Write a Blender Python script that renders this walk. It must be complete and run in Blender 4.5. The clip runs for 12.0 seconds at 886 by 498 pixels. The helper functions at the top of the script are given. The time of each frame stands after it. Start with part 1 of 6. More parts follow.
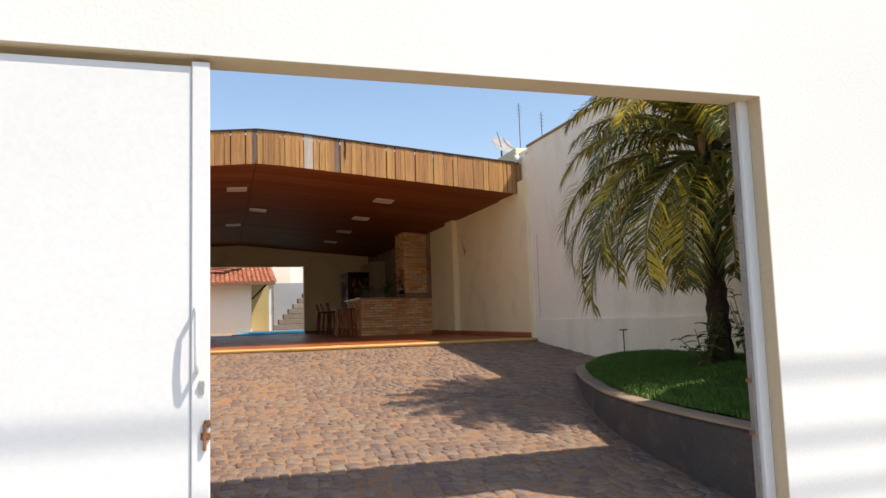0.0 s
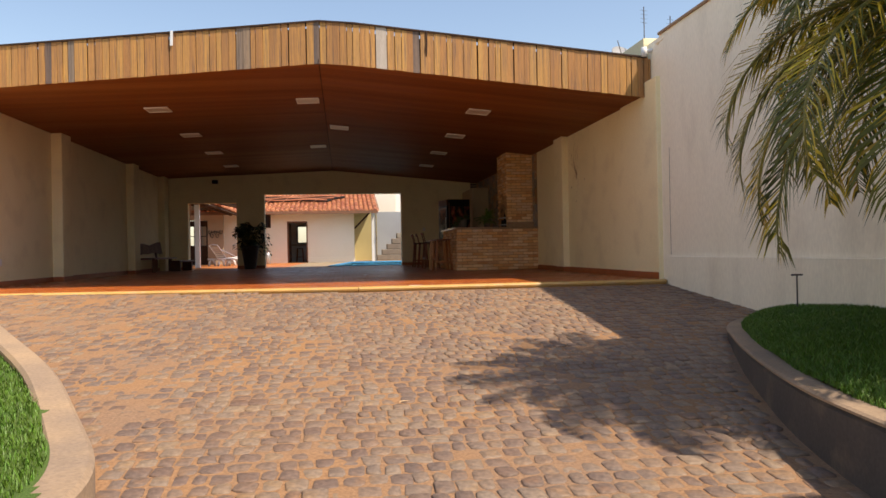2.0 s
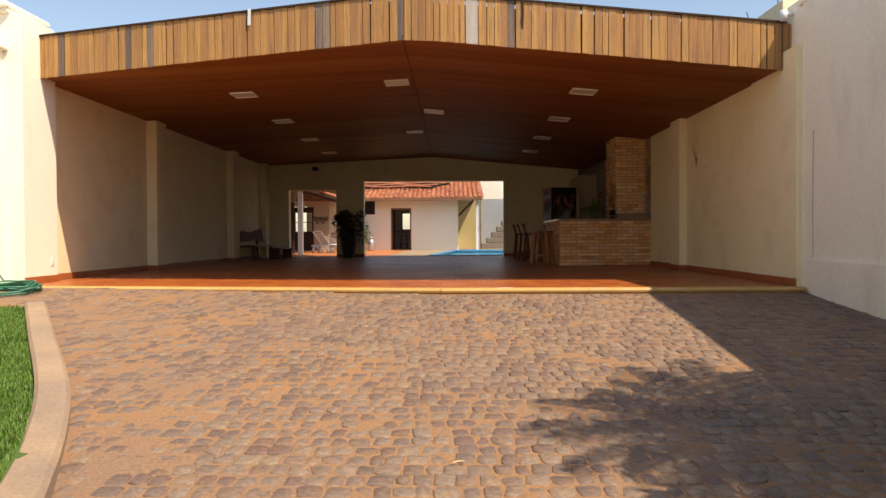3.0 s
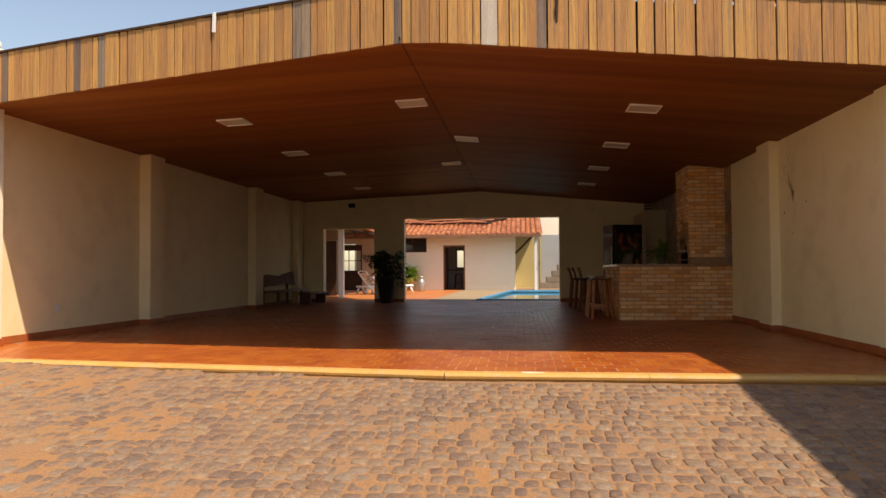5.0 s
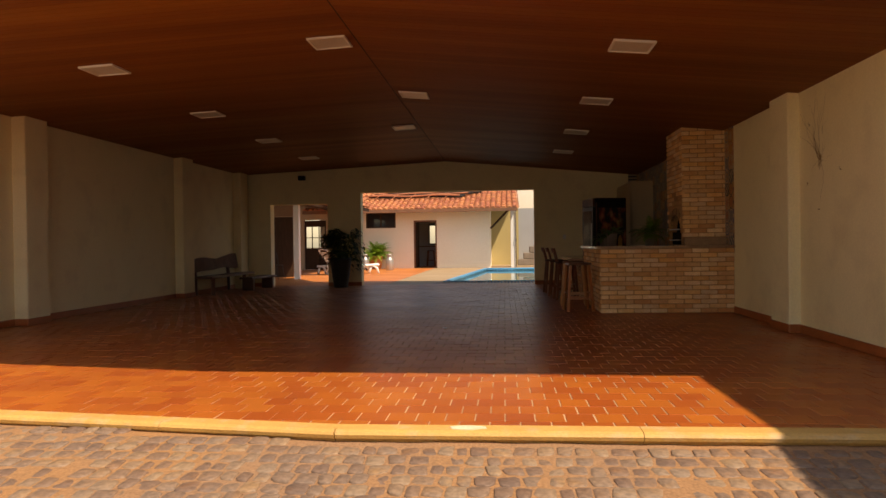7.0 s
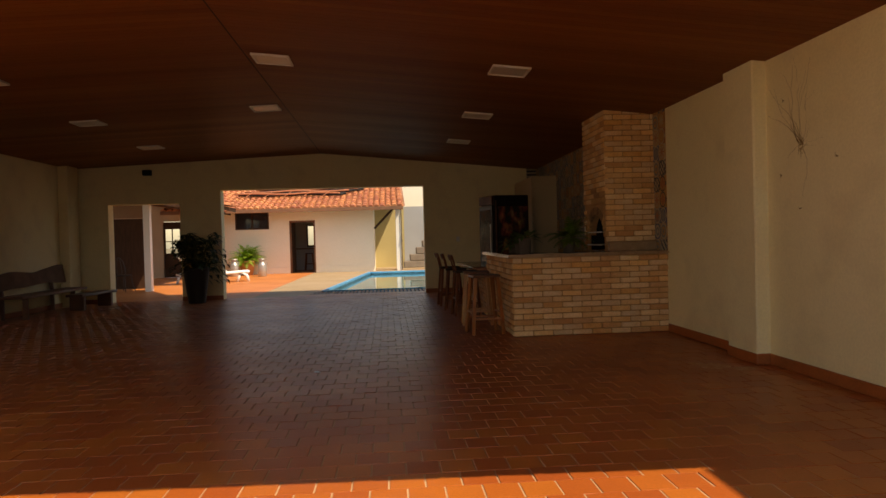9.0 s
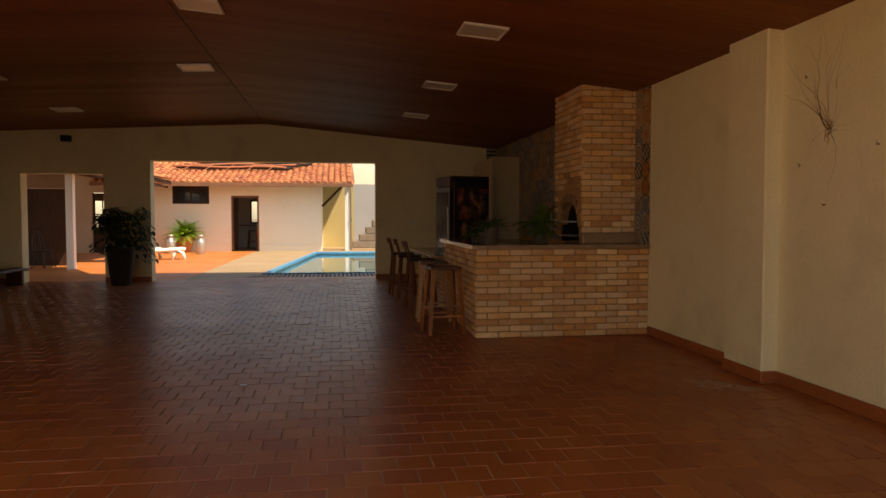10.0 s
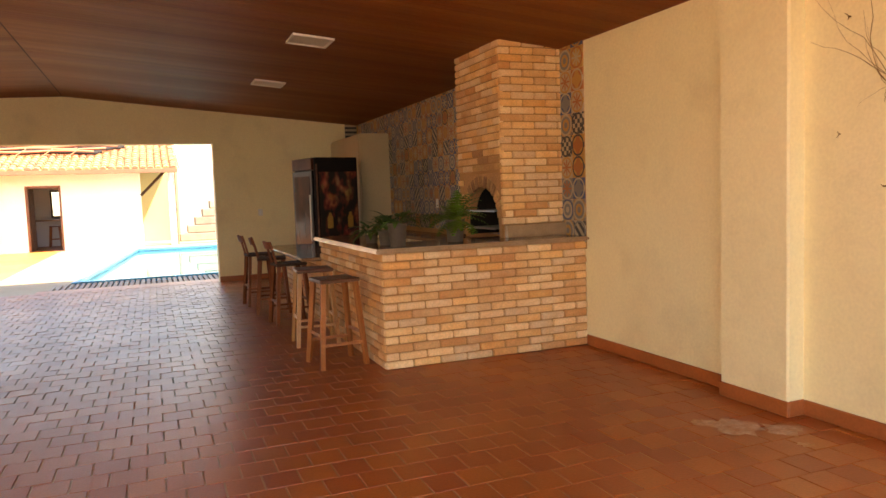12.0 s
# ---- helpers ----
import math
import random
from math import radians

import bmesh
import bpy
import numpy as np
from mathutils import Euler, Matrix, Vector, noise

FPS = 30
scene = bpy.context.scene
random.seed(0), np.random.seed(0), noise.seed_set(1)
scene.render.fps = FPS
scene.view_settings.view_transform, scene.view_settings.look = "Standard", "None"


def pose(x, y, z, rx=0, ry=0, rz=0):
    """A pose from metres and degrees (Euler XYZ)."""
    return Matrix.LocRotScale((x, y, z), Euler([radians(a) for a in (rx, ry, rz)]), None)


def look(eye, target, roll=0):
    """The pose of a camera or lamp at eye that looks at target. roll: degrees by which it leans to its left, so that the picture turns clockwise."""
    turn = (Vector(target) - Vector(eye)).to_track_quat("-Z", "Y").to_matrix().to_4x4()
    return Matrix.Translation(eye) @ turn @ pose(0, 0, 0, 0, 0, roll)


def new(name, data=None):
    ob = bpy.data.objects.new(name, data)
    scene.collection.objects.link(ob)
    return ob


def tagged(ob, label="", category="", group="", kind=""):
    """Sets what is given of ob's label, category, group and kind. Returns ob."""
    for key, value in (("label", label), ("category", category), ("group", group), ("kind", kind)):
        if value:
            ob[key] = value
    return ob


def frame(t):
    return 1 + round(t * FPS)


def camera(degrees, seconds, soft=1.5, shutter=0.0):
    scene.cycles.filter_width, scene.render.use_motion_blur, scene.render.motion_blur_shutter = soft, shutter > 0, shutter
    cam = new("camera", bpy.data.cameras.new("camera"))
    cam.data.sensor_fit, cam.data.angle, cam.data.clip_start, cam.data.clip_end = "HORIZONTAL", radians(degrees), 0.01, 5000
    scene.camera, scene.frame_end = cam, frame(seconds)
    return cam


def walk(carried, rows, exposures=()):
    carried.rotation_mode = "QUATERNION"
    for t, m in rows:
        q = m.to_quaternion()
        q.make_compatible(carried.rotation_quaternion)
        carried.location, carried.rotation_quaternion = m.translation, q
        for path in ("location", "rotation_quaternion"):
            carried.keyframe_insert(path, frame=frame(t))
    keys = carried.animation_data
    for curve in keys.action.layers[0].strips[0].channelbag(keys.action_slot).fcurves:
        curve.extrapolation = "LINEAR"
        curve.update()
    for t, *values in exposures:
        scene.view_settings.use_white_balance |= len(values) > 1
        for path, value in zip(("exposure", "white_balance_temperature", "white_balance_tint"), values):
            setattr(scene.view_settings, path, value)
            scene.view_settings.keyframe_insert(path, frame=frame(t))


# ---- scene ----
cam = camera(63.5, 12.0)
PATH = [
    (0, (-0.264, -2.684, 0.42), (0.324, -0.782, 0.611), -1.8),
    (0.5, (-0.091, -2.188, 0.387), (0.492, -0.282, 0.548), -2.3),
    (1, (0.141, -1.609, 0.38), (0.661, 0.318, 0.494), -2.3),
    (1.5, (0.395, -1.001, 0.424), (0.793, 0.958, 0.484), -1.9),
    (2, (0.595, -0.398, 0.484), (0.872, 1.582, 0.488), -1.1),
    (2.5, (0.78, 0.144, 0.547), (0.901, 2.14, 0.52), -0.5),
    (3, (0.951, 0.681, 0.635), (0.922, 2.68, 0.602), -0.3),
    (3.5, (1.118, 1.266, 0.707), (0.991, 3.262, 0.695), -0.4),
    (3.6, (1.146, 1.376, 0.729), (1.005, 3.371, 0.723), -0.3),
    (3.7, (1.192, 1.511, 0.752), (1.034, 3.505, 0.751), -0.5),
    (5.3, (1.555, 3.371, 0.945), (1.336, 5.358, 1.009), -0.3),
    (5.5, (1.606, 3.615, 0.957), (1.395, 5.603, 1.01), -0.4),
    (6, (1.705, 4.228, 0.986), (1.506, 6.218, 0.983), -0.5),
    (6.5, (1.736, 4.754, 1.052), (1.55, 6.745, 1.019), -0.5),
    (7, (1.818, 5.288, 1.106), (1.647, 7.281, 1.089), -0.8),
    (9, (1.744, 7.597, 1.247), (1.898, 9.59, 1.217), -1.6),
    (9.5, (1.753, 8.169, 1.293), (1.983, 10.155, 1.234), -0.6),
    (10, (1.773, 8.722, 1.333), (2.067, 10.699, 1.242), 0.0),
    (10.5, (1.766, 9.248, 1.379), (2.199, 11.197, 1.262), -0.3),
    (11, (1.721, 9.76, 1.424), (2.29, 11.672, 1.287), -1.1),
    (11.5, (1.64, 10.236, 1.465), (2.311, 12.114, 1.31), -1.8),
    (12, (1.549, 10.709, 1.464), (2.294, 12.558, 1.307), -2.0),
]
EXPOSURES = [(0.0, 0.42, 6700, 12), (2.0, 0.42, 7200, 14), (3.5, 0.37, 7400, 14), (5.5, 0.34, 8300, 16), (7.0, 0.35, 9000, 18), (9.5, 0.44, 9000, 14), (10.0, 0.64, 9100, 16),
             (10.5, 1.28, 9300, 18), (11.0, 1.8, 9200, 18), (11.5, 2.46, 8700, 15), (12.0, 2.80, 8400, 13)]
walk(cam, [(t, look(eye, target, roll)) for t, eye, target, roll in PATH], EXPOSURES)

# ---- world, sun ----
KX, KY = 0.52, 0.44          # how far shadows run towards -x and +y for each metre of height
sun_dir = Vector((KX, -KY, 1.0)).normalized()
world = bpy.data.worlds.new("sky")
scene.world = world
world.use_nodes = True
wn = world.node_tree
sky = wn.nodes.new("ShaderNodeTexSky")
sky.sky_type, sky.sun_disc = "NISHITA", False
sky.sun_elevation = math.asin(sun_dir.z)
sky.sun_rotation = math.atan2(sun_dir.x, sun_dir.y)
sky.air_density, sky.dust_density, sky.ozone_density = 1.15, 1.0, 1.9
wn.nodes["Background"].inputs["Strength"].default_value = 0.15
wn.links.new(sky.outputs[0], wn.nodes["Background"].inputs["Color"])
sun = new("sun", bpy.data.lights.new("sun", "SUN"))
sun.data.energy, sun.data.angle, sun.data.color = 4.45, radians(0.6), (1.0, 0.93, 0.82)
sun.matrix_world = look(sun_dir * 40, (0, 0, 0))


# ---- materials ----
def mat(name, c1, c2, scale=2.0, fine=60.0, rough=0.6, bump=0.15, metal=0.0, grain=0.25, vary=0.0, island=False,
        stretch=(1, 1, 1), spec=0.5, dirt=None, dirt_amount=0.0, coat=0.0):
    """A surface of two tones in large soft patches, with fine grain in colour, gloss and relief."""
    m = bpy.data.materials.new(name)
    m.use_nodes = True
    t = m.node_tree
    N, L = t.nodes, t.links
    b = N["Principled BSDF"]
    geo = N.new("ShaderNodeNewGeometry")
    mp = N.new("ShaderNodeMapping")
    mp.inputs["Scale"].default_value = stretch
    L.new(geo.outputs["Position"], mp.inputs["Vector"])
    big = N.new("ShaderNodeTexNoise")
    big.inputs["Scale"].default_value, big.inputs["Detail"].default_value = scale, 5
    L.new(mp.outputs[0], big.inputs["Vector"])
    small = N.new("ShaderNodeTexNoise")
    small.inputs["Scale"].default_value, small.inputs["Detail"].default_value = fine, 3
    L.new(mp.outputs[0], small.inputs["Vector"])
    ramp = N.new("ShaderNodeMapRange")
    ramp.inputs[1].default_value, ramp.inputs[2].default_value = 0.32, 0.68
    L.new(big.outputs["Fac"], ramp.inputs[0])
    mix = N.new("ShaderNodeMix")
    mix.data_type = "RGBA"
    mix.inputs[6].default_value, mix.inputs[7].default_value = (*c1, 1), (*c2, 1)
    L.new(ramp.outputs[0], mix.inputs[0])
    col = mix.outputs[2]
    if dirt:
        st = N.new("ShaderNodeTexNoise")
        st.inputs["Scale"].default_value, st.inputs["Detail"].default_value = scale * 2.7, 7
        L.new(mp.outputs[0], st.inputs["Vector"])
        r2 = N.new("ShaderNodeMapRange")
        r2.inputs[1].default_value, r2.inputs[2].default_value, r2.inputs[4].default_value = 0.52, 0.75, dirt_amount
        L.new(st.outputs["Fac"], r2.inputs[0])
        mx = N.new("ShaderNodeMix")
        mx.data_type = "RGBA"
        mx.inputs[7].default_value = (*dirt, 1)
        L.new(r2.outputs[0], mx.inputs[0])
        L.new(col, mx.inputs[6])
        col = mx.outputs[2]
    val = N.new("ShaderNodeMapRange")
    val.inputs[1].default_value, val.inputs[2].default_value = 0.25, 0.75
    val.inputs[3].default_value, val.inputs[4].default_value = 1 - grain, 1 + grain
    L.new(small.outputs["Fac"], val.inputs[0])
    hsv = N.new("ShaderNodeHueSaturation")
    L.new(col, hsv.inputs["Color"])
    out = val.outputs[0]
    if vary:
        if island:
            rnd = geo.outputs["Random Per Island"]
        else:
            rnd = N.new("ShaderNodeObjectInfo").outputs["Random"]
        vr = N.new("ShaderNodeMapRange")
        vr.inputs[3].default_value, vr.inputs[4].default_value = 1 - vary, 1 + vary
        L.new(rnd, vr.inputs[0])
        mul = N.new("ShaderNodeMath")
        mul.operation = "MULTIPLY"
        L.new(out, mul.inputs[0])
        L.new(vr.outputs[0], mul.inputs[1])
        out = mul.outputs[0]
        hv = N.new("ShaderNodeMath")
        hv.operation = "MULTIPLY_ADD"
        hv.inputs[1].default_value, hv.inputs[2].default_value = 0.03 * min(1, vary * 3), 0.5 - 0.015 * min(1, vary * 3)
        L.new(rnd, hv.inputs[0])
        L.new(hv.outputs[0], hsv.inputs["Hue"])
    L.new(out, hsv.inputs["Value"])
    L.new(hsv.outputs[0], b.inputs["Base Color"])
    rr = N.new("ShaderNodeMapRange")
    rr.inputs[3].default_value, rr.inputs[4].default_value = max(0.02, rough - 0.1), min(1, rough + 0.1)
    L.new(big.outputs["Fac"], rr.inputs[0])
    L.new(rr.outputs[0], b.inputs["Roughness"])
    b.inputs["Metallic"].default_value = metal
    b.inputs["Specular IOR Level"].default_value = spec
    b.inputs["Coat Weight"].default_value = coat
    b.inputs["Coat Roughness"].default_value = 0.15
    if bump:
        bp = N.new("ShaderNodeBump")
        bp.inputs["Strength"].default_value, bp.inputs["Distance"].default_value = bump, 0.01
        L.new(small.outputs["Fac"], bp.inputs["Height"])
        L.new(bp.outputs[0], b.inputs["Normal"])
    return m


def two(m1, k):
    return tuple(c * k for c in m1)


M_wall = mat("cream_wall_paint", (0.91, 0.79, 0.50), (0.875, 0.745, 0.45), 0.8, 45, 0.75, 0.25, grain=0.05, dirt=(0.5, 0.37, 0.2), dirt_amount=0.25)
M_garden = mat("cream_garden_wall_paint", (0.94, 0.87, 0.71), (0.90, 0.82, 0.65), 0.7, 40, 0.8, 0.25, grain=0.06, dirt=(0.5, 0.42, 0.3), dirt_amount=0.3, stretch=(1, 1, 0.35))
M_white = mat("white_wall_paint", (0.74, 0.73, 0.70), (0.70, 0.69, 0.66), 0.6, 50, 0.7, 0.15, grain=0.03)
M_house = mat("pool_house_paint", (0.88, 0.80, 0.67), (0.85, 0.77, 0.63), 0.6, 40, 0.8, 0.2, grain=0.05)
M_yellow = mat("ochre_wall_paint", (0.44, 0.355, 0.16), (0.40, 0.32, 0.145), 0.8, 40, 0.8, 0.2, grain=0.05)
M_grey = mat("pale_grey_render", (0.38, 0.39, 0.405), (0.33, 0.34, 0.355), 0.5, 30, 0.85, 0.25, grain=0.06)
M_jamb = mat("beige_jamb_paint", (0.60, 0.49, 0.33), (0.55, 0.44, 0.29), 1.2, 50, 0.75, 0.2, grain=0.06)
M_base = mat("terracotta_skirting", (0.42, 0.12, 0.035), (0.34, 0.10, 0.03), 3, 50, 0.5, 0.15, grain=0.12)
M_tile = mat("terracotta_floor_tile", (0.43, 0.112, 0.023), (0.34, 0.084, 0.018), 0.9, 70, 0.36, 0.12, grain=0.12, vary=0.13, spec=0.38, dirt=(0.30, 0.08, 0.025), dirt_amount=0.35)
M_tilej = mat("terracotta_floor_tile_rest", (0.43, 0.112, 0.023), (0.34, 0.084, 0.018), 0.9, 70, 0.36, 0.12, grain=0.12, vary=0.13, island=True, spec=0.38, dirt=(0.30, 0.08, 0.025), dirt_amount=0.35)
M_grout = mat("pale_tile_grout", (0.50, 0.33, 0.19), (0.32, 0.17, 0.09), 1.5, 60, 0.9, 0.2, grain=0.15)
M_edge = mat("yellow_painted_kerb", (0.60, 0.36, 0.11), (0.52, 0.30, 0.09), 2.5, 60, 0.6, 0.2, grain=0.12, dirt=(0.5, 0.4, 0.28), dirt_amount=0.5)
M_faded = mat("bare_kerb_concrete", (0.72, 0.60, 0.44), (0.62, 0.50, 0.34), 9, 70, 0.8, 0.2, grain=0.12)
M_stone = mat("granite_sett", (0.222, 0.145, 0.096), (0.18, 0.128, 0.098), 2.6, 38, 0.62, 0.4, grain=0.3, vary=0.22, dirt=(0.27, 0.15, 0.072), dirt_amount=0.85)
M_stonej = mat("granite_sett_rest", (0.222, 0.145, 0.096), (0.18, 0.128, 0.098), 2.6, 38, 0.62, 0.4, grain=0.3, vary=0.22, island=True, dirt=(0.27, 0.15, 0.072), dirt_amount=0.85)
M_sand = mat("ochre_joint_sand", (0.31, 0.16, 0.068), (0.25, 0.15, 0.09), 0.9, 60, 0.95, 0.5, grain=0.28)
M_kerb = mat("grey_planter_render", (0.085, 0.07, 0.062), (0.062, 0.053, 0.05), 1.6, 45, 0.85, 0.35, grain=0.15, dirt=(0.25, 0.18, 0.12), dirt_amount=0.4)
M_kerbtop = mat("worn_concrete_coping", (0.38, 0.26, 0.16), (0.28, 0.20, 0.14), 2.2, 50, 0.9, 0.3, grain=0.18)
M_soil = mat("lawn_thatch", (0.06, 0.12, 0.014), (0.08, 0.13, 0.02), 3, 120, 0.95, 0.8, grain=0.4)
M_street = mat("asphalt", (0.07, 0.068, 0.065), (0.05, 0.05, 0.05), 0.5, 60, 0.9, 0.5, grain=0.2)
M_pave = mat("grey_pavement_concrete", (0.42, 0.40, 0.37), (0.34, 0.32, 0.30), 0.9, 40, 0.9, 0.3, grain=0.12)
M_earth = mat("far_ground", (0.22, 0.17, 0.10), (0.14, 0.13, 0.07), 0.05, 4, 0.95, 0.2, grain=0.2)
M_grass = mat("lawn_blades", (0.068, 0.15, 0.010), (0.10, 0.19, 0.017), 1.5, 90, 0.55, 0, grain=0.2, vary=0.35, island=True)
M_ceil = mat("varnished_ceiling_board", (0.255, 0.08, 0.016), (0.19, 0.058, 0.012), 0.6, 30, 0.62, 0.12, grain=0.12, vary=0.10, island=True, stretch=(0.25, 3, 3), spec=0.25)
M_gap = mat("dark_board_gap", (0.05, 0.02, 0.008), (0.035, 0.015, 0.006), 2, 40, 0.9, 0, grain=0.1)
M_brick = mat("pale_clay_brick", (0.74, 0.38, 0.15), (0.82, 0.52, 0.26), 5.0, 70, 0.8, 0.4, grain=0.14, vary=0.16)
M_brickpale = mat("cream_clay_brick", (0.84, 0.60, 0.36), (0.80, 0.50, 0.25), 7.0, 70, 0.8, 0.4, grain=0.14, vary=0.12)
M_brickred = mat("orange_clay_brick", (0.70, 0.32, 0.11), (0.76, 0.40, 0.16), 7.0, 70, 0.8, 0.4, grain=0.14, vary=0.14)
M_mortar = mat("brick_mortar", (0.50, 0.255, 0.10), (0.43, 0.215, 0.085), 3, 80, 0.95, 0.4, grain=0.15)
M_roof = mat("clay_roof_tile", (0.52, 0.20, 0.09), (0.42, 0.15, 0.07), 0.9, 30, 0.8, 0.3, grain=0.2, vary=0.22, island=True, dirt=(0.2, 0.12, 0.08), dirt_amount=0.5)
M_beige = mat("beige_stone_paving", (0.36, 0.26, 0.155), (0.31, 0.22, 0.125), 0.8, 35, 0.7, 0.2, grain=0.12)
M_poolblue = mat("pool_rim_blue", (0.08, 0.36, 0.62), (0.06, 0.30, 0.56), 2, 40, 0.4, 0.05, grain=0.06)
M_poolwall = mat("pool_liner", (0.045, 0.15, 0.17), (0.035, 0.12, 0.145), 2, 20, 0.4, 0.05, grain=0.08)
M_wood = mat("brown_wood", (0.20, 0.085, 0.035), (0.13, 0.05, 0.02), 5, 60, 0.45, 0.15, grain=0.2, stretch=(4, 4, 0.6))
M_darkwood = mat("dark_stained_wood", (0.055, 0.026, 0.013), (0.035, 0.017, 0.009), 5, 60, 0.75, 0.15, grain=0.2, stretch=(4, 4, 0.6), spec=0.2)
M_metalwhite = mat("white_gate_enamel", (0.72, 0.72, 0.71), (0.68, 0.68, 0.67), 1.2, 40, 0.45, 0.05, grain=0.03)
M_rust = mat("rusty_steel", (0.28, 0.11, 0.04), (0.16, 0.07, 0.03), 12, 80, 0.8, 0.4, grain=0.3)
M_lamp = mat("white_luminaire", (0.80, 0.76, 0.70), (0.76, 0.72, 0.66), 2, 30, 0.5, 0.03, grain=0.03)


# ---- builders ----
def box(bm, x0, x1, y0, y1, z0, z1, bevel=0.0, m=None, seg=1):
    r = bmesh.ops.create_cube(bm, size=1.0)
    vs = r["verts"]
    for v in vs:
        v.co = Vector(((x0 + x1) / 2 + v.co.x * (x1 - x0), (y0 + y1) / 2 + v.co.y * (y1 - y0), (z0 + z1) / 2 + v.co.z * (z1 - z0)))
    if bevel:
        es = list({e for v in vs for e in v.link_edges})
        r = bmesh.ops.bevel(bm, geom=es, offset=bevel, segments=seg, affect="EDGES", profile=0.5)
        vs = list({v for f in r["faces"] for v in f.verts} | {v for v in vs if v.is_valid})
    if m is not None:
        bmesh.ops.transform(bm, matrix=m, verts=vs)
    return vs


def tube(bm, pts, radii, seg=8, cap=True, square=False):
    """A round bar through the points, its radius given point by point."""
    pts = [Vector(p) for p in pts]
    if not hasattr(radii, "__len__"):
        radii = [radii] * len(pts)
    rings = []
    up = Vector((0.31, 0.17, 0.93))
    for i, p in enumerate(pts):
        d = (pts[min(i + 1, len(pts) - 1)] - pts[max(i - 1, 0)]).normalized()
        a = d.cross(up if abs(d.dot(up)) < 0.95 else Vector((1, 0, 0))).normalized()
        b = d.cross(a)
        rings.append([bm.verts.new(p + (a * math.cos(w) + b * math.sin(w)) * radii[i])
                      for w in (2 * math.pi * k / seg + (math.pi / seg if square else 0) for k in range(seg))])
    for r0, r1 in zip(rings, rings[1:]):
        for k in range(seg):
            bm.faces.new((r0[k], r0[(k + 1) % seg], r1[(k + 1) % seg], r1[k]))
    if cap:
        bm.faces.new(rings[0][::-1])
        bm.faces.new(rings[-1])


def lathe(bm, profile, seg=20, at=(0, 0, 0)):
    """Turns (radius, height) pairs round the z axis."""
    rings = [[bm.verts.new((at[0] + r * math.cos(2 * math.pi * k / seg), at[1] + r * math.sin(2 * math.pi * k / seg), at[2] + z)) for k in range(seg)]
             for r, z in profile]
    for r0, r1 in zip(rings, rings[1:]):
        for k in range(seg):
            bm.faces.new((r0[k], r0[(k + 1) % seg], r1[(k + 1) % seg], r1[k]))
    bm.faces.new(rings[0][::-1])
    bm.faces.new(rings[-1])


def mesh_of(name, bm, material, smooth=False):
    bmesh.ops.recalc_face_normals(bm, faces=bm.faces)
    me = bpy.data.meshes.new(name)
    bm.to_mesh(me)
    bm.free()
    for one in (material if isinstance(material, (list, tuple)) else [material]):
        me.materials.append(one)
    if smooth:
        me.shade_smooth()
    return me


def part(name, bm, material, parent, label="", smooth=False, m=None):
    ob = new(name, mesh_of(name, bm, material, smooth))
    ob.parent = parent
    if m is not None:
        ob.matrix_basis = m
    return tagged(ob, label)


def structure(name, bm, material, label="", category="", smooth=False):
    return tagged(new(name, mesh_of(name, bm, material, smooth)), label, category or name.split("_")[0], "", "structure")


def thing(name, label, category, m=None, group="", kind=""):
    ob = new(name)
    ob.empty_display_size = 0.1
    if m is not None:
        ob.matrix_basis = m
    return tagged(ob, label, category, group, kind)


def sheet(name, verts, faces, material, smooth=False):
    me = bpy.data.meshes.new(name)
    me.from_pydata(verts, [], faces)
    me.materials.append(material)
    if smooth:
        me.shade_smooth()
    return me


def lerp_table(table, v):
    for (a, p), (b, q) in zip(table, table[1:]):
        if v <= b:
            return p + (q - p) * max(0.0, (v - a)) / (b - a)
    return table[-1][1]


# ---- plan ----
LEFT, RIGHT, BACK, DEEP = -5.2, 5.25, 24.06, 0.30
RIDGE, Z_RIDGE, Z_LEFT, Z_RIGHT = 0.3, 3.25, 3.0, 2.79


def drive(y):
    """The driveway's height: a gentle ramp that steepens towards the garage step."""
    return -0.5 + (0.075 if y < 4.6 else 0.0876) * (y - 4.6)


def front(x, y=9.5):
    """The garage's front line: straight on one half, running back on the other."""
    return y if x > 0.8 else y + 0.13 * (0.8 - x)


def ceil_z(x):
    return Z_RIDGE - (Z_RIDGE - Z_RIGHT) * (x - RIDGE) / (RIGHT - RIDGE) if x > RIDGE else Z_RIDGE - (Z_RIDGE - Z_LEFT) * (RIDGE - x) / (RIDGE - LEFT)


# ---- ground ----
bm = bmesh.new()
stops = [(-900, -1.18), (-8, -1.18), (-4, -1.14), (0.5, drive(0.5) - 0.04), (9.3, drive(9.3) - 0.04), (9.9, -0.4), (24.2, -0.4), (24.5, -2.2), (60, -2.2), (900, -2.2)]
rows = [[bm.verts.new((x, y, z)) for x in (-900, -30, -6, 6, 30, 900)] for y, z in stops]
for r0, r1 in zip(rows, rows[1:]):
    for k in range(5):
        bm.faces.new((r0[k], r0[k + 1], r1[k + 1], r1[k]))
structure("ground", bm, M_earth, "bare brown earth stretching to the horizon", "ground")

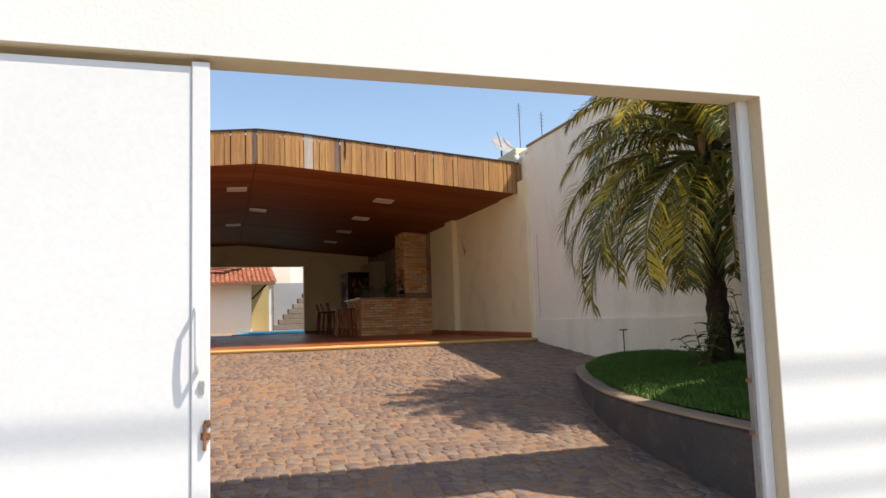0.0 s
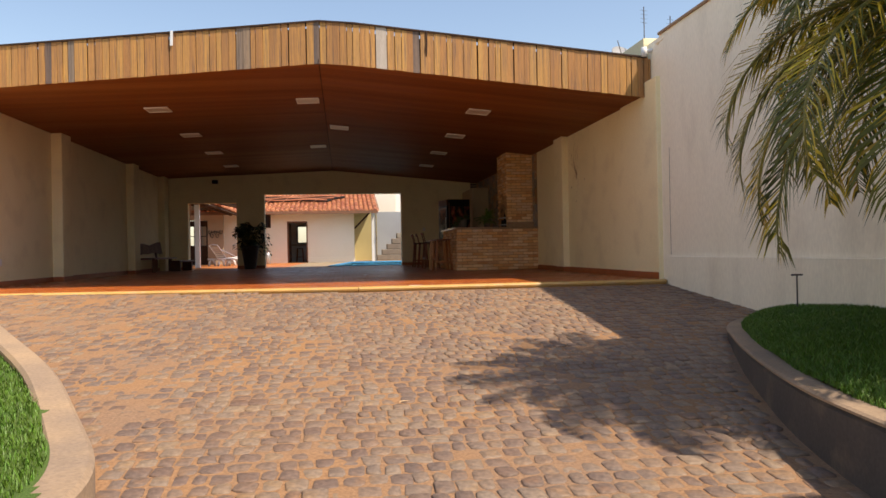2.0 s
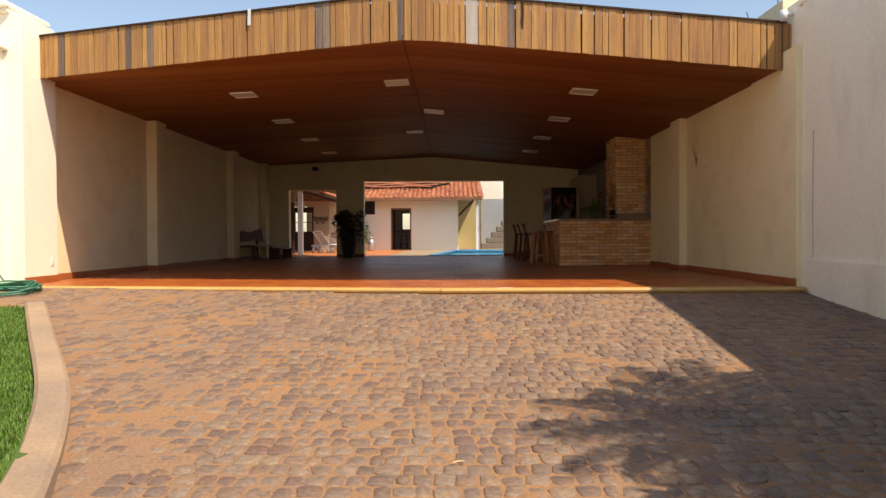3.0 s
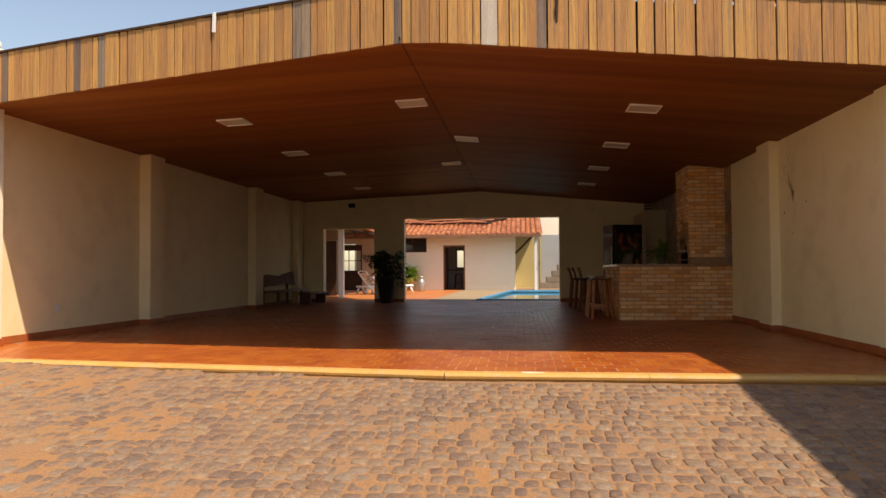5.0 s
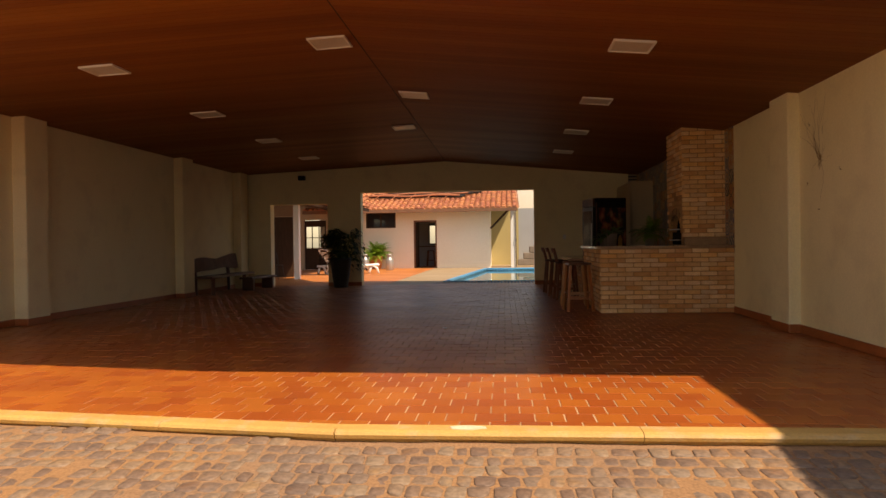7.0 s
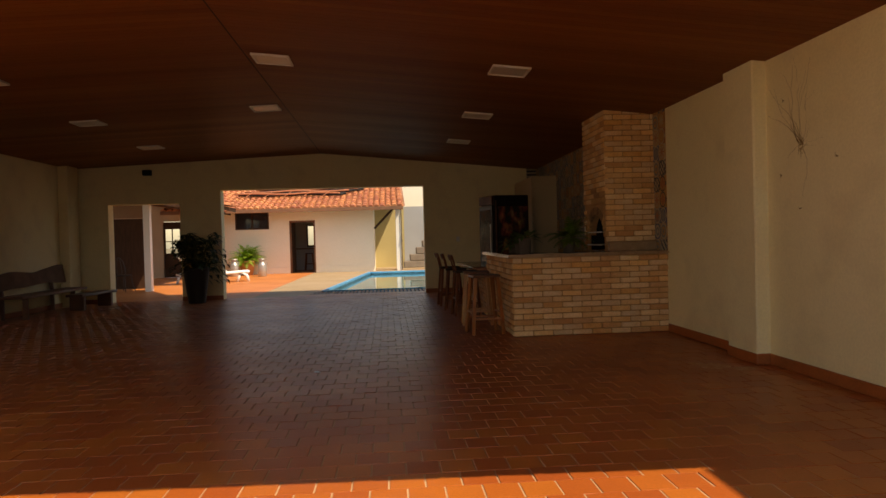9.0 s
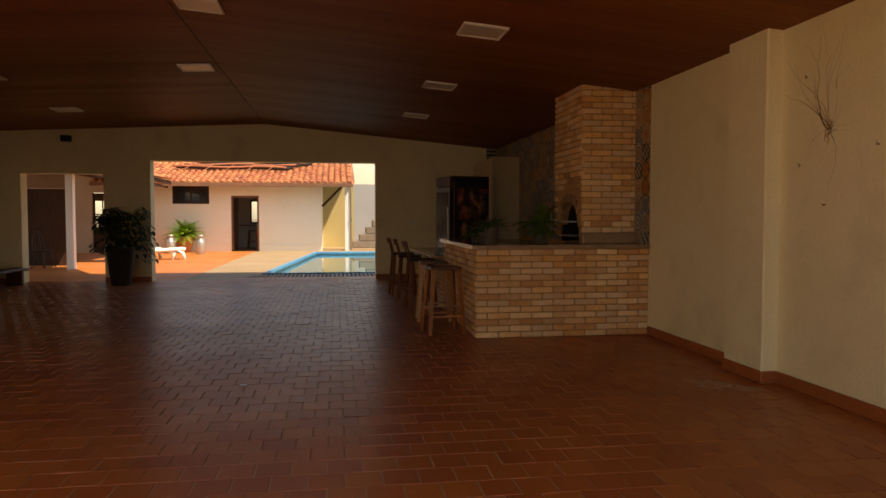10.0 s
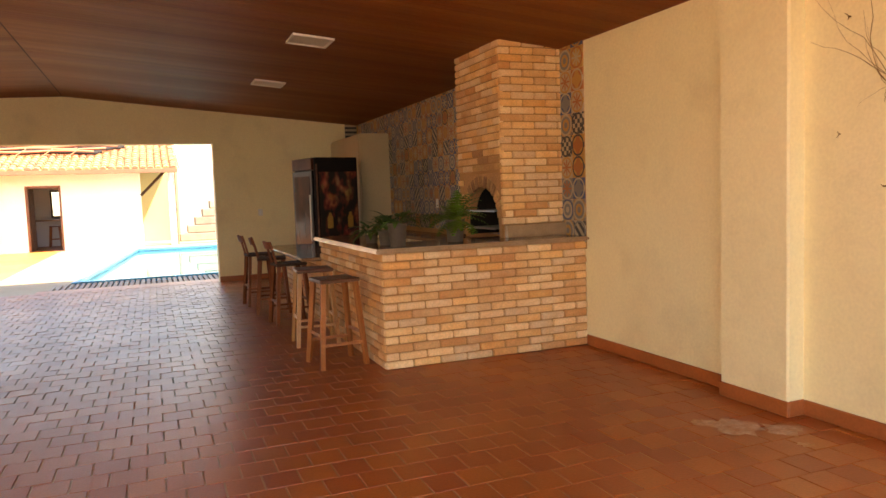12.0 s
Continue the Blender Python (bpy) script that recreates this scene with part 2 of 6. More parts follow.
bm = bmesh.new()
v = [bm.verts.new(p) for p in ((-40, -4.2, -1.12), (40, -4.2, -1.12), (40, 0.72, drive(0.72) - 0.005), (-40, 0.72, drive(0.72) - 0.005))]
bm.faces.new(v)
structure("pavement", bm, M_pave, "grey concrete pavement sloping up to the gate", "pavement")
bm = bmesh.new()
box(bm, -60, 60, -11, -4.25, -1.3, -1.17)
structure("road", bm, M_street, "dark asphalt road outside the gate", "road")
bm = bmesh.new()
box(bm, -40, 40, -4.35, -4.19, -1.3, -1.115, 0.02)
structure("kerb", bm, M_pave, "grey concrete kerb along the road", "kerb")

# driveway bed
bm = bmesh.new()
ys = [0.7 + k * 0.07 for k in range(139)]
xs = [-5.4 + k * 0.072 for k in range(151)]


def sand_z(x, y):
    """Joint sand lies in soft drifts that run over some stones, deepest beside the low lawn bed."""
    dust = 0.003 * min(1, max(0, (-0.1 - x + 0.9 * noise.noise((x * 0.9, y * 0.7, 5.0))) / 1.6)) + 0.003 * max(0, noise.noise((x * 0.8, y * 0.6, 14.0)))
    z = dust + drive(min(y, 10.15)) + 0.0078 + 0.006 * noise.noise((x * 1.7, y * 1.3, 3.0)) + 0.006 * noise.noise((x * 6.0, y * 5.0, 9.0)) + 0.003 * noise.noise((x * 15.0, y * 13.0, 2.0))
    return z if y < front(x) - 0.08 else min(z, -0.06)


rows = [[bm.verts.new((x, y, sand_z(x, y))) for x in xs] for y in ys]
for r0, r1 in zip(rows, rows[1:]):
    for k in range(150):
        bm.faces.new((r0[k], r0[k + 1], r1[k + 1], r1[k]))
driveway = structure("driveway", bm, M_sand, "sloping driveway of grey granite setts in ochre sand", "driveway", smooth=True)

# garage floor slab and its yellow edge
bm = bmesh.new()
outline = [(RIGHT, front(RIGHT)), (RIGHT, BACK + DEEP), (LEFT, BACK + DEEP), (LEFT, front(LEFT)), (0.8, front(0.8))]
top = [bm.verts.new((x, y, -0.004)) for x, y in outline]
low = [bm.verts.new((x, y, -0.35)) for x, y in outline]
bm.faces.new(top)
for k in range(5):
    bm.faces.new((top[k], low[k], low[(k + 1) % 5], top[(k + 1) % 5]))
floor = structure("floor", bm, M_grout, "terracotta brick-tile garage floor with pale joints", "floor")


def edging(name, xa, xb):
    """A rounded kerb along the front line between two x."""
    b = bmesh.new()
    n = Vector((0.13, 1, 0)).normalized() if xb < 0.9 else Vector((0, 1, 0))
    prof = ((-0.02, -0.2), (-0.025, -0.048), (-0.05, -0.044), (-0.055, -0.022), (-0.045, -0.007), (-0.02, 0.003), (0.1, 0.004), (0.1, -0.2))
    ends = [[b.verts.new(Vector((x, front(x), 0)) + n * d + Vector((0, 0, z))) for d, z in prof] for x in (xa, xb)]
    for k in range(len(prof)):
        b.faces.new((ends[0][k], ends[0][(k + 1) % 8], ends[1][(k + 1) % 8], ends[1][k]))
    b.faces.new(ends[0]), b.faces.new(ends[1][::-1])
    return part(name, b, M_edge, floor, "yellow painted concrete step edge")


cuts = [LEFT, -3.6, -1.9, -0.35, 0.8, 2.6, 4.3, RIGHT]
for a, b_ in zip(cuts, cuts[1:]):
    edging("step_edge", a + 0.002, b_ - 0.002)

b = bmesh.new()
rr = random.Random(5)
ring = [(1.58 + 0.12 * math.cos(a) * rr.uniform(0.75, 1.1), 9.535 + 0.055 * math.sin(a) * rr.uniform(0.8, 1.0)) for a in (6.283 * k / 16 for k in range(16))]
lo, hi = [b.verts.new((x, y, 0.002)) for x, y in ring], [b.verts.new((x, y, 0.0062)) for x, y in ring]
b.faces.new(hi)
for k in range(16):
    b.faces.new((lo[k], lo[(k + 1) % 16], hi[(k + 1) % 16], hi[k]))
part("worn_patch", b, M_faded, floor, "pale patch where the kerb paint has worn off")

# garage walls
bm = bmesh.new()
box(bm, RIGHT, RIGHT + 0.25, 10.1, BACK + DEEP, -0.4, 3.7)
structure("wall_east", bm, M_wall, "cream painted garage wall with faint stains", "wall")
bm = bmesh.new()
box(bm, LEFT - 0.25, LEFT, 11.4, BACK + DEEP, -0.4, 3.3)
structure("wall_west", bm, M_wall, "cream painted garage wall in shade", "wall")
OP = (-1.97, 2.6, 2.47)
OP2 = (-4.43, -2.87, 2.19)
bm = bmesh.new()
Y0, Y1 = BACK, BACK + DEEP
box(bm, LEFT, OP2[0], Y0, Y1, -0.4, 3.6)
box(bm, OP2[0], OP2[1], Y0, Y1, OP2[2], 3.6)
box(bm, OP2[1], OP[0], Y0, Y1, -0.4, 3.6)
box(bm, OP[0], OP[1], Y0, Y1, OP[2], 3.6)
box(bm, OP[1], RIGHT, Y0, Y1, -0.4, 3.6)
structure("wall_north", bm, M_wall, "cream painted wall with two openings to the pool", "wall")


def pilaster(x0, x1, y0, y1, z1):
    b = bmesh.new()
    box(b, x0, x1, y0, y1, -0.02, z1, 0.012)
    return structure("pilaster", b, M_wall, "cream painted pilaster standing against the wall", "pilaster")


pilaster(RIGHT - 0.13, RIGHT + 0.02, 13.95, 14.52, ceil_z(RIGHT - 0.1) + 0.02)
for y in (15.0, 20.05, 23.4):
    pilaster(LEFT - 0.02, LEFT + 0.2, y, y + 0.52, ceil_z(LEFT + 0.1) + 0.02)
pilaster(RIGHT - 0.04, RIGHT + 0.25, 9.62, 11.0, 3.0)
b = bmesh.new()
box(b, RIGHT + 0.07, RIGHT + 0.25, 9.62, 10.1, 3.0, 3.6)
structure("pier", b, M_garden, "cream wall end above the garage corner", "pier")
b = bmesh.new()
box(b, LEFT - 0.5, LEFT + 0.15, 10.6, 11.46, -0.4, 3.78, 0.012)
structure("pier", b, M_garden, "cream pier at the garage corner in bright sun", "pier")
b = bmesh.new()
box(b, LEFT - 0.54, LEFT + 0.0, 10.54, 11.52, 3.78, 3.84, 0.012)
box(b, LEFT - 0.59, LEFT + 0.02, 10.49, 11.57, 3.84, 3.93, 0.02)
structure("trim", b, M_garden, "moulded cap on the garage corner pier", "trim")

# skirting
def skirting(x0, x1, y0, y1):
    b = bmesh.new()
    box(b, x0, x1, y0, y1, 0.0, 0.10, 0.006)
    structure("baseboard", b, M_base, "terracotta tile skirting along the wall", "baseboard")


skirting(RIGHT - 0.015, RIGHT, 11.0, 13.935)
skirting(RIGHT - 0.055, RIGHT - 0.04, 9.62, 11.0)
skirting(RIGHT - 0.145, RIGHT - 0.13, 13.935, 14.52)
skirting(RIGHT - 0.13, RIGHT, 13.935, 13.95)
skirting(RIGHT - 0.015, RIGHT, 14.52, 16.34)
skirting(LEFT, LEFT + 0.015, 11.46, 14.98)
skirting(LEFT + 0.15, LEFT + 0.165, 10.6, 11.475)
skirting(LEFT + 0.2, LEFT + 0.215, 14.985, 15.53)
skirting(LEFT, LEFT + 0.2, 14.985, 15.0)
skirting(LEFT, LEFT + 0.015, 15.53, 20.03)
skirting(LEFT + 0.2, LEFT + 0.215, 20.035, 20.58)
skirting(LEFT, LEFT + 0.2, 20.035, 20.05)
skirting(LEFT, LEFT + 0.015, 20.58, 23.4)
skirting(OP[1], RIGHT, Y0 - 0.015, Y0)
skirting(OP2[1], OP[0], Y0 - 0.015, Y0)
skirting(LEFT, OP2[0], Y0 - 0.015, Y0)

# ceiling: boards across, a ridge strip, a dark layer over them
verts, faces = [], []


def slab8(pts):
    n = len(verts)
    verts.extend(pts)
    faces.extend([(n, n + 1, n + 2, n + 3), (n + 4, n + 7, n + 6, n + 5), (n, n + 4, n + 5, n + 1), (n + 1, n + 5, n + 6, n + 2), (n + 2, n + 6, n + 7, n + 3), (n + 3, n + 7, n + 4, n)])


FY = 10.02


def fascia_y(x):
    return FY if x > 0.8 else FY + 0.18 * (0.8 - x)


y = 10.02
while y < BACK + 0.02:
    y2 = min(y + 0.094, BACK + 0.02)
    for xa, xb in ((LEFT, RIDGE), (RIDGE, RIGHT)):
        if y < fascia_y(xa):
            # the boards of the slanting front are cut short by it
            xa = max(xa, 0.8 - (y - FY) / 0.18)
        if xa < xb - 0.05:
            za, zb = ceil_z(xa), ceil_z(xb)
            slab8([(xa, y, za), (xb, y, zb), (xb, y2, zb), (xa, y2, za), (xa, y, za + 0.02), (xb, y, zb + 0.02), (xb, y2, zb + 0.02), (xa, y2, za + 0.02)])
    y += 0.1
tagged(new("ceiling", sheet("ceiling", verts, faces, M_ceil)), "varnished brown board ceiling with a shallow ridge", "ceiling", "", "structure")
bm = bmesh.new()
pts = []
for x in (LEFT - 0.1, RIDGE, RIGHT + 0.1):
    pts.append([bm.verts.new((x, yy, ceil_z(x) + dz)) for yy, dz in ((fascia_y(x) + 0.02, 0.021), (fascia_y(x) + 0.02, 0.5), (BACK + 0.8, 0.5), (BACK + 0.8, 0.021))])
for a, b_ in zip(pts, pts[1:]):
    for k in range(4):
        bm.faces.new((a[k], b_[k], b_[(k + 1) % 4], a[(k + 1) % 4]))
bm.faces.new(pts[0]), bm.faces.new(pts[-1][::-1])
structure("roof", bm, M_gap, "low garage roof above the board ceiling", "roof")
bm = bmesh.new()
pts = [[bm.verts.new((RIDGE + dx, yy, ceil_z(RIDGE) + dz)) for dx, dz in ((-0.006, -0.003), (0.006, -0.003), (0.006, 0.02), (-0.006, 0.02))] for yy in (10.05, BACK)]
for k in range(4):
    bm.faces.new((pts[0][k], pts[0][(k + 1) % 4], pts[1][(k + 1) % 4], pts[1][k]))
structure("trim", bm, M_gap, "dark cover strip along the ceiling ridge", "trim")

# street wall with the gate opening
GY0, GY1, GX0, GX1, GZ = 0.70, 0.89, -3.6, 2.77, 1.665
bm = bmesh.new()
box(bm, -14, GX0, GY0, GY1, -1.3, 3.12)
box(bm, GX0, GX1, GY0, GY1, GZ, 3.12)
box(bm, GX1, 14, GY0, GY1, -1.3, 3.12)
structure("wall_south", bm, M_white, "tall white street wall with a gate opening", "wall")
# garden walls
bm = bmesh.new()
box(bm, RIGHT + 0.03, RIGHT + 0.25, GY1, 9.62, -1.0, 3.6)
structure("wall_garden_east", bm, M_garden, "cream garden wall with a ledge near its foot", "wall")
bm = bmesh.new()
box(bm, RIGHT - 0.02, RIGHT + 0.03, GY1, 9.35, -1.0, 0.34, 0.006)
structure("wall_plinth", bm, M_garden, "cream rendered plinth along the garden wall", "plinth")
bm = bmesh.new()
box(bm, LEFT - 0.4, LEFT - 0.1, GY1, 10.6, -1.0, 3.26)
structure("wall_garden_west", bm, M_garden, "cream garden wall in bright sun", "wall")


# ---- driveway edge planters ----
def smooth_line(pts, n=6):
    out = []
    P = [Vector(p) for p in pts]
    for i in range(len(P) - 1):
        a, b, c, d = P[max(i - 1, 0)], P[i], P[i + 1], P[min(i + 2, len(P) - 1)]
        for k in range(n):
            t = k / n
            out.append(0.5 * ((2 * b) + (c - a) * t + (2 * a - 5 * b + 4 * c - d) * t * t + (3 * b - a - 3 * c + d) * t ** 3))
    return out + [P[-1]]


def planter_wall(parent, name, line, width, top, material, label):
    """A low wall along a line in plan, its body towards the left hand of the line's way."""
    b = bmesh.new()
    rings = []
    for i, p in enumerate(line):
        d = (line[min(i + 1, len(line) - 1)] - line[max(i - 1, 0)]).normalized()
        n = Vector((-d.y, d.x))
        zt = top(p)
        q = p + n * width
        e = min(0.025, width / 4)
        rings.append([b.verts.new(v) for v in ((p.x, p.y, drive(p.y) - 0.12), (p.x, p.y, zt - e), (p.x + n.x * e, p.y + n.y * e, zt), (q.x - n.x * e, q.y - n.y * e, zt), (q.x, q.y, zt - e), (q.x, q.y, zt - 0.3))])
    for r0, r1 in zip(rings, rings[1:]):
        for k in range(6):
            b.faces.new((r0[k], r0[(k + 1) % 6], r1[(k + 1) % 6], r1[k]))
    b.faces.new(rings[0]), b.faces.new(rings[-1][::-1])
    return part(name, b, material, parent, label, smooth=False)


RK = smooth_line([(2.76, 0.9), (2.8, 1.7), (2.9, 2.5), (3.08, 3.3), (3.5, 4.45), (3.92, 5.4), (4.25, 6.05), (4.7, 6.62), (5.27, 7.0)])
LK = smooth_line([(-3.6, 8.6), (-2.6, 7.0), (-1.55, 5.3), (-0.82, 3.75), (-0.5, 2.9), (-0.46, 2.2), (-0.5, 1.62)])


def top_r(p):
    return max(-0.29, drive(p.y) + 0.02)


def top_l(p):
    return max(-0.43, drive(p.y) + 0.09)


bed_r = thing("planter_bed", "raised lawn bed with a curved grey rendered wall", "planter")
planter_wall(bed_r, "planter_wall", RK[::-1], 0.15, lambda p: top_r(p) - 0.02, M_kerb, "dark grey rendered curved wall")
line = RK[::-1]
b = bmesh.new()
rings = []
for i, p in enumerate(line):
    d = (line[min(i + 1, len(line) - 1)] - line[max(i - 1, 0)]).normalized()
    n = Vector((-d.y, d.x))
    zt = top_r(p)
    rings.append([b.verts.new((p.x + n.x * o, p.y + n.y * o, zt + dz)) for o, dz in ((-0.008, -0.019), (-0.008, -0.006), (0.01, 0.003), (0.14, 0.003), (0.158, -0.006), (0.158, -0.019))])
for r0, r1 in zip(rings, rings[1:]):
    for k in range(6):
        b.faces.new((r0[k], r0[(k + 1) % 6], r1[(k + 1) % 6], r1[k]))
part("coping", b, M_kerbtop, bed_r, "worn brownish concrete coping")

bed_l = thing("planter_bed", "low lawn bed with a wide pale rounded kerb", "planter")
planter_wall(bed_l, "planter_wall", LK[::-1], 0.21, top_l, M_kerbtop, "wide worn beige concrete kerb")


def side_of(line, p):
    """How far p lies to the left of the line, and at which stretch."""
    best = (1e9, 0)
    for a, c in zip(line, line[1:]):
        d = c - a
        t = max(0, min(1, (p - a).dot(d) / d.length_squared))
        off = p - (a + d * t)
        if off.length < abs(best[0]):
            best = (off.length * (1 if d.x * off.y - d.y * off.x > 0 else -1), (a + d * t).y)
    return best


def in_right_bed(x, y, inset=0.0):
    return y < 7.6 and x < RIGHT and x > 2.6 and side_of(RK, Vector((x, y)))[0] < -inset


def in_left_bed(x, y, inset=0.0):
    return y < 8.7 and x < -0.3 and side_of(LK, Vector((x, y)))[0] < -inset


def lawn(name, inside, edge, x0, x1, y0, y1, level, count, seed, parent_soil):
    """Soil of a bed as a fine sheet, and its grass as many bent blades."""
    rnd = random.Random(seed)
    vs, fs, idx = [], [], {}
    step = 0.045
    nx, ny = int((x1 - x0) / step), int((y1 - y0) / step)
    for i in range(nx + 1):
        for j in range(ny + 1):
            x, y = x0 + i * step, y0 + j * step
            if inside(x, y, 0.12):
                idx[i, j] = len(vs)
                vs.append((x, y, level(x, y)))
    for i, j in idx:
        if (i + 1, j) in idx and (i, j + 1) in idx and (i + 1, j + 1) in idx:
            fs.append((idx[i, j], idx[i + 1, j], idx[i + 1, j + 1], idx[i, j + 1]))
    soil = new("soil", sheet("soil", vs, fs, M_soil, True))
    soil.parent = parent_soil
    vs, fs = [], []
    while len(fs) < count:
        x, y = rnd.uniform(x0, x1), rnd.uniform(y0, y1)
        if not inside(x, y, edge):
            continue
        z = level(x, y) - 0.005
        h, w, a = rnd.uniform(0.02, 0.05), rnd.uniform(0.002, 0.004), rnd.uniform(0, 6.28)
        lean = rnd.uniform(0.1, 0.8) * h
        ca, sa = math.cos(a), math.sin(a)
        n = len(vs)
        vs += [(x - sa * w, y + ca * w, z), (x + sa * w, y - ca * w, z), (x + ca * lean * 0.4 + sa * w * 0.8, y + sa * lean * 0.4 - ca * w * 0.8, z + h * 0.6),
               (x + ca * lean * 0.4 - sa * w * 0.8, y + sa * lean * 0.4 + ca * w * 0.8, z + h * 0.6), (x + ca * lean, y + sa * lean, z + h)]
        fs += [(n, n + 1, n + 2, n + 3), (n + 3, n + 2, n + 4)]
    tagged(new(name, sheet(name, vs, fs, M_grass)), "dense short green lawn grass in the bed", "grass", "", "stuff")


KERB_X = [(p.y, p.x) for p in RK[::4]] + [(9.0, 5.3)]
lawn("lawn", in_right_bed, 0.125, 2.7, RIGHT - 0.03, 0.95, 7.1, lambda x, y: max(-0.30, drive(y)) + 0.006 + 0.035 * min(1, max(0, (x - lerp_table(KERB_X, y) - 0.17) / 0.12)) + 0.16 * min(1, max(0, (x - lerp_table(KERB_X, y)) / 1.3)) + 0.02 * noise.noise((x * 1.5, y * 1.5, 0)), 230000, 3, bed_r)
lawn("lawn", in_left_bed, 0.2, LEFT - 0.15, -0.4, 1.0, 8.6, lambda x, y: max(-0.46, drive(y)) + 0.03 + 0.02 * noise.noise((x * 1.5, y * 1.5, 4)), 240000, 4, bed_l)

# ---- gate ----
gate = thing("sliding_gate", "white enamelled steel gate leaf drawn half open", "gate")
b = bmesh.new()
box(b, -3.55, -0.40, 0.735, 0.765, drive(0.7) + 0.03, 1.62, 0.004)
part("panel", b, M_metalwhite, gate)
for x0, x1 in ((-0.40, -0.32), (-3.58, -3.50)):
    b = bmesh.new()
    box(b, x0, x1, 0.722, 0.785, drive(0.7) + 0.02, 1.64, 0.005)
    part("stile", b, M_metalwhite, gate)
b = bmesh.new()
box(b, -3.5, -0.40, 0.726, 0.78, drive(0.7) + 0.02, drive(0.7) + 0.1, 0.005)
part("bottom_rail", b, M_metalwhite, gate)
b = bmesh.new()
tube(b, [(-0.375, 0.722, 0.22), (-0.375, 0.672, 0.22), (-0.375, 0.666, 0.25), (-0.375, 0.66, 0.36), (-0.375, 0.666, 0.47), (-0.375, 0.672, 0.5), (-0.375, 0.722, 0.5)], 0.011, 10)
part("handle", b, M_metalwhite, gate, "white vertical pull handle", smooth=True)
b = bmesh.new()
tube(b, [(-0.355, 0.725, 0.155), (-0.355, 0.708, 0.155)], 0.014, 14)
box(b, -0.366, -0.344, 0.713, 0.722, 0.115, 0.175, 0.003)
part("lock_cylinder", b, mat("brushed_steel", (0.6, 0.6, 0.6), (0.5, 0.5, 0.5), 4, 90, 0.35, 0.05, metal=0.9, grain=0.06), gate, "small steel lock cylinder")
b = bmesh.new()
box(b, -0.345, -0.318, 0.705, 0.73, -0.03, 0.0, 0.003)
box(b, -0.36, -0.318, 0.71, 0.73, -0.085, -0.055, 0.003)
box(b, -0.35, -0.335, 0.70, 0.73, -0.13, -0.015, 0.003)
part("latch", b, M_rust, gate, "rusty broken latch bracket")
tr = thing("gate_track", "worn white steel channel at the gate jamb", "rail")
zb = drive(0.8) + 0.01
for name, x0, x1, y0, y1 in (("flange", GX1 - 0.07, GX1 - 0.005, 0.80, 0.806), ("web", GX1 - 0.07, GX1 - 0.064, 0.806, 0.854), ("flange", GX1 - 0.07, GX1 - 0.005, 0.854, 0.86)):
    b = bmesh.new()
    box(b, x0, x1, y0, y1, zb, GZ - 0.002, 0.0015)
    part(name, b, M_metalwhite, tr)
b = bmesh.new()
box(b, GX1 - 0.085, GX1 - 0.07, 0.83, 0.875, zb, GZ - 0.002, 0.003)
part("seal", b, mat("grey_weathered_seal", (0.30, 0.27, 0.24), (0.22, 0.2, 0.18), 6, 60, 0.8, 0.2, grain=0.2), tr, "grey weathered strip")
for z in (-0.30, 0.0):
    b = bmesh.new()
    box(b, GX1 - 0.115, GX1 - 0.085, 0.84, 0.86, z - 0.012, z + 0.012, 0.003)
    part("catch", b, M_rust, tr, "small rusty catch")
# painted reveals of the opening
b = bmesh.new()
box(b, GX0, GX1 - 0.003, GY0 + 0.002, GY1 - 0.002, GZ - 0.004, GZ - 0.0005)
structure("trim", b, M_jamb, "beige painted soffit of the gate lintel", "trim")
b = bmesh.new()
box(b, GX1 - 0.004, GX1 - 0.0005, GY0 + 0.002, GY1 - 0.002, drive(0.8), GZ - 0.004)
structure("trim", b, M_jamb, "beige painted reveal of the gate opening", "trim")

# ---- fascia of weathered boards ----
fas = thing("fascia", "weathered vertical wooden boards along the garage roof edge", "fascia")
M_fas = mat("weathered_fascia_board", (0.52, 0.25, 0.065), (0.36, 0.18, 0.065), 3.2, 55, 0.75, 0.4, grain=0.28, vary=0.13, stretch=(9, 9, 0.22), dirt=(0.12, 0.085, 0.07), dirt_amount=0.9)
M_fasgrey = mat("greyed_fascia_board", (0.26, 0.17, 0.11), (0.15, 0.115, 0.10), 2.2, 40, 0.8, 0.35, grain=0.25, vary=0.3, stretch=(7, 7, 0.3), dirt=(0.07, 0.055, 0.05), dirt_amount=0.9)
M_faswhite = mat("bleached_board", (0.50, 0.43, 0.36), (0.40, 0.33, 0.27), 4, 50, 0.8, 0.3, grain=0.15, stretch=(3, 3, 0.4))
rnd = random.Random(8)
x = LEFT + 0.02
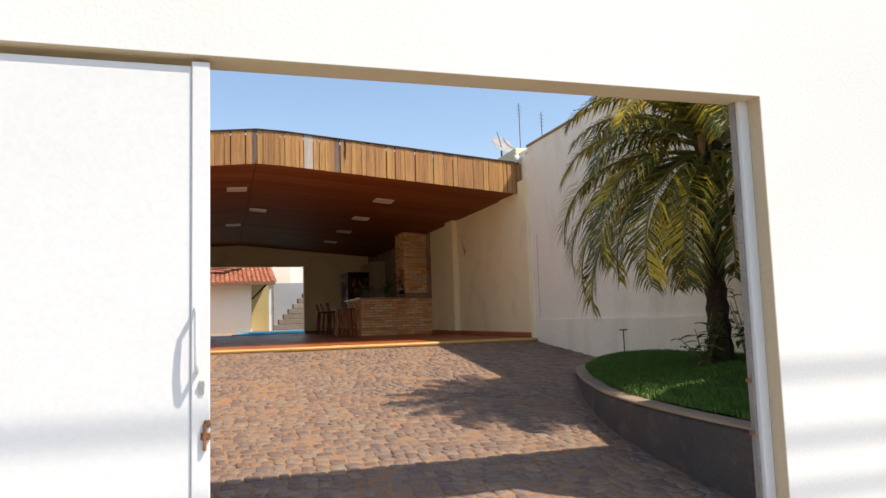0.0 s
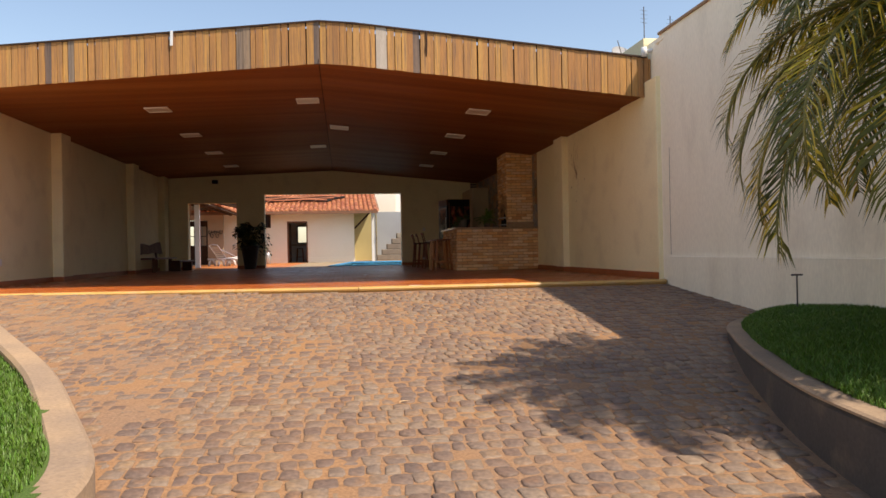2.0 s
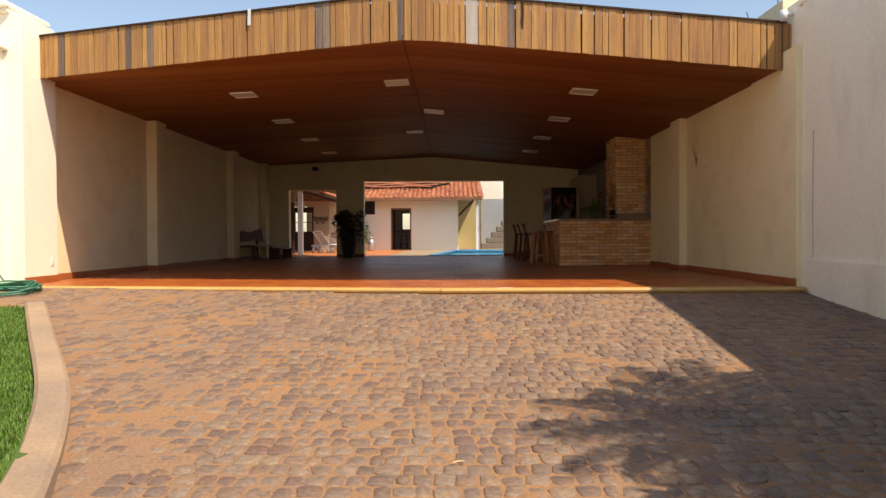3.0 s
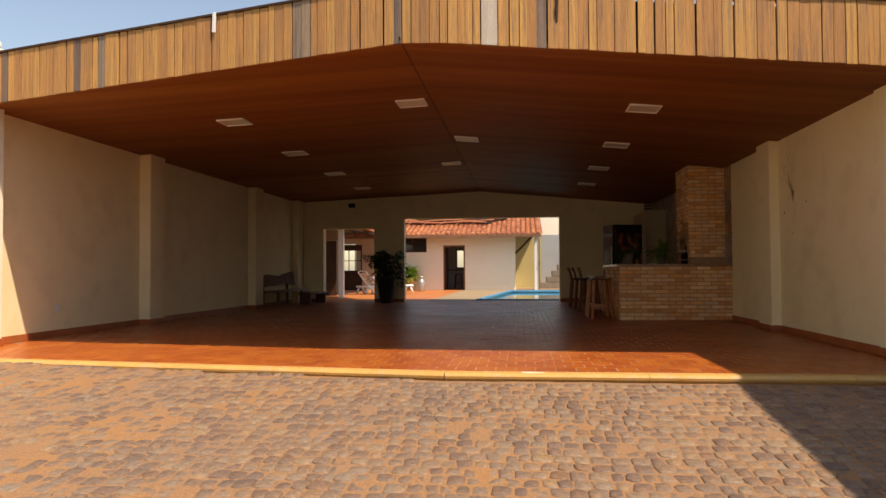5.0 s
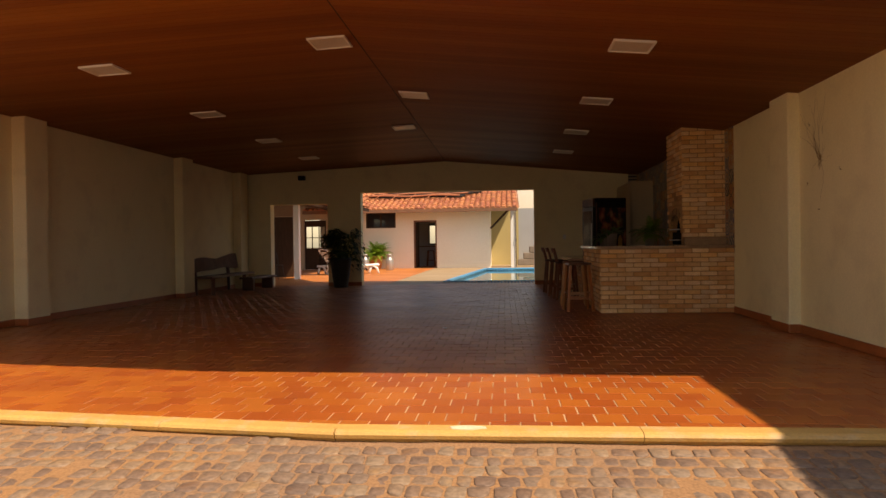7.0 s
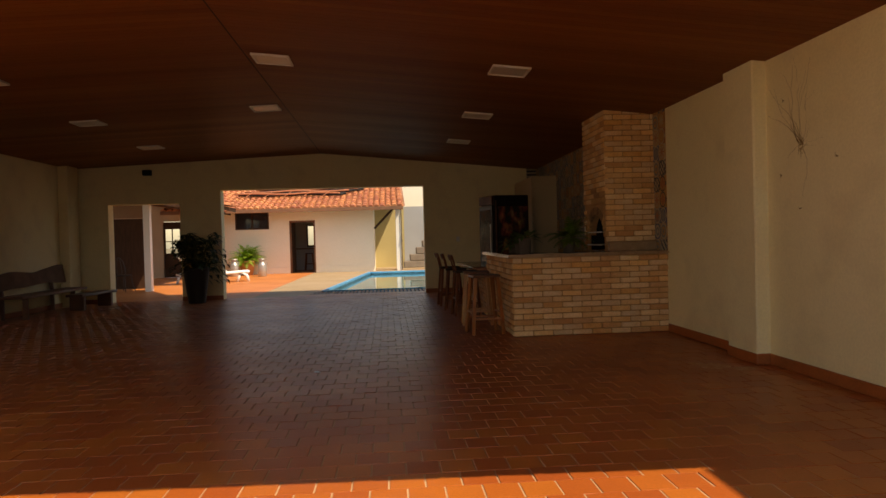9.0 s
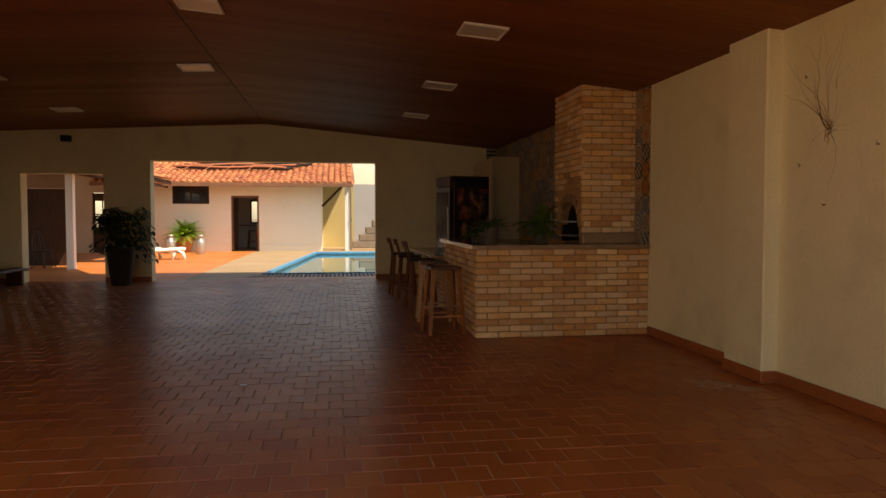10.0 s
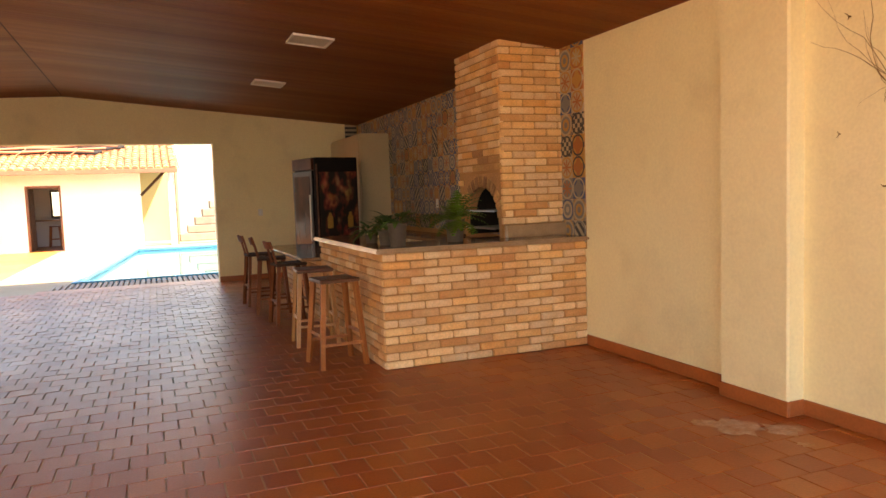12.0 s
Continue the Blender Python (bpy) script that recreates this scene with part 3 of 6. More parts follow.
while x < RIGHT + 0.05:
    w = rnd.choice((0.095, 0.1, 0.105, 0.075))
    x2 = min(x + w, RIGHT + 0.06)
    xm = (x + x2) / 2
    y = fascia_y(xm)
    zb = ceil_z(xm) - 0.03 + rnd.uniform(-0.003, 0.003)
    zt = ceil_z(xm) + 0.575 + rnd.uniform(-0.008, 0.008)
    b = bmesh.new()
    gap = rnd.choice((0.001, 0.0015, 0.002, 0.004))
    box(b, -(x2 - x) / 2 + gap, (x2 - x) / 2 - gap, -0.012 - rnd.uniform(0, 0.008), 0.012, zb, zt, 0.003)
    fall = (ceil_z(x2) - ceil_z(x)) / (x2 - x)
    for v in b.verts:     # ends cut to the roof's slope
        v.co.z += v.co.x * fall
    bleached = 1.16 < xm < 1.27
    part("board", b, M_faswhite if bleached else (M_fasgrey if rnd.random() < 0.05 and not 1.0 < xm < 1.5 else M_fas), fas, "bleached grey-white board" if bleached else "",
         m=pose(xm, y, 0, 0, rnd.uniform(-0.15, 0.15), 0 if xm > 0.8 else -10.2))
    x = x2
b = bmesh.new()
for xa, xb in ((LEFT, RIDGE), (RIDGE, 0.8), (0.8, RIGHT)):
    q = [[b.verts.new((xx, fascia_y(xx) + dy, ceil_z(xx) + dz)) for dy, dz in ((-0.035, 0.575), (0.16, 0.575), (0.16, 0.598), (-0.035, 0.598))] for xx in (xa, xb)]
    for k in range(4):
        b.faces.new((q[0][k], q[0][(k + 1) % 4], q[1][(k + 1) % 4], q[1][k]))
part("capping", b, M_gap, fas, "dark metal capping strip")
b = bmesh.new()
box(b, -0.02, 0.02, -0.045, -0.025, 3.62, 3.84, 0.004)
part("hanging_strip", b, M_metalwhite, fas, "short white hanging strip", m=pose(-1.94, fascia_y(-1.94), -0.08, 0, 2, -10.2))
b = bmesh.new()
tube(b, [(0, -0.026, 0.36), (0.006, -0.028, 0.2), (-0.004, -0.027, 0.1), (0.002, -0.024, 0.0)], [0.016, 0.013, 0.016, 0.004], 6)
part("split", b, M_gap, fas, "dark rotted split in a board", m=pose(1.86, FY, ceil_z(1.86) + 0.22))
spl = thing("downpipe_end", "small white plastic pipe end under the eaves", "pipe")
b = bmesh.new()
tube(b, [(5.2, 9.97, 3.38), (5.2, 9.97, 3.52)], 0.045, 12)
tube(b, [(5.2, 9.97, 3.46), (5.5, 9.95, 3.49)], 0.03, 10)
part("pipe", b, M_metalwhite, spl, smooth=True)
b = bmesh.new()
box(b, RIGHT + 0.02, RIGHT + 0.3, 9.5, 9.75, 3.5, 3.55, 0.006)
structure("trim", b, M_garden, "rendered cap on the garage wall end", "trim")
b = bmesh.new()
box(b, RIGHT + 0.0, RIGHT + 0.28, GY1, 9.62, 3.6, 3.64, 0.006)
structure("trim", b, M_kerbtop, "thin weathered coping of the garden wall", "trim")
b = bmesh.new()
box(b, LEFT - 0.46, LEFT - 0.02, GY1, 10.6, 3.26, 3.34, 0.015)
structure("trim", b, M_garden, "projecting coping of the sunlit garden wall", "trim")
# downpipe crack line on the garden wall
pipe = thing("wall_conduit", "thin grey conduit running up the garden wall", "conduit")
b = bmesh.new()
tube(b, [(RIGHT + 0.03, 9.36, 0.36), (RIGHT + 0.03, 9.37, 1.0), (RIGHT + 0.03, 9.36, 1.9)], 0.004, 6)
part("tube", b, M_kerb, pipe, smooth=True)

# ---- ceiling lights ----


def ceiling_light(x, y):
    t = thing("ceiling_light", "square white flush ceiling light, switched off", "ceiling light", group="ceiling lights of the garage")
    b = bmesh.new()
    s, w, h = 0.2, 0.022, 0.022
    for a in ((-s, s, -s, -s + w), (-s, s, s - w, s), (-s, -s + w, -s + w, s - w), (s - w, s, -s + w, s - w)):
        box(b, *a, -h, 0, 0.002)
    part("frame", b, M_lamp, t)
    b = bmesh.new()
    box(b, -s + w, s - w, -s + w, s - w, -h + 0.01, -0.004)
    part("diffuser", b, mat_diffuser, t, "pale frosted diffuser")
    slope = -5.3 if x > RIDGE else 2.6
    t.matrix_basis = pose(x, y, ceil_z(x) - 0.002, 0, -slope, 0)
    return t


mat_diffuser = mat("frosted_diffuser", (0.66, 0.60, 0.52), (0.60, 0.54, 0.46), 3, 30, 0.35, 0.02, grain=0.03)
for k in range(4):
    ceiling_light(3.07, 12.36 + 2.7 * k)
    ceiling_light(-2.64, 13.02 + 2.82 * k)
for x, y in ((0.02, 12.7), (0.57, 15.42), (0.02, 18.3)):
    ceiling_light(x, y)

# ---- brickwork ----
BL, BH, JT = 0.235, 0.058, 0.012
M_smoked = mat("smoked_brick", (0.40, 0.21, 0.095), (0.26, 0.14, 0.07), 5, 60, 0.9, 0.35, grain=0.2, vary=0.2)
M_sooted = mat("lightly_smoked_brick", (0.62, 0.32, 0.13), (0.48, 0.27, 0.12), 5, 60, 0.9, 0.35, grain=0.2, vary=0.18)
brick_meshes = {}
BRICK_MIX = (M_brick, M_brick, M_brick, M_brickpale, M_brickpale, M_brickred)


def brick_mesh(length, var, material=None):
    material = material or M_brick
    key = (round(length, 3), var, material.name)
    if key not in brick_meshes:
        r = random.Random(var * 17 + int(length * 1000))
        b = bmesh.new()
        box(b, -length / 2, length / 2, -0.05, 0.0, -BH / 2, BH / 2, 0.008)
        for v in b.verts:
            v.co += Vector((r.uniform(-1, 1), r.uniform(-0.6, 0.6), r.uniform(-1, 1))) * 0.0022
        brick_meshes[key] = mesh_of("brick", b, material)
    return brick_meshes[key]


def lay(parent, width, height, m, seed, hole=None, z0=0.0, start=0.0, corner=0.0, smoke=None):
    """Courses of bricks on the face y = 0 of the frame m, from x = 0 to width. They stand 6 mm proud of the core."""
    r = random.Random(seed)
    n = int(round(height / (BH + JT)))
    pitch = height / n
    for k in range(n):
        x = -(BL + JT) * (0.5 if k % 2 else 0.0) + start
        z = z0 + (k + 0.5) * pitch
        while x < width - 0.02:
            a, c = max(x, 0.0 - corner), min(x + BL, width)
            x += BL + JT
            if c - a < 0.03:
                continue
            if hole and hole((a + c) / 2, z):
                continue
            ob = new("brick", brick_mesh(c - a, r.randrange(6), (smoke((a + c) / 2, z, r.random()) if smoke else None) or r.choice(BRICK_MIX)))
            ob.parent = parent
            ob.matrix_basis = m @ pose((a + c) / 2, -0.006 - r.uniform(0, 0.005), z, 0, r.uniform(-0.5, 0.5), 0) @ Matrix.Translation((0, 0.046, 0)) @ Matrix.Diagonal((1, 1, 1, 1))


CX0, CY0, CY1, CW, CZ = 3.28, 16.35, 18.7, 0.62, 0.975
counter = thing("bar_counter", "pale clay brick bar counter with a stone top", "counter")
b = bmesh.new()
box(b, CX0 + 0.008, RIGHT, CY0 + 0.008, CY0 + CW, 0, CZ)
box(b, CX0 + 0.008, CX0 + 0.3, CY0 + CW, CY1, 0, CZ)
box(b, CX0 + 0.02, CX0 + 0.3, CY1, 21.2, 0, 0.74)
part("core", b, M_mortar, counter, "brown mortar core")
lay(counter, RIGHT - CX0, CZ, pose(CX0, CY0, 0), 1)
lay(counter, CY1 - CY0, CZ, pose(CX0, CY1, 0, 0, 0, -90), 2, start=0.05)
lay(counter, 21.2 - CY1, 0.74, pose(CX0 + 0.012, 21.2, 0, 0, 0, -90), 5)
M_slab = mat("polished_brown_granite", (0.38, 0.24, 0.14), (0.28, 0.17, 0.10), 6, 160, 0.16, 0.02, grain=0.3)
worktop = thing("worktop", "polished brown granite worktop on the brick counter", "worktop")
b = bmesh.new()
pts = [(CX0 - 0.07, CY0 - 0.06), (RIGHT - 0.002, CY0 - 0.06), (RIGHT - 0.002, CY0 + CW + 0.05), (CX0 + 0.45, CY0 + CW + 0.05), (CX0 + 0.45, CY1 + 0.02), (CX0 - 0.07, CY1 + 0.02)]
vs = [b.verts.new((x, y, CZ + 0.002)) for x, y in pts]
f = b.faces.new(vs)
r = bmesh.ops.extrude_face_region(b, geom=[f])
bmesh.ops.translate(b, vec=(0, 0, 0.042), verts=[v for v in r["geom"] if isinstance(v, bmesh.types.BMVert)])
bmesh.ops.bevel(b, geom=[e for e in b.edges if abs(e.verts[0].co.z - e.verts[1].co.z) < 0.001], offset=0.012, segments=2, affect="EDGES")
part("slab", b, M_slab, worktop)
b = bmesh.new()
box(b, 4.60, RIGHT - 0.003, 16.655, 16.722, CZ + 0.044, CZ + 0.165, 0.006)
part("upstand", b, M_slab, worktop, "low pale stone upstand")
low_bar = thing("worktop", "lower granite bar top on a brick wall", "worktop")
b = bmesh.new()
box(b, CX0 - 0.22, CX0 + 0.42, CY1 + 0.03, 21.3, 0.742, 0.78, 0.01, seg=2)
part("slab", b, M_slab, low_bar)
# kitchen side counter under the tiled wall
sink_counter = thing("kitchen_counter", "long stone kitchen counter under the tiled wall", "counter")
b = bmesh.new()
box(b, 4.72, RIGHT - 0.002, 17.75, 22.05, 0.86, 0.90, 0.006)
part("slab", b, M_slab, sink_counter)
for y in (17.78, 18.85, 19.95, 21.05):
    b = bmesh.new()
    box(b, 4.76, RIGHT - 0.002, y, y + 1.0, 0.08, 0.858, 0.004)
    part("cabinet", b, M_wall, sink_counter, "plain cream cabinet front")
b = bmesh.new()
box(b, 4.80, RIGHT - 0.002, 17.78, 22.05, 0.0, 0.08)
part("toe_kick", b, M_base, sink_counter)

# ---- barbecue chimney ----
HX, HY0, HY1 = 4.59, 16.73, 17.73
chim = thing("barbecue", "tall pale brick barbecue with a sooty arched mouth", "barbecue")


def arch(y):
    """The height of the mouth's arch over its sill."""
    c, half = 17.17, 0.36
    u = (y - c) / half
    return 1.20 + 0.31 * math.sqrt(max(0.0, 1 - u * u)) if abs(u) <= 1 else 0


TOPZ = ceil_z(HX + 0.2) + 0.03
b = bmesh.new()
box(b, HX + 0.008, RIGHT, HY0 + 0.008, 16.80, CZ + 0.044, TOPZ)
box(b, HX + 0.008, RIGHT, 17.54, HY1, CZ + 0.044, TOPZ)
box(b, HX + 0.008, RIGHT, 16.80, 17.54, 1.58, TOPZ)
part("core", b, M_mortar, chim, "brown mortar core")
M_soot = mat("soot_black", (0.012, 0.010, 0.009), (0.03, 0.024, 0.02), 4, 40, 0.95, 0.3, grain=0.3)
b = bmesh.new()
box(b, HX + 0.35, RIGHT - 0.01, 16.81, 17.53, CZ + 0.05, 1.6)
box(b, HX + 0.03, HX + 0.35, 16.802, 16.812, CZ + 0.05, 1.58)
box(b, HX + 0.03, HX + 0.35, 17.528, 17.538, CZ + 0.05, 1.58)
part("firebox", b, M_soot, chim, "black sooty firebox")
# arch ring on the mouth side: wedge pieces that close the corner between arch and lintel
b = bmesh.new()
for k in range(36):
    y0, y1 = 16.745 + 0.855 * k / 36, 16.745 + 0.855 * (k + 1) / 36
    z0, z1 = (max(arch(y_), CZ + 0.046) for y_ in (y0, y1))
    q = [[b.verts.new((x_, y_, z_)) for y_, z_ in ((y0, z0), (y1, z1), (y1, 1.635), (y0, 1.635))] for x_ in (HX - 0.004, HX + 0.1)]
    b.faces.new(q[0]), b.faces.new(q[1][::-1]), b.faces.new((q[0][0], q[1][0], q[1][1], q[0][1])), b.faces.new((q[0][2], q[1][2], q[1][3], q[0][3]))
part("arch", b, M_sooted, chim, "smoke-stained brick arch")
for k in range(13):
    a = math.pi * (k + 0.5) / 13
    p, o = Vector((17.17 - 0.36 * math.cos(a), 1.20 + 0.31 * math.sin(a))), Vector((-math.cos(a) / 0.36, math.sin(a) / 0.31)).normalized()
    b = bmesh.new()
    box(b, -0.012, 0.03, -0.031, 0.031, -0.006, 0.105, 0.005)
    part("brick", b, M_smoked if 2 < k < 10 else M_sooted, chim, m=pose(HX - 0.004, p.x, p.y, math.degrees(math.atan2(-o.x, o.y))))
for z in (1.10, 1.27):
    b = bmesh.new()
    for k in range(9):
        tube(b, [(HX - 0.03, 16.86 + k * 0.075, z), (HX + 0.34, 16.86 + k * 0.075, z)], 0.005, 5)
    tube(b, [(HX - 0.03, 16.84, z), (HX - 0.03, 17.5, z)], 0.009, 6)
    part("grill", b, mat("chrome_grill", (0.6, 0.6, 0.6), (0.5, 0.5, 0.5), 3, 60, 0.3, 0, metal=0.9, grain=0.05), chim, "steel grill rack")
lay(chim, RIGHT - HX, TOPZ - CZ - 0.165, pose(HX, HY0, 0), 3, z0=CZ + 0.165)
lay(chim, HY1 - HY0, TOPZ - CZ - 0.045, pose(HX, HY1, 0, 0, 0, -90), 4, z0=CZ + 0.045,
    hole=lambda s, z: 16.70 < HY1 - s < 17.66 and z < 1.64, smoke=lambda s, z, q: (lambda u: M_sooted if u < 0.05 + 0.22 * q else None)(max(0.0, z - 1.64) + 0.9 * max(0.0, abs(HY1 - s - 17.17) - 0.3)))


# ---- stools ----
def stool(m, back, light=False):
    w = M_stoollight if light else (M_stooldark if back else M_stoolwood)
    t = thing("bar_stool", "dark-stained wooden bar stool with a small backrest" if back else ("honey-coloured wooden bar stool with a square seat" if light else "brown wooden bar stool with a square seat"),
              "stool", group="stools along the bar")
    h = 0.72 if back else 0.76
    b = bmesh.new()
    box(b, -0.18, 0.18, -0.17, 0.17, h - 0.035, h, 0.012, seg=2)
    part("seat", b, M_darkwood if back else M_seat, t, "dark worn seat")
    for sx in (-1, 1):
        for sy in (-1, 1):
            b = bmesh.new()
            tube(b, [(sx * 0.2, sy * 0.19, 0), (sx * 0.145, sy * 0.135, h - 0.034)], [0.026, 0.029], 4, square=True)
            part("leg", b, w, t)
    for sy in (-1, 1):
        b = bmesh.new()
        tube(b, [(-0.175, sy * 0.175, 0.2), (0.175, sy * 0.175, 0.2)], 0.018, 4, square=True)
        part("stretcher", b, w, t)
        b = bmesh.new()
        tube(b, [(sy * 0.18, -0.17, 0.28), (sy * 0.18, 0.17, 0.28)], 0.018, 4, square=True)
        part("stretcher", b, w, t)
    if back:
        for sy in (-1, 1):
            b = bmesh.new()
            tube(b, [(-0.16, sy * 0.11, h - 0.03), (-0.2, sy * 0.115, h + 0.14), (-0.235, sy * 0.12, h + 0.24)], 0.014, 6)
            part("back_post", b, w, t)
        b = bmesh.new()
        rings = []
        for k in range(7):
            y = -0.17 + 0.34 * k / 6
            dx = -0.03 * (1 - (y / 0.17) ** 2)
            rings.append([b.verts.new((-0.225 + dx + ox, y, h + oz)) for ox, oz in ((0, 0.17), (-0.025, 0.25), (-0.003, 0.256), (0.022, 0.175))])
        for r0, r1 in zip(rings, rings[1:]):
            for k in range(4):
                b.faces.new((r0[k], r0[(k + 1) % 4], r1[(k + 1) % 4], r1[k]))
        b.faces.new(rings[0]), b.faces.new(rings[-1][::-1])
        part("backrest", b, w, t)
    t.matrix_basis = m
    return t


M_seat = mat("dark_seat_wood", (0.16, 0.065, 0.03), (0.10, 0.04, 0.02), 5, 60, 0.4, 0.15, grain=0.2)
M_stoolwood = mat("reddish_stool_wood", (0.42, 0.145, 0.038), (0.30, 0.10, 0.028), 5, 60, 0.45, 0.15, grain=0.2, stretch=(4, 4, 0.6))
M_stooldark = mat("dark_reddish_stool_wood", (0.24, 0.07, 0.024), (0.16, 0.048, 0.018), 5, 60, 0.55, 0.15, grain=0.2, stretch=(4, 4, 0.6), spec=0.2)
M_stoollight = mat("honey_wood", (0.52, 0.27, 0.11), (0.44, 0.21, 0.08), 5, 60, 0.45, 0.15, grain=0.2, stretch=(4, 4, 0.6))
stool(pose(2.98, 16.84, 0, 0, 0, 6), False)
stool(pose(3.0, 17.82, 0, 0, 0, -4), False, True)
stool(pose(2.98, 19.1, 0, 0, 0, 4), True)
stool(pose(2.93, 20.05, 0, 0, 0, -8), True)
stool(pose(2.88, 20.85, 0, 0, 0, 3), True)

# ---- cabinet, fridge ----
cab = thing("tall_cabinet", "plain beige tall cabinet beside the tiled wall", "cabinet")
M_cab = mat("beige_laminate", (0.52, 0.40, 0.25), (0.48, 0.36, 0.22), 1, 30, 0.5, 0.05, grain=0.04)
b = bmesh.new()
box(b, 4.74, RIGHT - 0.003, 22.1, BACK - 0.003, 0.0, 2.47, 0.006)
part("body", b, M_cab, cab)
b = bmesh.new()
box(b, 4.72, 4.738, 22.13, 23.05, 0.1, 2.44, 0.003)
part("door", b, M_cab, cab)
b = bmesh.new()
box(b, 4.72, 4.738, 23.06, BACK - 0.02, 0.1, 2.44, 0.003)
part("door", b, M_cab, cab)
fr = thing("drinks_fridge", "black glass-door drinks fridge with a printed side", "fridge")
M_black = mat("black_fridge_enamel", (0.012, 0.011, 0.012), (0.02, 0.016, 0.016), 2, 40, 0.4, 0.03, grain=0.1, spec=0.15)
b = bmesh.new()
box(b, 3.58, 4.42, 21.45, 22.15, 0.08, 2.06, 0.015, seg=2)
part("body", b, M_black, fr)
b = bmesh.new()
box(b, 3.525, 3.577, 21.46, 22.14, 0.25, 1.86, 0.008)
door = part("door", b, M_black, fr, "black door frame")
glass = bpy.data.materials.new("dark_door_glass")
glass.use_nodes = True
gb = glass.node_tree.nodes["Principled BSDF"]
gb.inputs["Base Color"].default_value, gb.inputs["Roughness"].default_value = (0.02, 0.02, 0.025, 1), 0.05
# low gloss; the door's reddish reflections are put into the pane's colour
M_fridgeglass = mat("red_reflection_fridge_glass", (0.05, 0.018, 0.012), (0.02, 0.012, 0.012), 5, 30, 0.15, 0, grain=0.2, spec=0.08, stretch=(1, 1, 0.3))
b = bmesh.new()
box(b, 3.519, 3.524, 21.53, 22.07, 0.35, 1.78)
part("pane", b, M_fridgeglass, door, "dark glass pane with reddish reflections in its colour")
b = bmesh.new()
tube(b, [(3.50, 21.50, 0.8), (3.50, 21.50, 1.5)], 0.012, 8)
part("handle", b, mat("grey_metal", (0.45, 0.44, 0.42), (0.35, 0.35, 0.34), 3, 50, 0.35, 0, metal=0.8, grain=0.05), door, "grey bar handle")
b = bmesh.new()
box(b, 3.525, 3.577, 21.46, 22.14, 1.875, 2.05, 0.008)
part("header", b, mat("fridge_header", (0.10, 0.035, 0.02), (0.06, 0.02, 0.015), 3, 40, 0.5, 0, grain=0.1, spec=0.1), fr, "dark red lit header panel, off")
b = bmesh.new()
box(b, 3.525, 3.577, 21.46, 22.14, 0.08, 0.24, 0.006)
part("kick_grille", b, M_black, fr)
for x in (3.64, 4.36):
    for y in (21.52, 22.08):
        b = bmesh.new()
        tube(b, [(x, y, 0), (x, y, 0.082)], 0.025, 10)
        part("foot", b, M_black, fr)
fr.matrix_basis = pose(3.84, 21.45, 0, 0, 0, 14) @ Matrix.Diagonal((0.87, 1, 1, 1)) @ pose(-3.58, -21.45, 0)
# printed picture on the side: dim red and brown blots on black
M_print = bpy.data.materials.new("fridge_side_print")
M_print.use_nodes = True
pn, plk = M_print.node_tree.nodes, M_print.node_tree.links
pg = pn.new("ShaderNodeNewGeometry")
pm = pn.new("ShaderNodeMapping")
pm.inputs["Scale"].default_value = (1.0, 1.0, 0.6)
plk.new(pg.outputs["Position"], pm.inputs["Vector"])
fine_, wide_ = pn.new("ShaderNodeTexNoise"), pn.new("ShaderNodeTexVoronoi")
fine_.inputs["Scale"].default_value, fine_.inputs["Detail"].default_value = 7.0, 2.5
wide_.feature = "SMOOTH_F1"
wide_.inputs["Scale"].default_value, wide_.inputs["Smoothness"].default_value = 9.0, 0.6
for nd in (fine_, wide_):
    plk.new(pm.outputs[0], nd.inputs["Vector"])
pr = pn.new("ShaderNodeValToRGB")
pr.color_ramp.elements[0].position, pr.color_ramp.elements[0].color = 0.46, (0.010, 0.007, 0.008, 1)
pr.color_ramp.elements[1].position, pr.color_ramp.elements[1].color = 0.70, (0.60, 0.26, 0.12, 1)
mid_ = pr.color_ramp.elements.new(0.55)
mid_.color = (0.20, 0.035, 0.022, 1)
plk.new(fine_.outputs["Fac"], pr.inputs[0])
pmx = pn.new("ShaderNodeMix")
pmx.data_type, pmx.blend_type = "RGBA", "MULTIPLY"
pmx.inputs[0].default_value = 0.55
plk.new(pr.outputs[0], pmx.inputs[6])
plk.new(wide_.outputs["Color"], pmx.inputs[7])
plk.new(pmx.outputs[2], pn["Principled BSDF"].inputs["Base Color"])
pn["Principled BSDF"].inputs["Roughness"].default_value = 0.35
b = bmesh.new()
box(b, 3.66, 4.40, 21.4465, 21.4495, 0.72, 1.84)
part("printed_panel", b, M_print, fr, "dark side panel with dim red and brown shapes")
b = bmesh.new()
box(b, 3.60, 3.63, 21.4445, 21.4495, 0.3, 1.96)
part("side_strip", b, mat("worn_red_strip", (0.22, 0.10, 0.06), (0.10, 0.04, 0.025), 8, 50, 0.4, 0, grain=0.3), fr, "faded red edge strip")
for x0 in (3.84, 4.24):
    b = bmesh.new()
    lathe(b, [(0.05, 0), (0.055, 0.02), (0.055, 0.16), (0.03, 0.2), (0.02, 0.24)], 14, (0, 0, 0))
    for v in b.verts:
        v.co.y *= 0.04
    part("printed_bottle", b, mat("amber_print", (0.45, 0.25, 0.06), (0.35, 0.18, 0.04), 9, 40, 0.4, 0, grain=0.2), fr, "printed amber bottle", m=pose(x0, 21.442, 0.98))

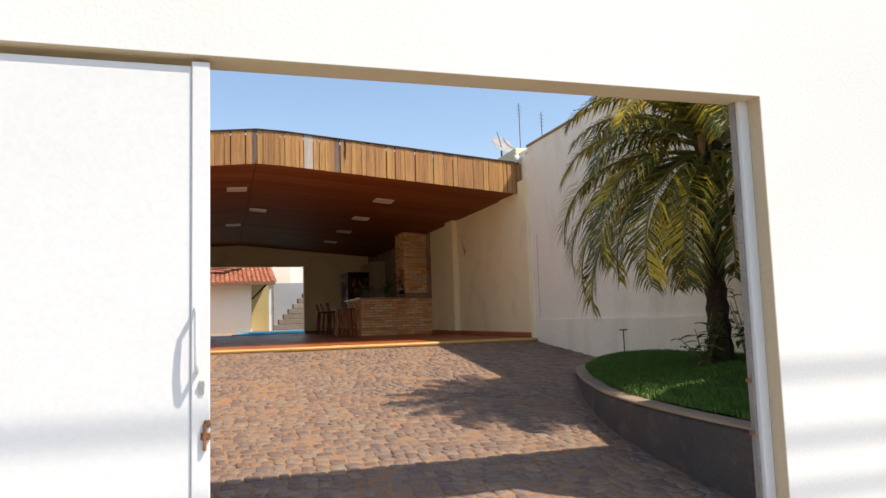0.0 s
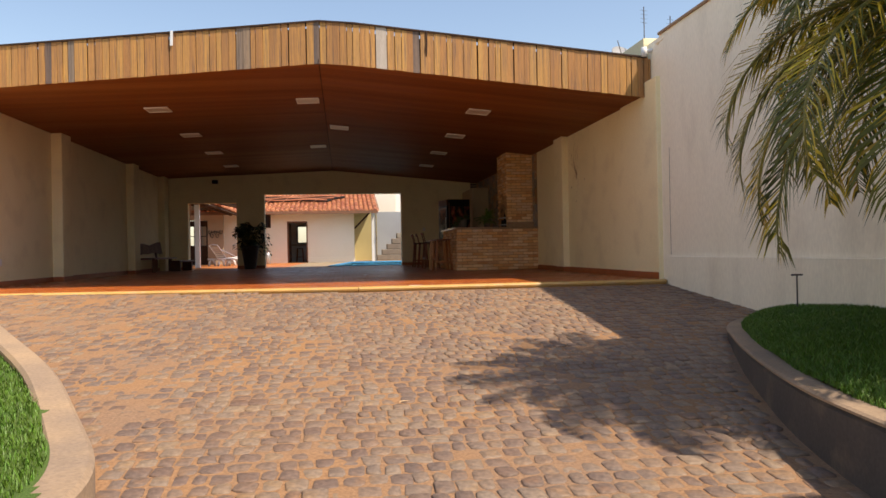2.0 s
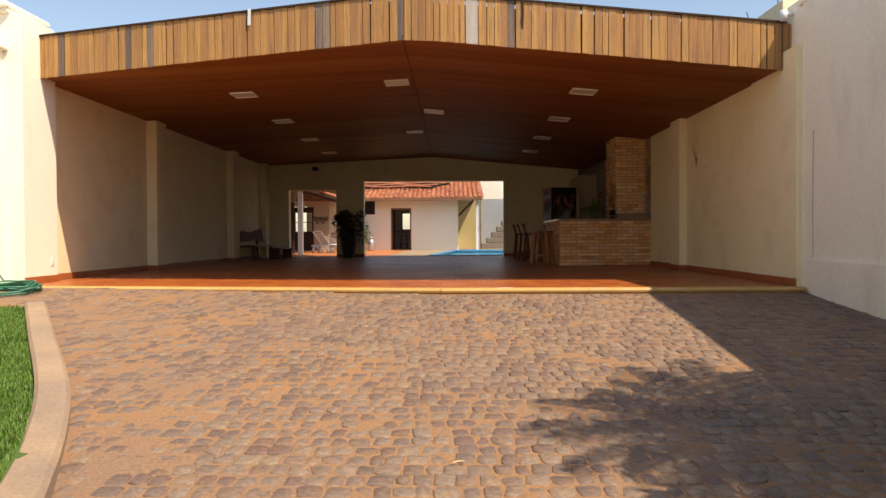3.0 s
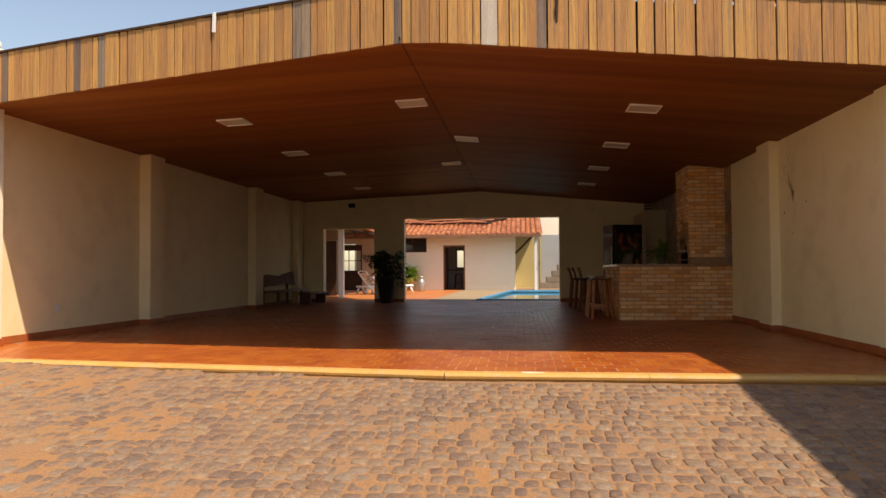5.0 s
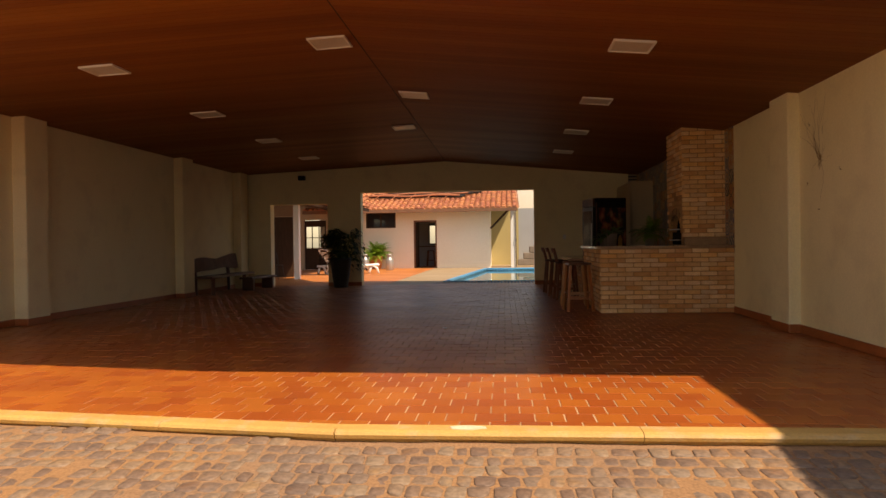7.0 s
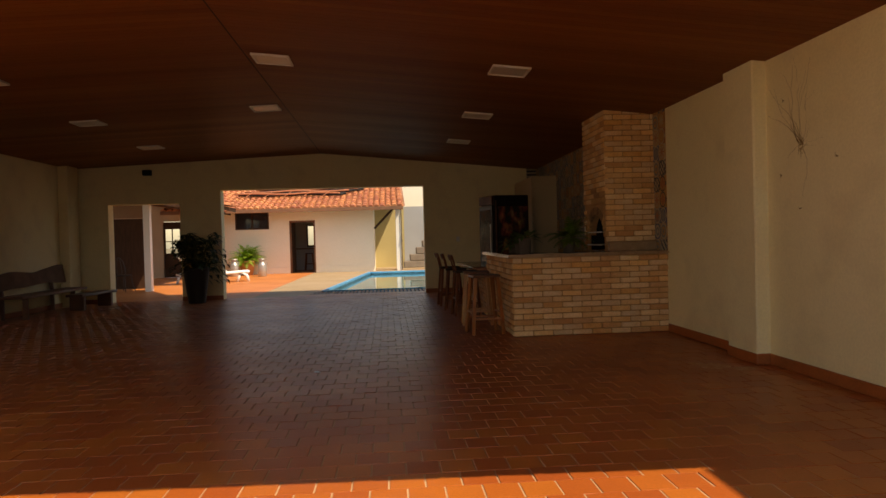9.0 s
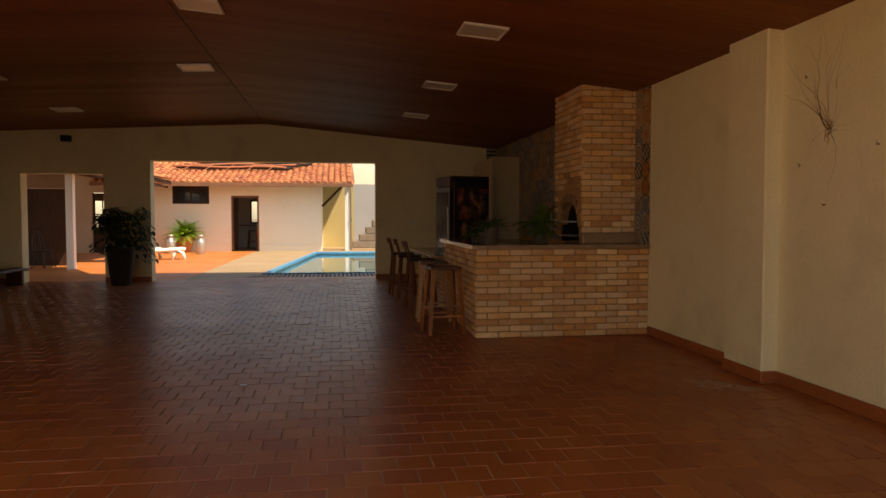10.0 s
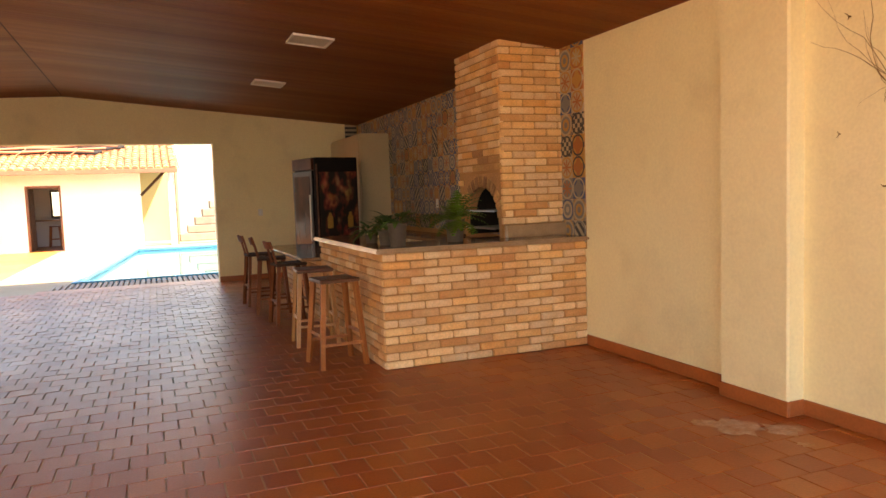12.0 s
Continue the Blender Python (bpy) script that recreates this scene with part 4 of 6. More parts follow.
# ---- patterned wall tiles ----
def pattern_mat(name, bg, fg, third, kind):
    m = bpy.data.materials.new(name)
    m.use_nodes = True
    N, L = m.node_tree.nodes, m.node_tree.links
    tc = N.new("ShaderNodeTexCoord")
    sep = N.new("ShaderNodeSeparateXYZ")
    L.new(tc.outputs["Object"], sep.inputs[0])

    def op(o, a, c=0.0):
        n = N.new("ShaderNodeMath")
        n.operation = o
        for i, s in enumerate((a, c)):
            if hasattr(s, "links"):
                L.new(s, n.inputs[i])
            else:
                n.inputs[i].default_value = s
        return n.outputs[0]

    u, v = op("MULTIPLY", sep.outputs["Y"], 10.0), op("MULTIPLY", sep.outputs["Z"], 10.0)   # -1 to 1 across a tile
    r = op("SQRT", op("ADD", op("MULTIPLY", u, u), op("MULTIPLY", v, v)))
    an = op("ARCTAN2", v, u)
    if kind == 0:      # eight-petal flower
        e = op("SUBTRACT", op("ADD", 0.5, op("MULTIPLY", op("COSINE", op("MULTIPLY", an, 8.0)), 0.32)), r)
    elif kind == 1:    # diagonal bands
        e = op("SINE", op("MULTIPLY", op("ADD", u, v), 6.0))
    elif kind == 2:    # checks
        e = op("MULTIPLY", op("SINE", op("MULTIPLY", u, 7.85)), op("SINE", op("MULTIPLY", v, 7.85)))
    elif kind == 3:    # rings
        e = op("SINE", op("MULTIPLY", r, 11.0))
    else:              # four-point star
        e = op("SUBTRACT", 0.42, op("SQRT", op("ABSOLUTE", op("MULTIPLY", u, v))))
    s1 = op("GREATER_THAN", e, 0.0)
    s2 = op("LESS_THAN", op("ABSOLUTE", op("SUBTRACT", r, 0.92)), 0.09)
    m1, m2 = N.new("ShaderNodeMix"), N.new("ShaderNodeMix")
    m1.data_type = m2.data_type = "RGBA"
    m1.inputs[6].default_value, m1.inputs[7].default_value = (*bg, 1), (*fg, 1)
    m2.inputs[7].default_value = (*third, 1)
    L.new(s1, m1.inputs[0]), L.new(m1.outputs[2], m2.inputs[6]), L.new(s2, m2.inputs[0])
    ns = N.new("ShaderNodeTexNoise")
    ns.inputs["Scale"].default_value = 60
    hs = N.new("ShaderNodeHueSaturation")
    L.new(m2.outputs[2], hs.inputs["Color"])
    L.new(op("ADD", op("MULTIPLY", ns.outputs["Fac"], 0.5), 0.75), hs.inputs["Value"])
    L.new(hs.outputs[0], N["Principled BSDF"].inputs["Base Color"])
    N["Principled BSDF"].inputs["Roughness"].default_value = 0.42
    return m


C = {"cream": (0.43, 0.35, 0.25), "rust": (0.38, 0.13, 0.04), "blue": (0.06, 0.08, 0.18), "black": (0.035, 0.035, 0.04), "ochre": (0.46, 0.24, 0.06), "grey": (0.19, 0.18, 0.18)}
combos = [("cream", "rust", "ochre", 0), ("ochre", "cream", "rust", 0), ("cream", "black", "grey", 1), ("blue", "cream", "ochre", 0), ("cream", "blue", "blue", 2), ("rust", "ochre", "cream", 4),
          ("grey", "cream", "blue", 3), ("ochre", "rust", "black", 4), ("cream", "black", "black", 2), ("grey", "rust", "cream", 0), ("blue", "grey", "cream", 4), ("ochre", "grey", "cream", 3)]
pats = [pattern_mat("patterned_tile_glaze", C[a], C[b_], C[c], k) for a, b_, c, k in combos]
tile_meshes = []
for p in pats:
    b = bmesh.new()
    box(b, -0.006, 0.004, -0.0985, 0.0985, -0.0985, 0.0985, 0.002)
    tile_meshes.append(mesh_of("wall_tile", b, p))
b = bmesh.new()
box(b, RIGHT - 0.006, RIGHT + 0.01, 16.33, BACK, 0.9, ceil_z(RIGHT) + 0.01)
tiles_wall = structure("tiled_wall", b, M_mortar, "wall panel of mixed patterned cement tiles", "wall")
rnd = random.Random(21)
y = 16.43
while y < BACK - 0.05:
    for k in range(10):
        z = 1.06 + 0.2 * k
        top = ceil_z(RIGHT)
        if z - 0.1 > top - 0.03 or (22.1 < y and z < 2.4):
            continue
        if HY0 + 0.12 < y < HY1 - 0.12:
            continue
        ob = new("wall_tile", tile_meshes[rnd.randrange(len(pats))])
        ob.parent = tiles_wall
        ob.matrix_basis = pose(RIGHT - 0.008, y, z, rnd.choice((0, 90, 180, 270)))
    y += 0.2
b = bmesh.new()
box(b, RIGHT - 0.24, RIGHT - 0.012, BACK - 0.012, BACK - 0.002, 2.48, ceil_z(RIGHT - 0.2))
structure("trim", b, pats[8], "strip of patterned tile on the end wall", "trim")


# ---- palm ----
def leaf_mat(name, c1, c2, c3=None):
    m = mat(name, c1, c2, 1.4, 30, 0.42, 0, grain=0.15, vary=0.3, island=True)
    N, L = m.node_tree.nodes, m.node_tree.links
    bsdf, thin, both = N["Principled BSDF"], N.new("ShaderNodeBsdfTranslucent"), N.new("ShaderNodeMixShader")
    L.new(bsdf.inputs["Base Color"].links[0].from_socket, thin.inputs["Color"])
    both.inputs[0].default_value = 0.3
    L.new(bsdf.outputs[0], both.inputs[1]), L.new(thin.outputs[0], both.inputs[2])
    L.new(both.outputs[0], N["Material Output"].inputs["Surface"])
    return m


M_frond = leaf_mat("palm_leaflet_green", (0.10, 0.12, 0.018), (0.16, 0.165, 0.03))
M_frondy = leaf_mat("palm_leaflet_yellow", (0.70, 0.47, 0.035), (0.50, 0.40, 0.05))
M_rachis = mat("palm_leaf_stalk", (0.16, 0.17, 0.04), (0.22, 0.19, 0.05), 3, 40, 0.5, 0.05, grain=0.15)
M_trunk = mat("palm_trunk_fibre", (0.075, 0.05, 0.032), (0.035, 0.025, 0.018), 5, 40, 0.95, 0.7, grain=0.35)
M_leaf = leaf_mat("broad_leaf_green", (0.05, 0.11, 0.02), (0.09, 0.15, 0.03))
M_leafdark = leaf_mat("dark_leaf_green", (0.022, 0.05, 0.014), (0.04, 0.075, 0.02))
M_fern = leaf_mat("fern_green", (0.12, 0.24, 0.02), (0.18, 0.30, 0.03))


def frond(parent, base, az, rise, length, droop, yellow, seed):
    """One feather leaf: a bowed stalk with two rows of drooping leaflets."""
    r = random.Random(seed)
    d = Vector((math.cos(az), math.sin(az), 0))
    side = Vector((-d.y, d.x, 0))
    n = 16
    pts, p, ang = [Vector(base)], Vector(base), rise
    for k in range(n):
        p = p + (d * math.cos(ang) + Vector((0, 0, 1)) * math.sin(ang)) * length / n
        ang -= droop / n * (0.5 + 1.1 * k / n)
        pts.append(p.copy())
    b = bmesh.new()
    tube(b, pts, [0.02 * (1 - 0.85 * k / n) + 0.002 for k in range(n + 1)], 5)
    y0 = r.uniform(0.2, 0.6)
    ysg = r.choice((-1, 1))
    total = int(length * 40)
    for k in range(total):
        s = 0.13 + 0.87 * k / total
        i = min(int(s * n), n - 1)
        q = pts[i].lerp(pts[i + 1], s * n - i)
        t = (pts[i + 1] - pts[i]).normalized()
        up = side.cross(t).normalized()
        if up.z < 0:
            up = -up
        for sg in (-1, 1):
            ll = length * 0.25 * math.sin(math.pi * (0.12 + 0.84 * s)) ** 0.7 * r.uniform(0.85, 1.1)
            out = (side * sg * r.uniform(0.75, 1.0) + t * r.uniform(0.45, 0.75) + up * r.uniform(0.05, 0.4)).normalized()
            w = up.cross(out).normalized() * 0.0082 + t * 0.004
            m1 = q + out * ll * 0.5 + Vector((0, 0, -0.10 * ll))
            m2 = q + out * ll * 0.84 + Vector((0, 0, -0.48 * ll))
            v = [b.verts.new(c) for c in (q - w * 0.5, q + w * 0.5, m1 + w, m1 - w, m2)]
            chance = min(0.97, yellow * (1.9 if y0 < s < y0 + 0.4 else 0.55) * (1.2 if sg == ysg else 0.6))
            idx = 2 if r.random() < chance else 1
            b.faces.new((v[0], v[1], v[2], v[3])).material_index = idx
            b.faces.new((v[3], v[2], v[4])).material_index = idx
    me = bpy.data.meshes.new("frond")
    b.to_mesh(me)
    b.free()
    for m_ in (M_rachis, M_frond, M_frondy):
        me.materials.append(m_)
    ob = new("frond", me)
    ob.parent = parent
    return ob


PX, PY, PZ = 4.42, 3.3, -0.22
palm = thing("palm_tree", "feathery palm with green and yellowing arching fronds", "palm")
b = bmesh.new()
rings = []
for k in range(26):
    z = PZ + 2.3 * k / 25
    rad = 0.088 + 0.045 * math.exp(-k / 4) + 0.018 * (k % 2) + (0.03 if k > 19 else 0)
    cx = PX - 0.03 * math.sin(k / 8)
    rings.append([b.verts.new((cx + rad * math.cos(a) * (1 + 0.1 * noise.noise((a * 2, z * 5, 1))), PY + rad * math.sin(a) * (1 + 0.1 * noise.noise((a * 2, z * 5, 7))), z)) for a in (6.283 * j / 16 for j in range(16))])
for r0, r1 in zip(rings, rings[1:]):
    for j in range(16):
        b.faces.new((r0[j], r0[(j + 1) % 16], r1[(j + 1) % 16], r1[j]))
b.faces.new(rings[-1])
part("trunk", b, M_trunk, palm, "dark shaggy fibrous trunk")
b = bmesh.new()
rnd = random.Random(12)
for k in range(46):
    a, z = rnd.uniform(0, 6.28), PZ + rnd.uniform(0.9, 2.3)
    p0 = Vector((PX + 0.11 * math.cos(a), PY + 0.11 * math.sin(a), z))
    o = Vector((math.cos(a), math.sin(a), 0))
    tube(b, [p0, p0 + o * 0.09 + Vector((0, 0, 0.12)), p0 + o * 0.13 + Vector((0, 0, 0.26 * rnd.uniform(0.5, 1)))], [0.035, 0.025, 0.008], 5)
part("trunk_fibre", b, M_trunk, palm, "old broken leaf bases")
crown = (PX, PY, PZ + 2.32)
rnd = random.Random(31)
N_FR = 44
for k in range(N_FR):   # rising leaves of the upper crown
    az = k * 2.39996
    tier = k / N_FR
    rise = radians(84 - 62 * tier + rnd.uniform(-6, 6))
    length = rnd.uniform(1.7, 2.05) * (0.86 if math.cos(az) < -0.3 else 1.0)
    dr = radians(112 - 6 * tier + rnd.uniform(-12, 14))
    if math.cos(az) > 0.35:
        length *= 0.7
        rise += 0.25
    frond(palm, Vector(crown) + Vector((0.08 * math.cos(az), 0.08 * math.sin(az), 0.1 - 0.15 * tier)), az, rise, length, dr, 0.9 if k % 5 == 4 else (0.6 if k % 3 == 1 else 0.22), 100 + k)
# older leaves that arch out low or hang beside the trunk: direction, rise, length, droop, share of yellow
for k, (az, rise, length, dr, yel) in enumerate(((140, 24, 1.75, 104, 0.5), (148, 8, 1.8, 92, 0.6), (158, -4, 1.85, 80, 0.4), (168, -14, 1.9, 64, 0.4), (178, -10, 1.6, 74, 0.9),
                                                (196, -34, 1.4, 56, 0.05), (216, -16, 1.55, 78, 0.6), (246, -30, 1.35, 60, 0.2), (318, 24, 1.2, 100, 0.95), (345, 10, 1.0, 95, 0.9),
                                                (236, 62, 1.05, 140, 0.95), (202, -4, 1.75, 92, 0.3), (258, -6, 1.55, 92, 0.6), (284, -18, 1.45, 78, 0.15), (186, 12, 1.8, 108, 0.5), (212, -40, 1.35, 46, 0.05), (120, 6, 1.6, 86, 0.2), (95, -5, 1.5, 80, 0.4), (60, 0, 1.1, 80, 0.4))):
    a = radians(az)
    frond(palm, Vector(crown) + Vector((0.1 * math.cos(a), 0.1 * math.sin(a), -0.12)), a, radians(rise - 10), length * 1.1, radians(dr + 12), yel, 300 + k)
b = bmesh.new()
for k, (a, z) in enumerate(((3.75, 2.42), (4.3, 2.16), (3.3, 2.1))):
    o = Vector((math.cos(a), math.sin(a), 0))
    base = Vector((PX, PY, PZ + z))
    tube(b, [base + o * 0.12, base + o * 0.19 + Vector((0, 0, -0.07)), base + o * 0.2 + Vector((0, 0, -0.2)), base + o * 0.17 + Vector((0, 0, -0.34))], [0.02, 0.045, 0.035, 0.006], 7)
part("dry_sheath", b, mat("dry_leaf_sheath", (0.42, 0.25, 0.11), (0.3, 0.17, 0.07), 4, 40, 0.8, 0.2, grain=0.2), palm, "brown dry leaf sheaths", smooth=True)


def leaf_blade(b, p, d, length, width, bend, fold=0.3, idx=0, n=4):
    """A pointed leaf from p along d, bending down."""
    d = Vector(d).normalized()
    s = d.cross(Vector((0, 0, 1)))
    s = s.normalized() if s.length > 0.05 else Vector((1, 0, 0))
    up = s.cross(d)
    prev = None
    q = Vector(p)
    for k in range(n + 1):
        t = k / n
        w = width * math.sin(math.pi * (0.08 + 0.92 * t)) ** 0.8 if k < n else 0.002
        row = [b.verts.new(q - s * w / 2 + up * w * fold * 0.5), b.verts.new(q), b.verts.new(q + s * w / 2 + up * w * fold * 0.5)]
        if prev:
            for i in (0, 1):
                f = b.faces.new((prev[i], prev[i + 1], row[i + 1], row[i]))
                f.material_index = idx
        prev = row
        q = q + d * length / n
        d = (d + Vector((0, 0, -bend / n))).normalized()


def bush(b, c, spread, count, length, width, seed, up=0.4, bend=0.8, z_spread=None):
    r = random.Random(seed)
    for k in range(count):
        a = r.uniform(0, 6.283)
        rad = spread * math.sqrt(r.random())
        p = Vector(c) + Vector((rad * math.cos(a), rad * math.sin(a), r.uniform(0, z_spread if z_spread is not None else spread)))
        leaf_blade(b, p, (math.cos(a), math.sin(a), r.uniform(up - 0.5, up + 0.6)), length * r.uniform(0.6, 1.1), width * r.uniform(0.7, 1.1), bend * r.uniform(0.5, 1.4))


for (x, y, z, n, sd) in ((4.78, 3.0, -0.02, 90, 1), (4.14, 3.22, -0.15, 55, 2), (4.6, 3.12, 0.25, 60, 3)):
    sh = thing("garden_shrub", "leafy green shrub with yellowing leaves beside the palm", "shrub", group="shrubs at the palm")
    b = bmesh.new()
    r = random.Random(sd)
    stems = []
    for k in range(9):
        a = r.uniform(0, 6.28)
        tip = (x + 0.22 * math.cos(a), y + 0.22 * math.sin(a), z + r.uniform(0.15, 0.55))
        tube(b, [(x, y, PZ - 0.02), ((x + tip[0]) / 2, (y + tip[1]) / 2, (PZ + tip[2]) / 2 + 0.08), tip], [0.006, 0.005, 0.003], 5)
        stems.append(tip)
    part("stems", b, M_rachis, sh)
    b = bmesh.new()
    for k in range(n):
        s = r.choice(stems)
        t = r.uniform(0.35, 1)
        p = Vector((x, y, PZ)).lerp(Vector(s), t)
        a = r.uniform(0, 6.28)
        leaf_blade(b, p, (math.cos(a), math.sin(a), r.uniform(-0.1, 0.6)), r.uniform(0.11, 0.2), r.uniform(0.045, 0.07), 0.9, idx=1 if r.random() < 0.12 else 0)
    part("leaves", b, [M_leaf, M_frondy], sh)

spr = thing("garden_tap_post", "thin grey metal standpipe in the lawn bed", "pipe")
b = bmesh.new()
tube(b, [(5.05, 6.15, -0.3), (5.05, 6.15, 0.17)], 0.008, 8)
part("post", b, M_kerb, spr)
b = bmesh.new()
tube(b, [(4.99, 6.15, 0.175), (5.11, 6.15, 0.175)], 0.009, 8)
part("crossbar", b, M_kerb, spr)

# ---- hose ----
hose = thing("garden_hose", "green garden hose lying in a loose coil", "hose")
M_hose = mat("green_hose", (0.03, 0.20, 0.12), (0.02, 0.14, 0.09), 4, 60, 0.4, 0.05, grain=0.1)
b = bmesh.new()
pts = []
rnd = random.Random(4)
for k in range(150):
    a = 6.283 * k / 24
    rad = 0.34 + 0.05 * math.sin(k * 0.41) + 0.04 * math.sin(k * 0.13)
    x, y = -4.72 + rad * 1.15 * math.cos(a) + 0.03 * math.sin(k * 0.2), 9.62 + rad * 0.8 * math.sin(a)
    pts.append((x, y, drive(min(y, 10.15)) + 0.035 + 0.018 * (k // 24) + 0.008 * math.sin(k)))
tube(b, pts, 0.012, 6)
part("coil", b, M_hose, hose, smooth=True)
b = bmesh.new()
tube(b, [pts[-1], (-4.9, 9.9, 0.1), (-5.1, 10.0, 0.28), (-5.17, 10.05, 0.36)], 0.012, 6)
part("tail", b, M_hose, hose, smooth=True)

# ---- satellite dish and aerials behind the garden wall ----
dish = thing("satellite_dish", "grey satellite dish above the wall", "satellite dish")
b = bmesh.new()
lathe(b, [(0.02, 0.0), (0.2, 0.025), (0.38, 0.09), (0.45, 0.13), (0.445, 0.14), (0.2, 0.04), (0.02, 0.012)], 24)
part("reflector", b, mat("grey_dish_mesh", (0.30, 0.30, 0.30), (0.24, 0.24, 0.24), 3, 60, 0.6, 0.1, grain=0.1), dish, smooth=True, m=pose(11.8, 26.9, 8.0, 50, 20, 0) @ Matrix.Scale(1.25, 4))
b = bmesh.new()
tube(b, [(11.8, 26.9, 6.9), (11.8, 26.9, 8.0)], 0.04, 8)
part("mast", b, M_kerb, dish)
b = bmesh.new()
tube(b, [(11.8, 26.9, 8.05), (11.45, 26.5, 8.6)], 0.018, 6)
part("feed_arm", b, M_kerb, dish)
b = bmesh.new()
box(b, 10.5, 18, 26.0, 36.0, -2.2, 6.9)
nb = thing("neighbour_house", "low pale neighbouring house behind the wall", "house")
part("wall", b, M_house, nb)
for x, y, h in ((12.6, 26.6, 10.0), (13.6, 26.4, 9.6)):
    an = thing("aerial", "thin metal rod aerial on the neighbouring roof", "aerial", group="roof aerials")
    b = bmesh.new()
    tube(b, [(x, y, 6.9), (x, y, h)], 0.02, 5)
    part("rod", b, M_kerb, an)
    for k in range(4):
        b = bmesh.new()
        z = h - 0.15 - 0.16 * k
        tube(b, [(x - 0.16, y - 0.05, z), (x + 0.16, y + 0.05, z)], 0.006, 4)
        part("element", b, M_kerb, an)

# ---- pool yard ----
def prism(b, pts, z0, z1):
    top = [b.verts.new((x, y, z1)) for x, y in pts]
    low = [b.verts.new((x, y, z0)) for x, y in pts]
    b.faces.new(top), b.faces.new(low[::-1])
    n = len(pts)
    for k in range(n):
        b.faces.new((top[k], low[k], low[(k + 1) % n], top[(k + 1) % n]))


PL0, PL1, PF, PN, PR = (0.14, 25.85), (1.05, 35.7), 35.75, 25.85, 8.0
M_patio = mat("patio_terracotta", (0.55, 0.19, 0.05), (0.46, 0.15, 0.04), 0.8, 50, 0.5, 0.15, grain=0.12)
b = bmesh.new()
prism(b, [(-14, BACK + DEEP), (-1.42, BACK + DEEP), (-1.3, 37.2), (-14, 37.2)], -0.5, -0.012)
structure("patio_floor", b, M_patio, "sunlit terracotta patio beside the pool", "patio")
b = bmesh.new()
prism(b, [(-1.418, BACK + DEEP), (-0.4, BACK + DEEP), (PL0[0] - 0.1, PL0[1] - 0.05), (PL1[0] - 0.1, PF + 0.1), (9, PF + 0.1), (9, 37.2), (-1.298, 37.2)], -0.5, -0.016)
structure("patio_paving", b, M_beige, "pale beige stone paving round the pool", "paving")
b = bmesh.new()
prism(b, [(-0.398, BACK + DEEP), (9, BACK + DEEP), (9, PN - 0.08), (PL0[0] - 0.09, PN - 0.08)], -0.5, -0.06)
deck = structure("pool_deck", b, M_gap, "slatted grey timber deck before the pool", "deck")
slat = bmesh.new()
box(slat, -0.032, 0.032, BACK + DEEP + 0.45, PN - 0.09, -0.058, -0.012, 0.004)
slat_me = mesh_of("slat", slat, mat("grey_deck_timber", (0.26, 0.17, 0.11), (0.20, 0.13, 0.09), 4, 40, 0.6, 0.2, grain=0.2, vary=0.2, stretch=(4, 0.5, 4)))
for k in range(82):
    x = -0.2 + 0.094 * k
    if x < 7.5:
        ob = new("slat", slat_me)
        ob.parent = deck
        ob.matrix_basis = Matrix.Translation((x, 0, 0))
b = bmesh.new()
box(b, -0.39, 7.6, BACK + DEEP, BACK + DEEP + 0.44, -0.059, -0.01)
structure("threshold", b, M_tile, "terracotta threshold strip at the opening", "threshold")
# pool
pool = thing("swimming_pool", "clear swimming pool with a bright blue rim", "pool")
A, Bp, Cp, Dp = Vector(PL0), Vector(PL1), Vector((PR, PF)), Vector((PR, PN))
b = bmesh.new()
outer = [A + Vector((-0.09, -0.07)), Bp + Vector((-0.09, 0.09)), Cp + Vector((0.09, 0.09)), Dp + Vector((0.09, -0.07))]
inner = [A, Bp, Cp, Dp]
for z0, z1 in ((-0.3, 0.015),):
    for i in range(4):
        j = (i + 1) % 4
        q = [b.verts.new((p.x, p.y, z)) for z in (z0, z1) for p in (outer[i], outer[j], inner[j], inner[i])]
        for f in ((4, 5, 6, 7), (0, 1, 5, 4), (2, 3, 7, 6)):
            b.faces.new([q[t] for t in f])
part("rim", b, M_poolblue, pool, "bright blue pool rim")
b = bmesh.new()
ring = [[b.verts.new((p.x, p.y, z)) for p in inner] for z in (-0.05, -1.35)]
for i in range(4):
    b.faces.new((ring[0][i], ring[0][(i + 1) % 4], ring[1][(i + 1) % 4], ring[1][i]))
b.faces.new(ring[1])
part("basin", b, M_poolwall, pool, "pale turquoise pool lining")
water = bpy.data.materials.new("pool_water")
water.use_nodes = True
wb = water.node_tree.nodes["Principled BSDF"]
wb.inputs["Base Color"].default_value, wb.inputs["Roughness"].default_value = (0.75, 0.93, 0.95, 1), 0.02
wb.inputs["Transmission Weight"].default_value, wb.inputs["IOR"].default_value = 1.0, 1.33
wno, wbp = water.node_tree.nodes.new("ShaderNodeTexNoise"), water.node_tree.nodes.new("ShaderNodeBump")
wno.inputs["Scale"].default_value, wbp.inputs["Strength"].default_value, wbp.inputs["Distance"].default_value = 3.0, 0.012, 0.02
water.node_tree.links.new(wno.outputs["Fac"], wbp.inputs["Height"])
water.node_tree.links.new(wbp.outputs[0], wb.inputs["Normal"])
b = bmesh.new()
b.faces.new([b.verts.new((p.x, p.y, -0.10)) for p in inner])
w_ob = part("water", b, water, pool, "still clear water")
w_ob.visible_shadow = False

